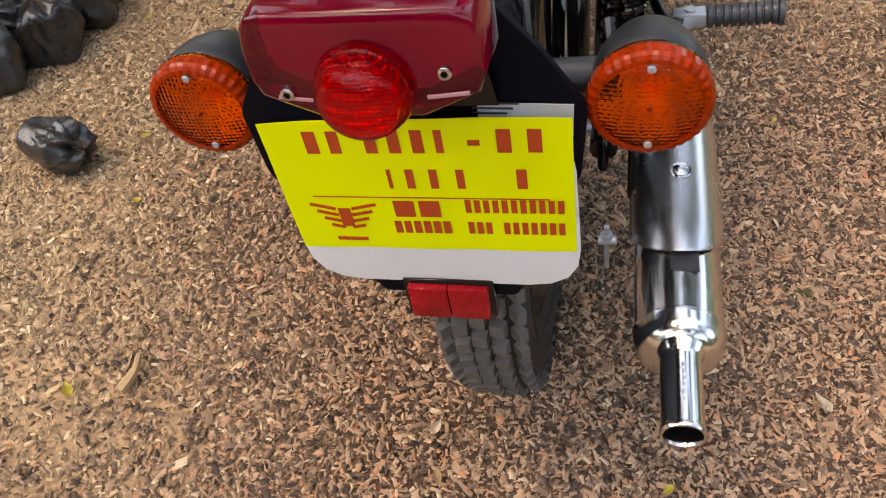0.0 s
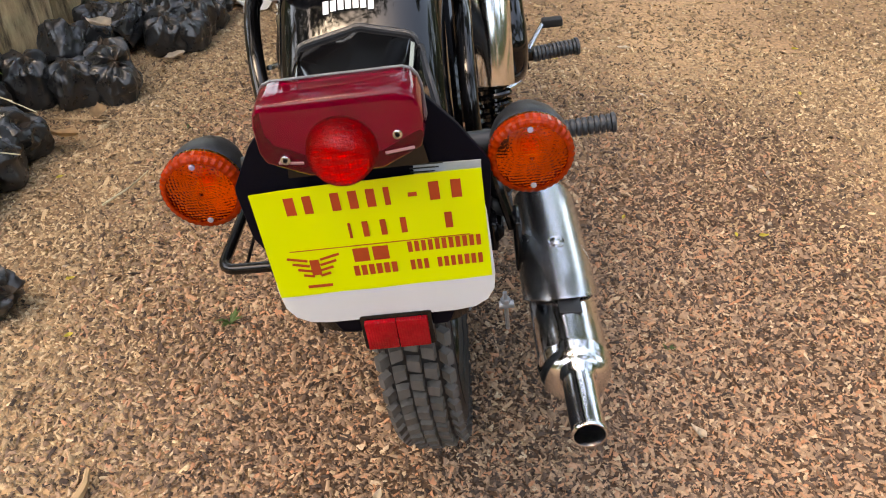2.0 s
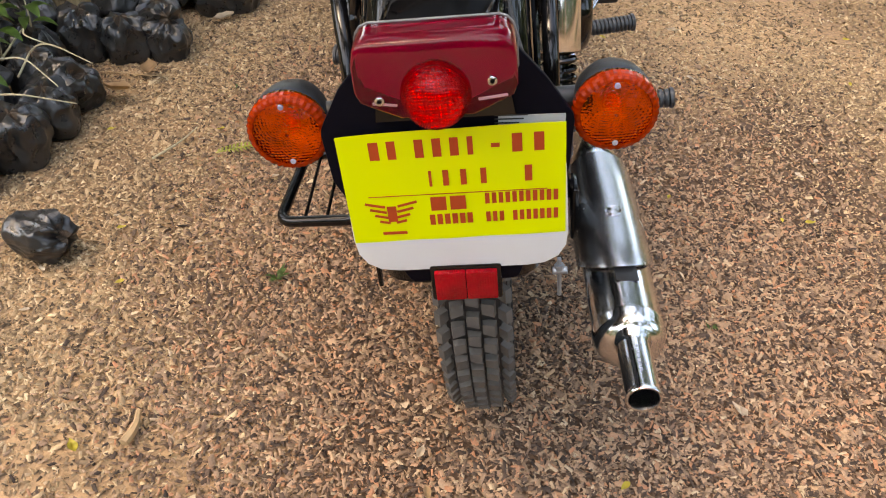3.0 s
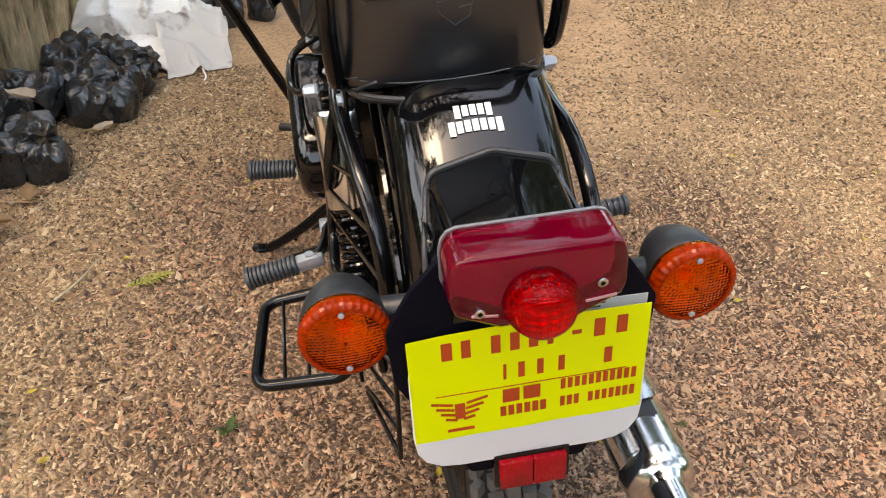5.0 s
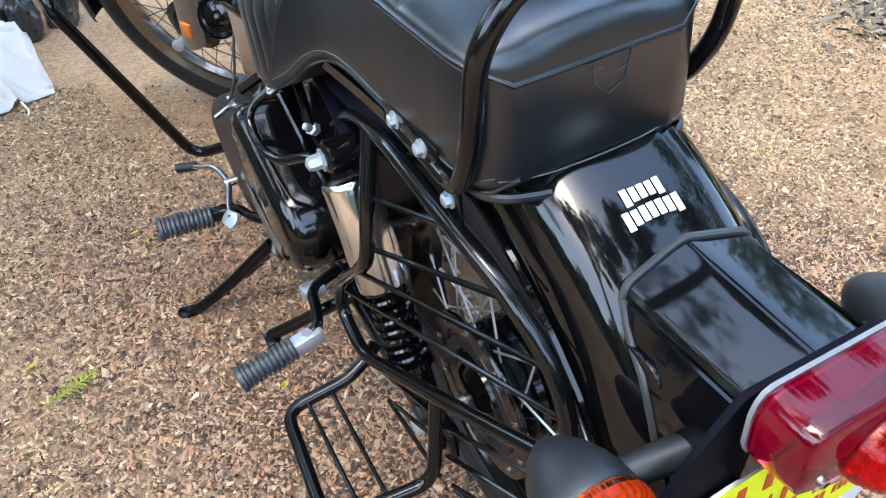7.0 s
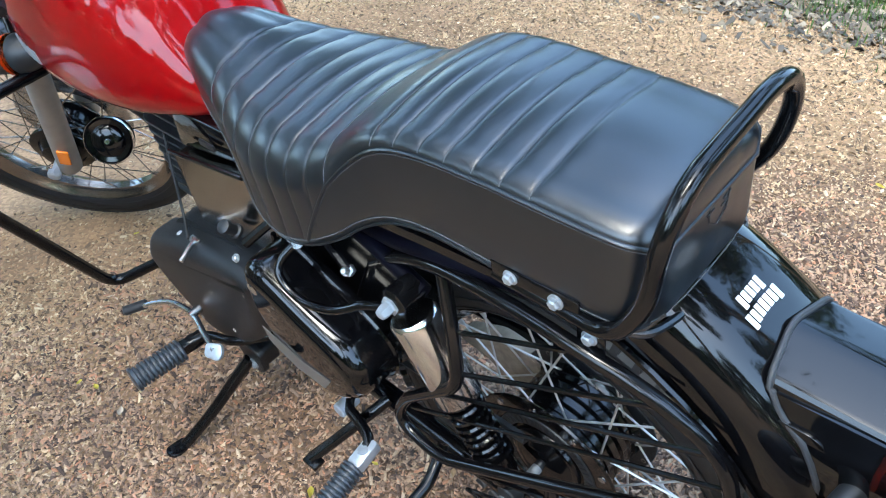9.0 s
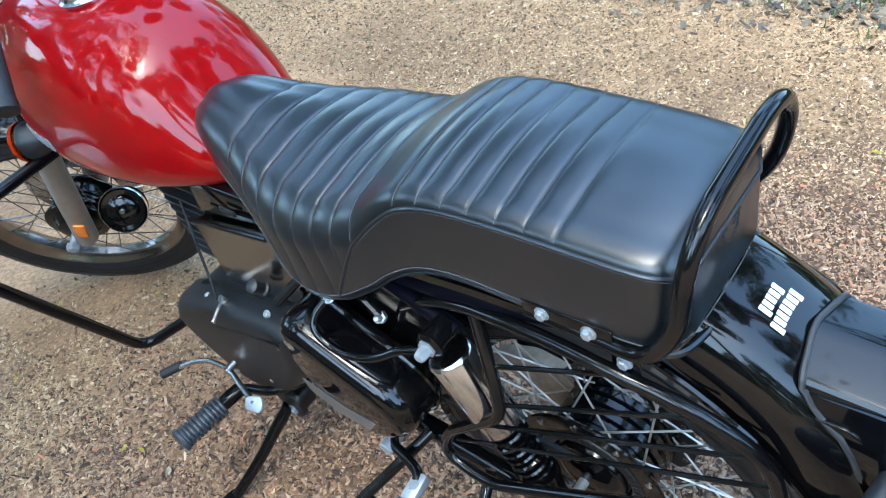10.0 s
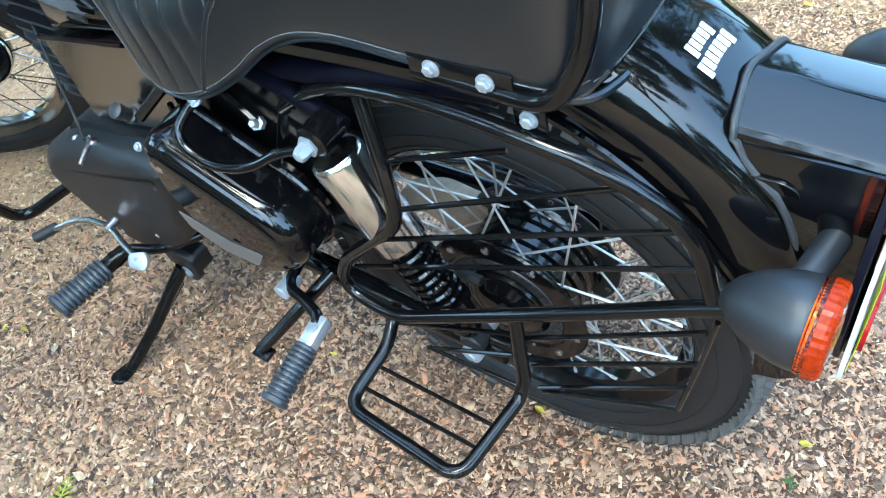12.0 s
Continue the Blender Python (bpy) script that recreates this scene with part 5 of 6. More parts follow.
# ---- ground ----
def ground_material():
    m = bpy.data.materials.new("laterite_soil")
    m.use_nodes = True
    nt = m.node_tree
    b = nt.nodes["Principled BSDF"]
    b.inputs["Roughness"].default_value = 0.9
    tc = nt.nodes.new("ShaderNodeTexCoord")
    n1 = nt.nodes.new("ShaderNodeTexNoise")
    n1.inputs["Scale"].default_value, n1.inputs["Detail"].default_value = 1.6, 5
    vo = nt.nodes.new("ShaderNodeTexVoronoi")
    vo.inputs["Scale"].default_value = 130
    n2 = nt.nodes.new("ShaderNodeTexNoise")
    n2.inputs["Scale"].default_value, n2.inputs["Detail"].default_value = 60, 6
    for n in (n1, vo, n2):
        nt.links.new(tc.outputs["Object"], n.inputs["Vector"])
    ramp = nt.nodes.new("ShaderNodeValToRGB")
    ramp.color_ramp.elements[0].position, ramp.color_ramp.elements[0].color = 0.35, (0.27, 0.170, 0.094, 1)
    ramp.color_ramp.elements[1].position, ramp.color_ramp.elements[1].color = 0.65, (0.46, 0.305, 0.172, 1)
    nt.links.new(n1.outputs[0], ramp.inputs[0])
    sub = nt.nodes.new("ShaderNodeVectorMath")
    sub.operation = "SUBTRACT"
    sub.inputs[1].default_value = (0.60, 0.40, 0)
    nt.links.new(tc.outputs["Object"], sub.inputs[0])
    far = nt.nodes.new("ShaderNodeVectorMath")
    far.operation = "LENGTH"
    nt.links.new(sub.outputs[0], far.inputs[0])
    n3 = nt.nodes.new("ShaderNodeTexNoise")
    n3.inputs["Scale"].default_value, n3.inputs["Detail"].default_value = 2.6, 4
    nt.links.new(tc.outputs["Object"], n3.inputs["Vector"])
    sway = nt.nodes.new("ShaderNodeMath")
    sway.operation, sway.inputs[1].default_value = "MULTIPLY_ADD", 1.6
    nt.links.new(n3.outputs[0], sway.inputs[0])
    nt.links.new(far.outputs["Value"], sway.inputs[2])
    # soil darkened round the bike: shade between gravel chips, put into the colour
    gap_shade = nt.nodes.new("ShaderNodeMapRange")
    gap_shade.inputs[1].default_value, gap_shade.inputs[2].default_value = 1.40, 2.05
    nt.links.new(sway.outputs[0], gap_shade.inputs[0])
    zone = nt.nodes.new("ShaderNodeMix")
    zone.data_type = "RGBA"
    zone.inputs[6].default_value = (0.115, 0.067, 0.040, 1)
    nt.links.new(gap_shade.outputs[0], zone.inputs[0])
    nt.links.new(ramp.outputs[0], zone.inputs[7])
    grain = nt.nodes.new("ShaderNodeValToRGB")
    grain.color_ramp.elements[0].color = (0.55, 0.52, 0.5, 1)
    grain.color_ramp.elements[1].color = (1.25, 1.15, 1.05, 1)
    sep = nt.nodes.new("ShaderNodeSeparateColor")
    nt.links.new(vo.outputs["Color"], sep.inputs[0])
    nt.links.new(sep.outputs[0], grain.inputs[0])
    mul = nt.nodes.new("ShaderNodeMix")
    mul.data_type, mul.blend_type = "RGBA", "MULTIPLY"
    mul.inputs[0].default_value = 0.75
    nt.links.new(zone.outputs[2], mul.inputs[6])
    nt.links.new(grain.outputs[0], mul.inputs[7])
    nt.links.new(mul.outputs[2], b.inputs["Base Color"])
    add = nt.nodes.new("ShaderNodeMath")
    add.operation = "ADD"
    nt.links.new(n2.outputs[0], add.inputs[0])
    nt.links.new(sep.outputs[1], add.inputs[1])
    bp = nt.nodes.new("ShaderNodeBump")
    bp.inputs["Strength"].default_value, bp.inputs["Distance"].default_value = 0.7, 0.006
    nt.links.new(add.outputs[0], bp.inputs["Height"])
    nt.links.new(bp.outputs[0], b.inputs["Normal"])
    return m


def chip_material(name, cols):
    m = bpy.data.materials.new(name)
    m.use_nodes = True
    nt = m.node_tree
    b = nt.nodes["Principled BSDF"]
    b.inputs["Roughness"].default_value = 0.8
    geo = nt.nodes.new("ShaderNodeNewGeometry")
    ramp = nt.nodes.new("ShaderNodeValToRGB")
    el = ramp.color_ramp.elements
    el[0].position, el[0].color = cols[0][0], (*cols[0][1], 1)
    el[1].position, el[1].color = cols[-1][0], (*cols[-1][1], 1)
    for p, c in cols[1:-1]:
        e = el.new(p)
        e.color = (*c, 1)
    nt.links.new(geo.outputs["Random Per Island"], ramp.inputs[0])
    tc = nt.nodes.new("ShaderNodeTexCoord")
    n1 = nt.nodes.new("ShaderNodeTexNoise")
    n1.inputs["Scale"].default_value, n1.inputs["Detail"].default_value = 400, 4
    nt.links.new(tc.outputs["Object"], n1.inputs["Vector"])
    gr = nt.nodes.new("ShaderNodeMapRange")
    gr.inputs[3].default_value, gr.inputs[4].default_value = 0.6, 1.35
    nt.links.new(n1.outputs[0], gr.inputs[0])
    mul = nt.nodes.new("ShaderNodeVectorMath")
    mul.operation = "SCALE"
    nt.links.new(ramp.outputs[0], mul.inputs[0])
    nt.links.new(gr.outputs[0], mul.inputs["Scale"])
    nt.links.new(mul.outputs[0], b.inputs["Base Color"])
    return m


M_SOIL = ground_material()
rng = np.random.default_rng(7)


def ground_height(x, y):
    return 0.004 * noise.noise(Vector((x * 1.3, y * 1.3, 0.0))) - 0.004


bm = fresh()
axis = [-60, -30, -15, -8, -5] + [-3.5 + 0.1 * k for k in range(86)] + [6, 9, 15, 30, 60]
gv = [[bm.verts.new((x, y, ground_height(x, y))) for y in axis] for x in axis]
for i in range(len(axis) - 1):
    for j in range(len(axis) - 1):
        bm.faces.new((gv[i][j], gv[i + 1][j], gv[i + 1][j + 1], gv[i][j + 1]))
ground = part("ground", bm, M_SOIL, sharp=180)
tagged(ground, "reddish brown laterite soil of a yard", "ground", kind="structure")


def scatter(name, points, sizes, shape, faces, mat, flat, label, category, lift=0.0):
    """Many small pieces as one mesh: shape's corners, uneven, turned and laid at the points."""
    n, k = len(points), len(shape)
    yaw = rng.uniform(0, 2 * np.pi, n)
    tilt = rng.normal(0, 0.46, (n, 2))
    base = np.asarray(shape, float)[None] * (1 + rng.uniform(-0.33, 0.33, (n, k, 3)))
    base *= sizes[:, None, None] * np.stack([rng.uniform(0.75, 1.45, n), rng.uniform(0.42, 0.88, n), rng.uniform(0.6, 1.1, n) * flat], 1)[:, None, :]
    x = base[..., 0] + 0
    y = base[..., 1] + 0
    z = base[..., 2] + base[..., 0] * tilt[:, None, 0] + base[..., 1] * tilt[:, None, 1]
    c, s = np.cos(yaw)[:, None], np.sin(yaw)[:, None]
    co = np.stack([x * c - y * s + points[:, None, 0], x * s + y * c + points[:, None, 1], z + points[:, None, 2] + lift], -1).reshape(-1, 3)
    f = (np.asarray(faces)[None] + (np.arange(n) * k)[:, None, None]).reshape(-1, len(faces[0]))
    me = bpy.data.meshes.new(name)
    me.vertices.add(len(co))
    me.vertices.foreach_set("co", co.ravel())
    me.loops.add(f.size)
    me.loops.foreach_set("vertex_index", f.ravel())
    me.polygons.add(len(f))
    me.polygons.foreach_set("loop_start", np.arange(len(f)) * f.shape[1])
    me.update(calc_edges=True)
    me.validate()
    me.materials.append(mat)
    return tagged(new(name, me), label, category, kind="stuff")


CHIP = [(-1, -0.6, 0), (0.9, -0.7, 0), (1, 0.6, 0), (-0.8, 0.7, 0), (-0.6, -0.35, 1), (0.6, -0.45, 0.9), (0.7, 0.4, 1), (-0.5, 0.4, 0.8)]
CHIP_F = [(4, 5, 6, 7), (0, 1, 5, 4), (1, 2, 6, 5), (2, 3, 7, 6), (3, 0, 4, 7)]


def chip_points(count, x0, x1, y0, y1):
    xy = np.stack([rng.uniform(x0, x1, count), rng.uniform(y0, y1, count)], 1)
    keep = []
    for x, y in xy:
        bare = noise.noise(Vector((x * 1.5 + 3, y * 1.5, 4.2))) * 0.9 + noise.noise(Vector((x * 4, y * 4, 1.2))) * 0.35
        soil = 0.0
        if x < -0.25:
            soil = 0.52 * min(1, (-0.2 - x) / 0.4) * (1 if y > 0.4 else 0.6)
        if y > 1.5 and -0.05 < x < 1.3:
            soil = max(soil, 0.72 * min(1, (y - 1.5) / 0.4))
        out = max(-0.95 - x, x - 3.4, -0.5 - y, 0) + 0.35 * noise.noise(Vector((x * 2.2, y * 2.2, 9.1)))
        fade = max(0.0, min(1.0, out / 0.9)) if out > 0 and (x < -0.95 or x > 3.4 or y < -0.5) else 0.0
        keep.append(rng.random() > max(0.02, min(0.93, soil + 0.55 * bare), 1 - (1 - fade) ** 2))
    xy = xy[np.array(keep)]
    return np.array([(x, y, ground_height(x, y)) for x, y in xy])


M_CHIP = chip_material("laterite_chips", [(0.0, (0.035, 0.021, 0.015)), (0.22, (0.110, 0.067, 0.044)), (0.42, (0.225, 0.140, 0.089)), (0.62, (0.33, 0.209, 0.130)), (0.77, (0.42, 0.270, 0.168)), (0.87, (0.43, 0.194, 0.100)), (0.95, (0.45, 0.311, 0.190)), (1.0, (0.54, 0.408, 0.266))])
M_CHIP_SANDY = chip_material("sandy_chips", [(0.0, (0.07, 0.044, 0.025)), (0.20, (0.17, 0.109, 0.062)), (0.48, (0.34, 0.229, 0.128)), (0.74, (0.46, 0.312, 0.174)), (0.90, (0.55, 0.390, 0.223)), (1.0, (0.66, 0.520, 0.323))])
inner = chip_points(165000, -1.0, 1.5, -0.55, 1.9)
outer = chip_points(120000, -2.2, 2.8, -1.7, 2.2)
outer = outer[(outer[:, 0] < -1.0) | (outer[:, 0] > 1.5) | (outer[:, 1] < -0.55) | (outer[:, 1] > 1.9)]
extra = np.concatenate([chip_points(60000, -1.15, -0.25, 0.2, 2.3), chip_points(60000, -0.3, 1.2, -0.5, 0.9)])
pts = np.concatenate([inner, outer, extra])
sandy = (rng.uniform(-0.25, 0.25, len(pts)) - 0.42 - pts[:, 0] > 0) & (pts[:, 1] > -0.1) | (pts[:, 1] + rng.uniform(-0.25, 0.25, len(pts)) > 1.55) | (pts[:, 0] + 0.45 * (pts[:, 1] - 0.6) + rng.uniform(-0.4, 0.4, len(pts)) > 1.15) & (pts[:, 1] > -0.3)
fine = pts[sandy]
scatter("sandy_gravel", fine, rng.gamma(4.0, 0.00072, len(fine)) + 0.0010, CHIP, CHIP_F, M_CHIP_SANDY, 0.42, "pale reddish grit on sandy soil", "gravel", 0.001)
pts = pts[~sandy]
pts[:, 2] += rng.uniform(0, 0.004, len(pts))
scatter("gravel", pts, rng.gamma(5.0, 0.00066, len(pts)) + 0.0010, CHIP, CHIP_F, M_CHIP, 0.40, "reddish brown and grey laterite gravel chips", "gravel", 0.0012)
pts = chip_points(150000, 0.3, 3.9, -0.4, 4.2)
pts = pts[(pts[:, 0] > 1.45) | (pts[:, 1] > 1.85)]
pts = pts[np.hypot(pts[:, 0] - 1.2, (pts[:, 1] - 1.5) * 0.85) < 2.5 + rng.normal(0, 0.25, len(pts))]
M_CHIP_FAR = chip_material("tan_chips", [(0.0, (0.06, 0.038, 0.020)), (0.20, (0.15, 0.096, 0.050)), (0.50, (0.27, 0.175, 0.092)), (0.76, (0.36, 0.238, 0.122)), (0.92, (0.44, 0.310, 0.170)), (1.0, (0.56, 0.45, 0.30))])
scatter("far_gravel", pts, rng.gamma(5.0, 0.00080, len(pts)) + 0.0014, CHIP, CHIP_F, M_CHIP_FAR, 0.42, "scattered laterite gravel chips in sandy soil", "gravel", 0.001)


# ---- nursery bags, sack, tree trunk ----
def film_material():
    m = material("black_polythene", (0.020, 0.021, 0.022), 0.25, coat=0.35, noise_scale=12, noise_amount=0.5, bump=0.35, bump_scale=90, rough_var=0.22)
    return m


M_FILM = film_material()
M_POTSOIL = material("potting_soil", (0.055, 0.038, 0.025), 0.95, noise_scale=40, noise_amount=0.5, bump=0.8, bump_scale=120)
M_SACK = material("woven_white_sack", (0.84, 0.81, 0.75), 0.6, noise_scale=6, noise_amount=0.12, bump=0.25, bump_scale=300)
dirt = M_SACK.node_tree.nodes.new("ShaderNodeTexNoise")
dirt.inputs["Scale"].default_value, dirt.inputs["Detail"].default_value = 11.0, 5
dirt_ramp = M_SACK.node_tree.nodes.new("ShaderNodeValToRGB")
dirt_ramp.color_ramp.elements[0].position, dirt_ramp.color_ramp.elements[0].color = 0.29, (0.27, 0.18, 0.11, 1)
dirt_ramp.color_ramp.elements[1].position, dirt_ramp.color_ramp.elements[1].color = 0.42, (0.86, 0.83, 0.77, 1)
M_SACK.node_tree.links.new(M_SACK.node_tree.nodes["Texture Coordinate"].outputs["Object"], dirt.inputs["Vector"])
M_SACK.node_tree.links.new(dirt.outputs[0], dirt_ramp.inputs[0])
M_SACK.node_tree.links.new(dirt_ramp.outputs[0], M_SACK.node_tree.nodes["Principled BSDF"].inputs["Base Color"])
M_STEM = material("pale_dry_stem", (0.45, 0.40, 0.26), 0.7, noise_scale=60, noise_amount=0.3)
M_LEAF_DRY = material("dry_leaf", (0.45, 0.30, 0.16), 0.7, noise_scale=60, noise_amount=0.3)
M_LEAF = material("green_leaf", (0.07, 0.13, 0.025), 0.5, noise_scale=40, noise_amount=0.3)


def nursery_bag(x, y, r, h, lying=None, seed=0):
    """A crumpled black polythene planting bag."""
    rnd = random.Random(seed)
    bag = empty("nursery_bag", None, pose(x, y, -0.004, rnd.uniform(-8, 8), rnd.uniform(-8, 8), rnd.uniform(0, 360)) if lying is None else lying)
    tagged(bag, "crumpled black polythene nursery bag of soil standing on the ground" if lying is None else "crumpled black polythene nursery bag lying on its side", "nursery bag", "nursery bags")
    n, tall = 104, 34
    off = Vector((rnd.uniform(-9, 9), rnd.uniform(-9, 9), rnd.uniform(-9, 9)))
    shape = [(0.0, 0.0, 0.88), (0.08, 0.07, 0.99), (0.3, 0.30, 1.02), (0.6, 0.64, 1.0), (0.76, 0.83, 0.93), (0.84, 0.92, 0.82), (0.89, 0.96, 0.68), (0.94, 0.98, 0.50), (1.0, 0.97, 0.30)]
    rings = []
    for i in range(tall + 1):
        s, w = lerp_table(shape, i / tall)
        ring = []
        for k in range(n):
            a = 2 * math.pi * k / n
            d = Vector((math.cos(a), math.sin(a), s * 1.5 + (0.4 if i > tall * 0.89 else 0)))
            fold = 0.0
            for scale, amp in ((0.8, 0.20), (1.6, 0.15), (3.1, 0.05), (7.0, 0.012)):
                v = noise.noise(Vector((d.x * scale, d.y * scale, d.z * scale * 0.7)) + off * scale)
                fold += amp * ((1 - min(1, abs(v) * 2.2)) ** 2 - 0.3)
            c = 0.07 * math.cos(4 * a + off.x) + 0.20 * noise.noise(d * 1.2 + off) + fold * (0.35 + 0.75 * s)
            up = h * 0.24 * noise.noise(Vector((math.cos(a) * 1.7, math.sin(a) * 1.7, 5)) + off) * s + h * 0.10 * fold * s
            ring.append(Vector((math.cos(a) * r * w * (1 + c), math.sin(a) * r * w * (1 + c), max(0.0, h * s + up))))
        rings.append(ring)
    bm = fresh()
    loft(bm, rings, cap=False)
    part("film", bm, M_FILM, bag, "wrinkled black polythene", sharp=40)
    c = sum(rings[-1], Vector()) / n
    bm = fresh()
    loft(bm, [[p for p in rings[-1]], [c + (p - c) * 0.55 + Vector((0, 0, 0.006 + 0.006 * noise.noise(p * 40))) for p in rings[-1]], [c + (p - c) * 0.1 + Vector((0, 0, 0.008)) for p in rings[-1]]], cap=False)
    part("soil", bm, M_POTSOIL, bag)
    return bag


BAGS = [(-0.68, 1.86, 0.060, 0.10), (-0.75, 1.84, 0.062, 0.11), (-0.69, 1.96, 0.060, 0.12), (-0.82, 1.94, 0.062, 0.13), (-0.79, 1.51, 0.058, 0.10), (-0.90, 1.48, 0.064, 0.12), (-0.84, 1.60, 0.062, 0.12),
        (-1.02, 1.46, 0.062, 0.13), (-0.93, 1.72, 0.062, 0.13), (-1.08, 1.33, 0.064, 0.13), (-0.92, 1.19, 0.055, 0.10), (-1.02, 1.20, 0.06, 0.13), (-0.93, 1.06, 0.062, 0.11),
        (-0.95, 0.93, 0.066, 0.12), (-1.06, 1.02, 0.066, 0.13), (-1.00, 0.80, 0.064, 0.12), (-1.12, 0.88, 0.066, 0.13), (-1.17, 1.15, 0.066, 0.14), (-1.2, 1.33, 0.066, 0.14),
        (-0.50, 2.66, 0.055, 0.13), (-0.40, 2.74, 0.058, 0.14), (-0.86, 2.08, 0.062, 0.14), (-0.95, 1.88, 0.06, 0.14), (-0.78, 2.06, 0.055, 0.12), (-0.28, 2.82, 0.055, 0.13),
        (-0.73, 2.19, 0.066, 0.12), (-0.66, 2.06, 0.058, 0.08), (-0.84, 2.21, 0.066, 0.13)]
for k, (x, y, r, h) in enumerate(BAGS):
    nursery_bag(x, y, r, h, seed=k)
nursery_bag(0, 0, 0.043, 0.105, pose(-0.805, 0.61, 0.040, 0, -84, 168), seed=53)

for k, (x, y, z, tilt, turn) in enumerate(((-0.98, 1.12, 0.035, 62, 30), (-1.07, 1.12, 0.06, 48, 200), (-0.86, 1.56, 0.045, 58, 320), (-0.96, 1.58, 0.06, 40, 100), (-0.78, 1.93, 0.05, 55, 20), (-1.05, 0.94, 0.05, 50, 290), (-0.88, 1.78, 0.05, 60, 75), (-1.10, 1.45, 0.07, 45, 150), (-0.70, 2.13, 0.04, 64, 340))):
    nursery_bag(0, 0, 0.056, 0.12, pose(x, y, z, 0, tilt, turn), seed=80 + k)

# white woven sack: a rolled body with its mouth spread out over the soil
sack = empty("white_sack", None, pose(-0.66, 2.40, 0))
tagged(sack, "crumpled dirty white woven plastic sack lying on the ground", "sack")


def crease(p, scale, amp, seed):
    v = noise.noise(Vector((p.x * scale + seed, p.y * scale, p.z * scale)))
    return amp * ((1 - min(1, abs(v) * 2.4)) ** 2 - 0.3)


bm = fresh()
rings = []
ROLL = [(0.0, -0.27, 0.10, 0.055, 0.035), (0.1, -0.24, 0.115, 0.085, 0.065), (0.35, -0.13, 0.125, 0.10, 0.085), (0.65, 0.03, 0.13, 0.105, 0.09), (0.85, 0.13, 0.15, 0.10, 0.075), (1.0, 0.20, 0.18, 0.075, 0.04)]
for i in range(61):
    x, y, wy, wz = smooth_table(ROLL, i / 60)
    ring = []
    for k in range(64):
        a = 2 * math.pi * k / 64
        p = Vector((x, y + wy * math.cos(a), wz + wz * math.sin(a)))
        out = Vector((0, math.cos(a), math.sin(a)))
        c = crease(p, 4.0, 0.030, 3) + crease(p, 8.0, 0.016, 9) + crease(p, 17.0, 0.006, 1)
        q = p + out * c + Vector((crease(p, 6, 0.02, 14), 0, 0))
        ring.append(Vector((q.x, q.y, max(0.004, q.z))))
    rings.append(ring)
loft(bm, rings)
part("body", bm, M_SACK, sack, "rolled white woven plastic body", sharp=50)
bm = fresh()
rings = []
FOLD = [(0.0, -0.13, 0.02, 0.02, 0.012), (0.15, -0.09, -0.01, 0.060, 0.030), (0.5, 0.01, -0.07, 0.080, 0.034), (0.8, 0.10, -0.13, 0.075, 0.026), (1.0, 0.17, -0.16, 0.045, 0.010)]
for i in range(41):
    x, y, wy, wz = smooth_table(FOLD, i / 40)
    ring = []
    for k in range(48):
        a = 2 * math.pi * k / 48
        p = Vector((x + 0.5 * wy * math.cos(a), y + wy * math.cos(a), wz + wz * math.sin(a)))
        ring.append(Vector((p.x + crease(p, 9, 0.016, 31), p.y + crease(p, 7, 0.018, 5), max(0.004, p.z + crease(p, 8, 0.022, 17)))))
    rings.append(ring)
loft(bm, rings)
part("under_fold", bm, M_SACK, sack, "folded layer of sack under the roll", sharp=50)
bm = fresh()
nu, nv = 56, 56
corner_a, corner_b, corner_c, corner_d = Vector((0.02, 0.06, 0.15)), Vector((0.24, 0.27, 0.07)), Vector((0.29, -0.14, 0.006)), Vector((0.10, -0.25, 0.008))
g = []
for i in range(nu + 1):
    row = []
    for j in range(nv + 1):
        u, v = i / nu, j / nv
        p = (corner_a.lerp(corner_b, u)).lerp(corner_d.lerp(corner_c, u), v)
        bulge = 0.03 * math.sin(math.pi * u) * (1 - v) + 0.02 * math.sin(math.pi * v)
        z = p.z + bulge + crease(p, 5.0, 0.030, 21) + crease(p, 11.0, 0.012, 2)
        row.append(bm.verts.new((p.x + 0.018 * noise.noise(p * 9), p.y + 0.018 * noise.noise(p * 9 + Vector((4, 0, 0))), max(0.004, z))))
    g.append(row)
for i in range(nu):
    for j in range(nv):
        bm.faces.new((g[i][j], g[i + 1][j], g[i + 1][j + 1], g[i][j + 1]))
bmesh.ops.solidify(bm, geom=bm.faces[:], thickness=0.002)
part("mouth", bm, M_SACK, sack, "spread open mouth of the sack", sharp=50)
bm = fresh()
tube(bm, [(-0.20, 0.19, 0.13), (-0.17, 0.22, 0.20), (-0.06, 0.24, 0.20), (0.0, 0.20, 0.15)], 0.005, 6, 0.05)
part("tie_cord", bm, M_POTSOIL, sack)
bm = fresh()
tube(bm, [(0.20, -0.20, 0.02), (0.215, -0.235, 0.006), (0.21, -0.26, 0.004)], 0.003, 6, 0.02)
part("loose_strip", bm, M_SACK, sack)


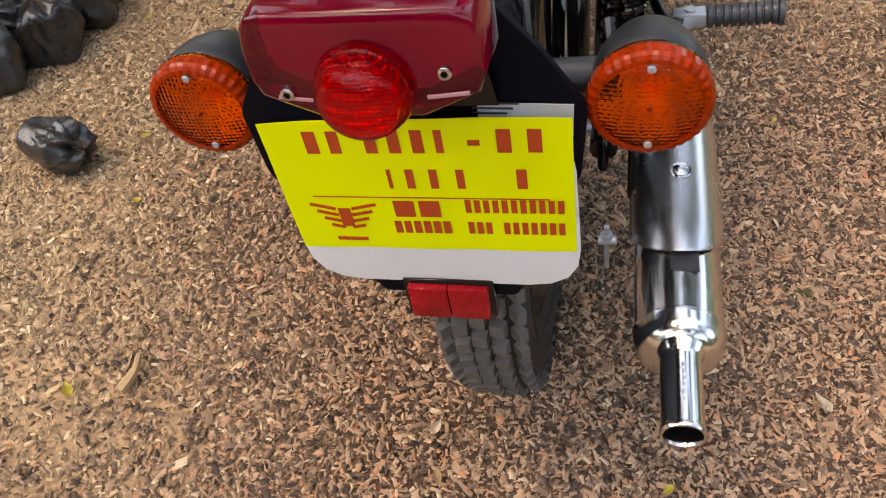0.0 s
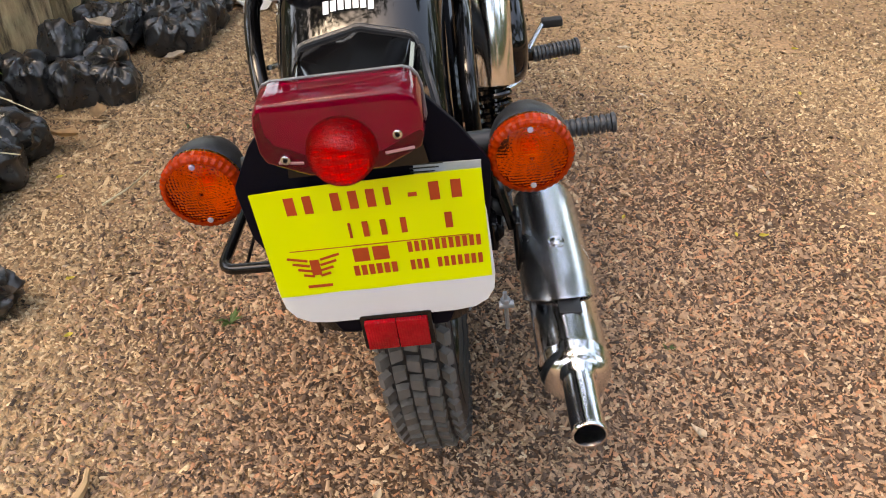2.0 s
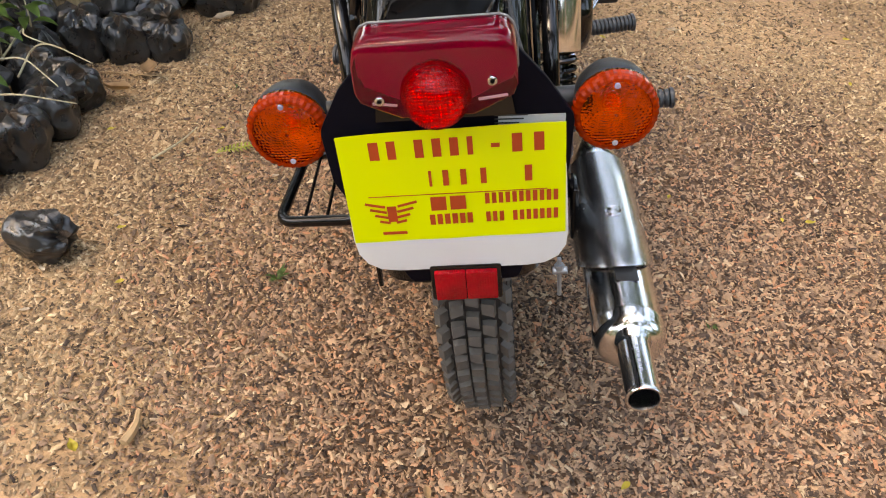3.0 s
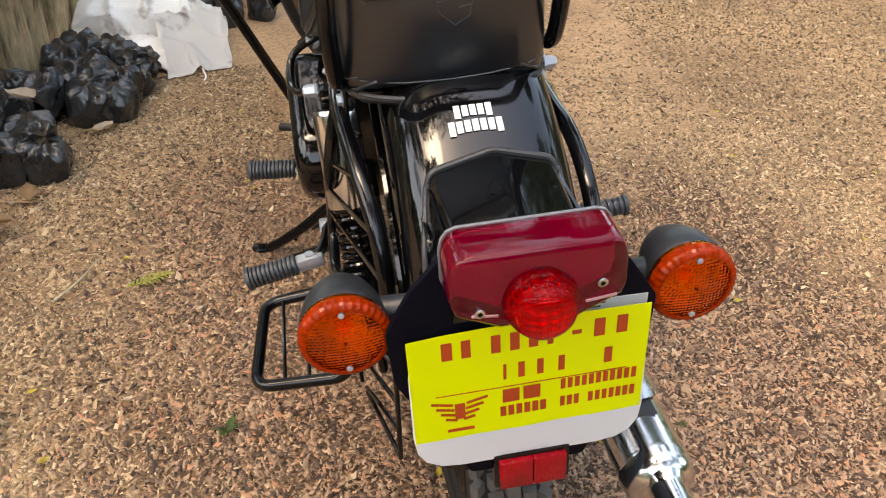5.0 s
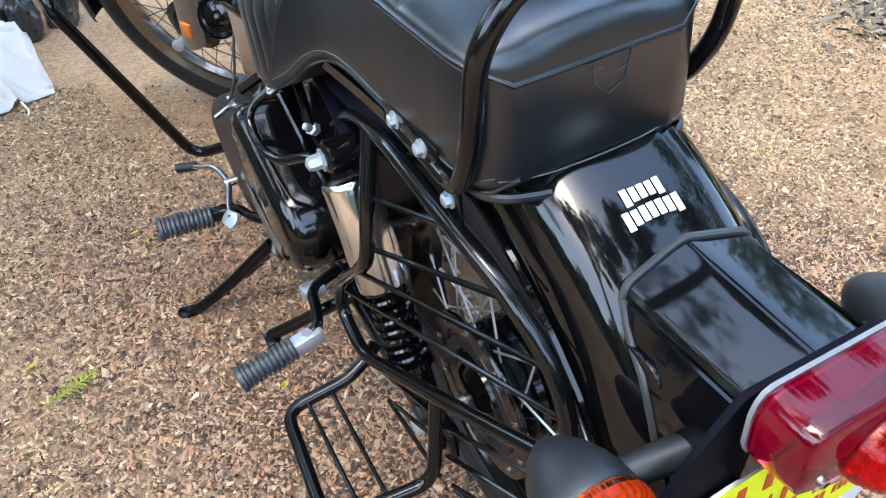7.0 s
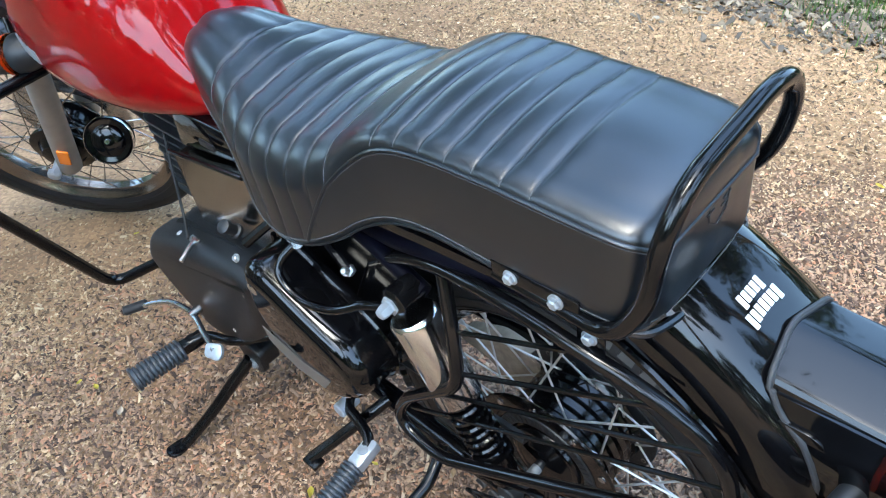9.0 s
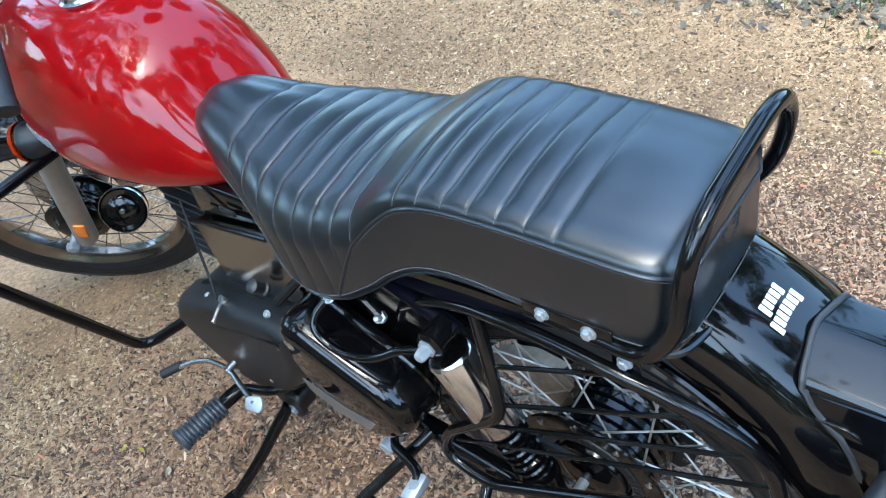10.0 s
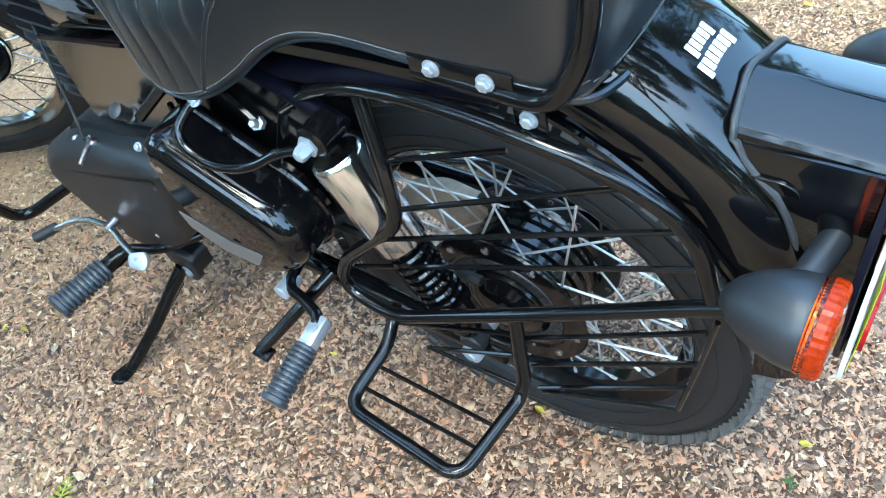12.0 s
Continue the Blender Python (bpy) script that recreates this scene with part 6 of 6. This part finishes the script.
# big trunk at the edge of the yard
def bark_material():
    m = material("grey_brown_bark", (0.4, 0.3, 0.2), 0.9)
    nt = m.node_tree
    b = nt.nodes["Principled BSDF"]
    tc = nt.nodes.new("ShaderNodeTexCoord")
    mp = nt.nodes.new("ShaderNodeMapping")
    mp.inputs["Scale"].default_value = (1, 1, 0.16)
    nt.links.new(tc.outputs["Object"], mp.inputs["Vector"])
    streak, patch = nt.nodes.new("ShaderNodeTexNoise"), nt.nodes.new("ShaderNodeTexNoise")
    streak.inputs["Scale"].default_value, streak.inputs["Detail"].default_value, streak.inputs["Roughness"].default_value = 34, 8, 0.65
    patch.inputs["Scale"].default_value, patch.inputs["Detail"].default_value = 7, 4
    nt.links.new(mp.outputs[0], streak.inputs["Vector"])
    nt.links.new(tc.outputs["Object"], patch.inputs["Vector"])
    ramp = nt.nodes.new("ShaderNodeValToRGB")
    el = ramp.color_ramp.elements
    el[0].position, el[0].color = 0.36, (0.10, 0.068, 0.042, 1)
    el[1].position, el[1].color = 0.66, (0.66, 0.53, 0.36, 1)
    e = el.new(0.48)
    e.color = (0.42, 0.31, 0.20, 1)
    nt.links.new(streak.outputs[0], ramp.inputs[0])
    tint = nt.nodes.new("ShaderNodeValToRGB")
    tint.color_ramp.elements[0].position, tint.color_ramp.elements[0].color = 0.38, (0.75, 0.80, 0.66, 1)
    tint.color_ramp.elements[1].position, tint.color_ramp.elements[1].color = 0.62, (1.15, 0.98, 0.82, 1)
    nt.links.new(patch.outputs[0], tint.inputs[0])
    mul = nt.nodes.new("ShaderNodeMix")
    mul.data_type, mul.blend_type = "RGBA", "MULTIPLY"
    mul.inputs[0].default_value = 1.0
    nt.links.new(ramp.outputs[0], mul.inputs[6])
    nt.links.new(tint.outputs[0], mul.inputs[7])
    nt.links.new(mul.outputs[2], b.inputs["Base Color"])
    bp = nt.nodes.new("ShaderNodeBump")
    bp.inputs["Strength"].default_value, bp.inputs["Distance"].default_value = 1.0, 0.02
    nt.links.new(streak.outputs[0], bp.inputs["Height"])
    nt.links.new(bp.outputs[0], b.inputs["Normal"])
    return m


M_BARK = bark_material()


def trunk(bm, base, top, r0, r1, lobes=0, seed=0, seg=40, rings=16):
    off = Vector((seed * 3.7, seed * 1.3, 0))
    out = []
    for i in range(rings + 1):
        s = i / rings
        c = Vector(base).lerp(Vector(top), s) + Vector((noise.noise(Vector((s * 2, seed, 0))), noise.noise(Vector((s * 2, seed, 7))), 0)) * r0 * 0.5 * s
        r = r0 + (r1 - r0) * s ** 0.7
        ring = []
        for k in range(seg):
            a = 2 * math.pi * k / seg
            d = Vector((math.cos(a), math.sin(a), 0))
            w = 1 + (0.22 * abs(math.sin(lobes * a / 2 + seed)) - 0.1) * (1 - s) ** 2 * (1 if lobes else 0) + 0.10 * noise.noise(d * 2 + off + Vector((0, 0, s * 3))) + 0.05 * noise.noise(d * 6 + off + Vector((0, 0, s * 7)))
            ring.append(c + d * r * w)
        out.append(ring)
    loft(bm, out)
    return bm


def leaf_crown(rnd_seed, centres, count, size):
    """A crown of many small leaves in clumps round the centres."""
    r = np.random.default_rng(rnd_seed)
    cs = np.array(centres)
    pick = r.integers(0, len(cs), count)
    v = r.normal(size=(count, 3))
    v /= np.linalg.norm(v, axis=1)[:, None]
    p = cs[pick, :3] + v * (cs[pick, 3] * r.uniform(0.2, 1, count) ** 0.6)[:, None] * np.array([1, 1, 0.6])
    u = r.normal(size=(count, 3))
    u /= np.linalg.norm(u, axis=1)[:, None]
    w = np.cross(u, r.normal(size=(count, 3)))
    w /= np.linalg.norm(w, axis=1)[:, None]
    s = size * r.uniform(0.6, 1.3, count)[:, None]
    co = np.stack([p - u * s, p - w * s * 0.4, p + u * s, p + w * s * 0.4], 1).reshape(-1, 3)
    me = bpy.data.meshes.new("crown")
    me.vertices.add(len(co))
    me.vertices.foreach_set("co", co.ravel())
    me.loops.add(len(co))
    me.loops.foreach_set("vertex_index", np.arange(len(co)))
    me.polygons.add(count)
    me.polygons.foreach_set("loop_start", np.arange(count) * 4)
    me.update(calc_edges=True)
    me.materials.append(M_LEAF)
    return me


def tree(x, y, height, r, crown, leaves, seed, label, size=0.09, lobes=0, r_top=None):
    t = empty("tree", None, pose(x, y, 0))
    tagged(t, label, "tree")
    bm = fresh()
    trunk(bm, (0, 0, -0.05), (0, 0, height), r, r_top or r * 0.5, lobes, seed)
    rnd = random.Random(seed)
    for c in crown[:7]:
        tube(bm, [(0, 0, height * rnd.uniform(0.7, 0.98)), (c[0] * 0.4, c[1] * 0.4, (height + c[2]) / 2), (c[0], c[1], c[2])], r * 0.32, 7, 0.4, r_end=0.02)
    part("trunk", bm, M_BARK, t, sharp=60)
    ob = new("crown", leaf_crown(seed, crown, leaves, size))
    ob.parent = t
    return t


def ring_crown(seed, n, spread, z, r):
    rnd = random.Random(seed)
    return [(rnd.uniform(-1, 1) * spread, rnd.uniform(-1, 1) * spread, z + rnd.uniform(-0.7, 0.9), r * rnd.uniform(0.7, 1.2)) for _ in range(n)]


LOGS = [(-1.13, 1.64, 0.105, 0.8), (-1.26, 1.48, 0.10, 0.8), (-1.30, 1.66, 0.11, 0.75), (-1.17, 1.80, 0.10, 0.85), (-1.10, 1.97, 0.09, 0.8), (-1.06, 2.14, 0.10, 0.9), (-1.05, 2.32, 0.09, 0.85), (-1.01, 2.48, 0.09, 0.8), (-0.92, 2.63, 0.09, 0.9), (-0.80, 2.76, 0.085, 0.8),
        (-0.66, 2.86, 0.08, 0.85), (-0.51, 2.94, 0.08, 0.8), (-0.36, 3.02, 0.08, 0.75), (-1.42, 1.52, 0.1, 0.8), (-1.50, 1.34, 0.1, 0.8), (-1.52, 1.15, 0.1, 0.8), (-1.52, 0.95, 0.1, 0.8)]
for k, (x, y, r, h) in enumerate(LOGS):
    log = tagged(empty("log", None, pose(x, y, -0.02)), "weathered grey brown upright log at the yard's edge", "log", "row of upright logs")
    bm = fresh()
    trunk(bm, (0, 0, 0), (0.03 * noise.noise(Vector((k, 2, 0))), 0.03 * noise.noise(Vector((k, 5, 0))), h), r, r * 0.85, 3, 40 + k, 28, 10)
    part("bark", bm, M_BARK, log, sharp=60)


tree(-2.6, 2.6, 4.5, 0.2, [(c[0] - 1.6, c[1] + 0.8, c[2], c[3]) for c in ring_crown(3, 12, 1.7, 5.2, 0.8)], 4200, 3, "leafy tree at the edge of the yard")
def canopy(seed, n, x0, x1, y0, y1, z0, z1, r):
    rnd = random.Random(seed)
    return [(rnd.uniform(x0, x1), rnd.uniform(y0, y1), rnd.uniform(z0, z1), r * rnd.uniform(0.6, 1.3)) for _ in range(n)]


tree(-3.4, 4.6, 5.0, 0.22, canopy(61, 26, -0.5, 3.4, -4.5, 1.0, 5.0, 7.0, 0.75), 3800, 61, "tall tree whose leafy limbs hang over the yard", 0.10)
tree(-4.2, -2.4, 5.0, 0.22, canopy(62, 24, -0.5, 3.6, -1.5, 3.5, 4.6, 6.6, 0.75), 9000, 62, "tall tree whose leafy limbs hang over the yard", 0.10)
tree(2.6, -4.2, 5.0, 0.2, canopy(63, 16, -2.5, 1.5, -0.5, 2.8, 5.2, 6.8, 0.7), 8000, 63, "tall tree whose leafy limbs hang over the yard", 0.10)
tree(4.4, 4.8, 5.0, 0.2, canopy(64, 16, -3.6, 0.3, -3.0, 0.6, 4.4, 6.4, 0.7), 14000, 64, "tall tree whose leafy limbs hang over the yard", 0.10)
tree(-5.0, 5.6, 4.0, 0.2, canopy(65, 22, -1.6, 3.0, -3.0, 2.0, 2.8, 6.0, 0.8), 4600, 65, "broad leafy tree behind the row of logs", 0.10)
tree(1.0, 9.5, 5.0, 0.25, canopy(66, 44, -4.5, 4.5, -5.0, -0.5, 3.2, 7.6, 0.85), 13000, 66, "broad leafy tree at the edge of the yard", 0.11)
for k, (x, y, h, spread) in enumerate(((-5.2, 2.0, 3.8, 2.2), (8.0, 3.0, 3.0, 1.8), (6.0, -1.5, 4.8, 2.2), (1.5, -6.0, 4.0, 2.2), (-2.0, 7.0, 4.2, 2.4))):
    tree(x, y, h, 0.16, ring_crown(20 + k, 14, spread, h + 1.0, 0.9), 5500, 20 + k, "leafy tree at the edge of the yard")


# thicket that closes the yard on every side
r6 = np.random.default_rng(66)
n = 30000
ang, rad = r6.uniform(0, 2 * np.pi, n), r6.uniform(9.5, 12.5, n)
lumps = 3.4 + 0.9 * np.sin(ang * 5) + 0.7 * np.sin(ang * 11 + 1) + 0.5 * np.sin(ang * 23 + 2)
tp = np.stack([rad * np.cos(ang), 2 + rad * np.sin(ang), lumps * r6.uniform(0, 1, n) ** 0.8], 1)
scatter("thicket", tp, r6.uniform(0.12, 0.3, n), [(-1, 0, -0.2), (0, -0.45, 0), (1, 0, 0.2), (0, 0.45, 0.3)], [(0, 1, 2, 3)], M_LEAF, 3.0, "dark green thicket of bushes round the yard", "bushes")


# ---- small things on the ground and among the bags ----
def twig(name, pts, r, label, category, mat=None):
    bm = fresh()
    tube(bm, pts, r, 6, 0.03, r_end=r * 0.5)
    return tagged(part(name, bm, mat or M_STEM), label, category)


twig("seed_pod", [(-0.446, 0.160, 0.010), (-0.437, 0.190, 0.013), (-0.444, 0.222, 0.011)], 0.0085, "thick brown curved seed pod lying on gravel", "seed pod", M_LEAF_DRY)
twig("twig", [(-0.66, 0.95, 0.006), (-0.62, 1.02, 0.008), (-0.60, 1.10, 0.006)], 0.003, "thin dry twig lying on gravel", "twig")
twig("twig", [(-0.92, 1.36, 0.006), (-0.78, 1.35, 0.008), (-0.62, 1.37, 0.005)], 0.002, "thin dry twig lying on soil", "twig", M_LEAF_DRY)
for k, (x, y) in enumerate(((-1.02, 1.12), (-1.05, 1.0), (-1.1, 1.2), (-0.98, 0.88))):
    rnd = random.Random(k)
    pts = [(x, y, 0.10), (x + rnd.uniform(-0.06, 0.06), y + rnd.uniform(-0.03, 0.05), 0.17), (x + 0.10, y + rnd.uniform(-0.05, 0.08), 0.19), (x + 0.19, y + rnd.uniform(-0.04, 0.1), 0.15)]
    twig("plant_stem", pts, 0.0030, "pale bent seedling stem rising from a nursery bag", "plant stem")


def seedling(x, y, h, n, seed):
    """A young plant in a nursery bag: a stem with opposite leaves."""
    r = random.Random(seed)
    s = tagged(empty("seedling", None, pose(x, y, 0.10)), "young green plant growing in a nursery bag", "plant", "seedlings")
    bm = fresh()
    tube(bm, [(0, 0, -0.02), (0.008, 0.004, h * 0.5), (0.0, 0.012, h)], 0.003, 6, 0.03, r_end=0.0015)
    part("stem", bm, M_STEM, s)
    for k in range(n):
        a = k * 2.4 + r.uniform(-0.3, 0.3)
        l = r.uniform(0.05, 0.085)
        z = h * (0.35 + 0.65 * k / n)
        d, side = Vector((math.cos(a), math.sin(a), 0)), Vector((-math.sin(a), math.cos(a), 0))
        bm = fresh()
        rows = []
        for i in range(7):
            q = i / 6
            w = l * 0.24 * math.sin(math.pi * min(1, 0.05 + q * 0.95)) ** 0.8
            c = d * (0.012 + l * q) + Vector((0, 0, z + l * (0.5 * q - 0.7 * q * q)))
            rows.append([c - side * w + Vector((0, 0, w * 0.3)), c, c + side * w + Vector((0, 0, w * 0.3))])
        loft(bm, rows, cap=False, loop=False)
        bmesh.ops.solidify(bm, geom=bm.faces[:], thickness=0.0006)
        part("leaf", bm, M_SEEDLING, s, sharp=80)


M_SEEDLING = material("fresh_green_leaf", (0.10, 0.19, 0.03), 0.45, noise_scale=40, noise_amount=0.3)
for k, (x, y) in enumerate(((-1.08, 1.33), (-1.17, 1.15), (-1.12, 1.24), (-1.06, 1.02), (-1.2, 1.33))):
    seedling(x, y, 0.13 + 0.02 * (k % 3), 9, 70 + k)


def flat_leaf(x, y, size, mat, label, yaw, z=0.008, curl=0.25, name="fallen_leaf"):
    bm = fresh()
    n = 8
    rows = []
    for i in range(n + 1):
        s = i / n
        w = size * 0.27 * math.sin(math.pi * min(1, s * 0.97 + 0.03) ** 0.8) ** 1.1
        up = curl * size * (s - 0.5) ** 2 * 2.2
        wave = 0.10 * size * noise.noise(Vector((s * 4, x * 7, y * 7)))
        rows.append([Vector((-w * 0.9, size * (s - 0.5), up + w * 0.75 + wave)), Vector((-w * 0.5, size * (s - 0.5), up + w * 0.22 + wave * 0.5)), Vector((wave * 0.4, size * (s - 0.5), up)), Vector((w * 0.5, size * (s - 0.5), up + w * 0.28)), Vector((w * 0.92, size * (s - 0.5), up + w * 0.55 - wave))])
    loft(bm, rows, cap=False, loop=False)
    bmesh.ops.solidify(bm, geom=bm.faces[:], thickness=0.0006)
    ob = part(name, bm, mat, None, sharp=80)
    ob.matrix_local = pose(x, y, z, 0, 0, yaw)
    return tagged(ob, label, "leaf")


M_LEAF_YEL = material("yellow_leaf", (0.55, 0.45, 0.06), 0.6, noise_scale=80, noise_amount=0.3)
M_LEAF_PALE = material("pale_dry_leaf", (0.62, 0.52, 0.40), 0.7, noise_scale=50, noise_amount=0.2)
flat_leaf(-0.87, 1.66, 0.11, M_LEAF_PALE, "pale brown dry leaf lying on the bags", 60, 0.145)
flat_leaf(-0.80, 1.36, 0.09, M_LEAF_DRY, "brown dry leaf beside the bags", 20, 0.02)
flat_leaf(-0.84, 1.22, 0.10, M_LEAF_DRY, "brown dry leaf beside the bags", 75, 0.03)
flat_leaf(-0.70, 1.75, 0.07, M_LEAF_PALE, "pale brown dry leaf beside the bags", 130, 0.012)
flat_leaf(0.707, 1.882, 0.045, M_LEAF_PALE, "small pale dry leaf on the soil", 80)
flat_leaf(0.521, 0.303, 0.035, M_LEAF_PALE, "small pale dry leaf on gravel", 30)
flat_leaf(-0.519, 0.150, 0.030, M_LEAF_YEL, "small yellow fallen leaf on gravel", 40)
rl = random.Random(5)
for k in range(110):
    x, y = rl.uniform(-0.8, 1.6), rl.uniform(-0.35, 2.2)
    flat_leaf(x, y, rl.uniform(0.012, 0.026), rl.choice((M_LEAF_YEL, M_LEAF_DRY, M_LEAF_PALE)), "tiny dry leaf fallen on gravel", rl.uniform(0, 360), 0.009)

# fern sprig and weeds
fern = tagged(empty("fern_sprig", None, pose(-0.478, 1.005, 0.010, 0, 0, -62)), "small yellow green fern sprig lying on gravel", "leaf")
M_FERN = material("yellow_green_leaf", (0.36, 0.38, 0.06), 0.6, noise_scale=60, noise_amount=0.3)
bm = fresh()
tube(bm, [(0, -0.05, 0.002), (0, 0.05, 0.006)], 0.0012, 5, 0)
part("stalk", bm, M_FERN, fern)
for k in range(11):
    for sx in (-1, 1):
        bm = fresh()
        y0 = -0.045 + 0.009 * k
        w = 0.020 * math.sin(math.pi * (k + 1.5) / 13)
        loft(bm, [[Vector((0, y0 - 0.002, 0.004)), Vector((0, y0 + 0.002, 0.004))], [Vector((sx * w * 0.6, y0 + 0.001, 0.008)), Vector((sx * w * 0.6, y0 + 0.007, 0.008))], [Vector((sx * w, y0 + 0.007, 0.005)), Vector((sx * w, y0 + 0.008, 0.005))]], cap=False, loop=False)
        bmesh.ops.solidify(bm, geom=bm.faces[:], thickness=0.0005)
        part("leaflet", bm, M_FERN, fern)


def weed(x, y, n, size, seed):
    r = random.Random(seed)
    w = tagged(empty("weed", None, pose(x, y, 0.002)), "tiny green weed growing in the gravel", "weed")
    for k in range(n):
        bm = fresh()
        a, l = r.uniform(0, 6.28), size * r.uniform(0.5, 1.2)
        d = Vector((math.cos(a), math.sin(a), 0))
        side = Vector((-d.y, d.x, 0)) * l * 0.16
        tip, mid = d * l + Vector((0, 0, l * r.uniform(0.3, 0.9))), d * l * 0.55 + Vector((0, 0, l * 0.5))
        loft(bm, [[Vector((0, 0, 0)), side * 0.3], [mid - side, mid + side], [tip, tip + side * 0.1]], cap=False, loop=False)
        bmesh.ops.solidify(bm, geom=bm.faces[:], thickness=0.0004)
        part("blade", bm, M_LEAF, w)


weed(-0.295, 0.564, 16, 0.022, 1)
weed(0.52, 0.50, 9, 0.012, 2)
weed(0.12, 0.06, 8, 0.014, 3)
weed(-0.56, 1.32, 10, 0.016, 4)
rl = np.random.default_rng(11)
n = 5200
M_LITTER = chip_material("dead_leaf_litter", [(0.0, (0.05, 0.042, 0.032)), (0.5, (0.13, 0.105, 0.078)), (0.85, (0.22, 0.165, 0.105)), (1.0, (0.36, 0.30, 0.22))])
lx, ly = rl.normal(2.72, 0.22, n), rl.normal(1.0, 0.55, n)
scatter("leaf_litter", np.stack([lx, ly, np.full(n, 0.004)], 1), rl.uniform(0.006, 0.022, n), CHIP, CHIP_F, M_LITTER, 0.22, "grey brown dead leaf litter at the edge of the yard", "leaf litter")
n = 7000
gx, gy = rl.normal(2.85, 0.20, n), rl.normal(0.70, 0.32, n)
BLADE = [(-0.08, 0, 0), (0.08, 0, 0), (0.04, 0.5, 1.5), (-0.04, 0.5, 1.5)]
gp = np.stack([gx, gy, np.zeros(n)], 1)
scatter("grass", gp, rl.uniform(0.010, 0.030, n), BLADE, [(0, 1, 2, 3)], M_LEAF, 1.0, "dark green grass tuft at the edge of the yard", "grass")
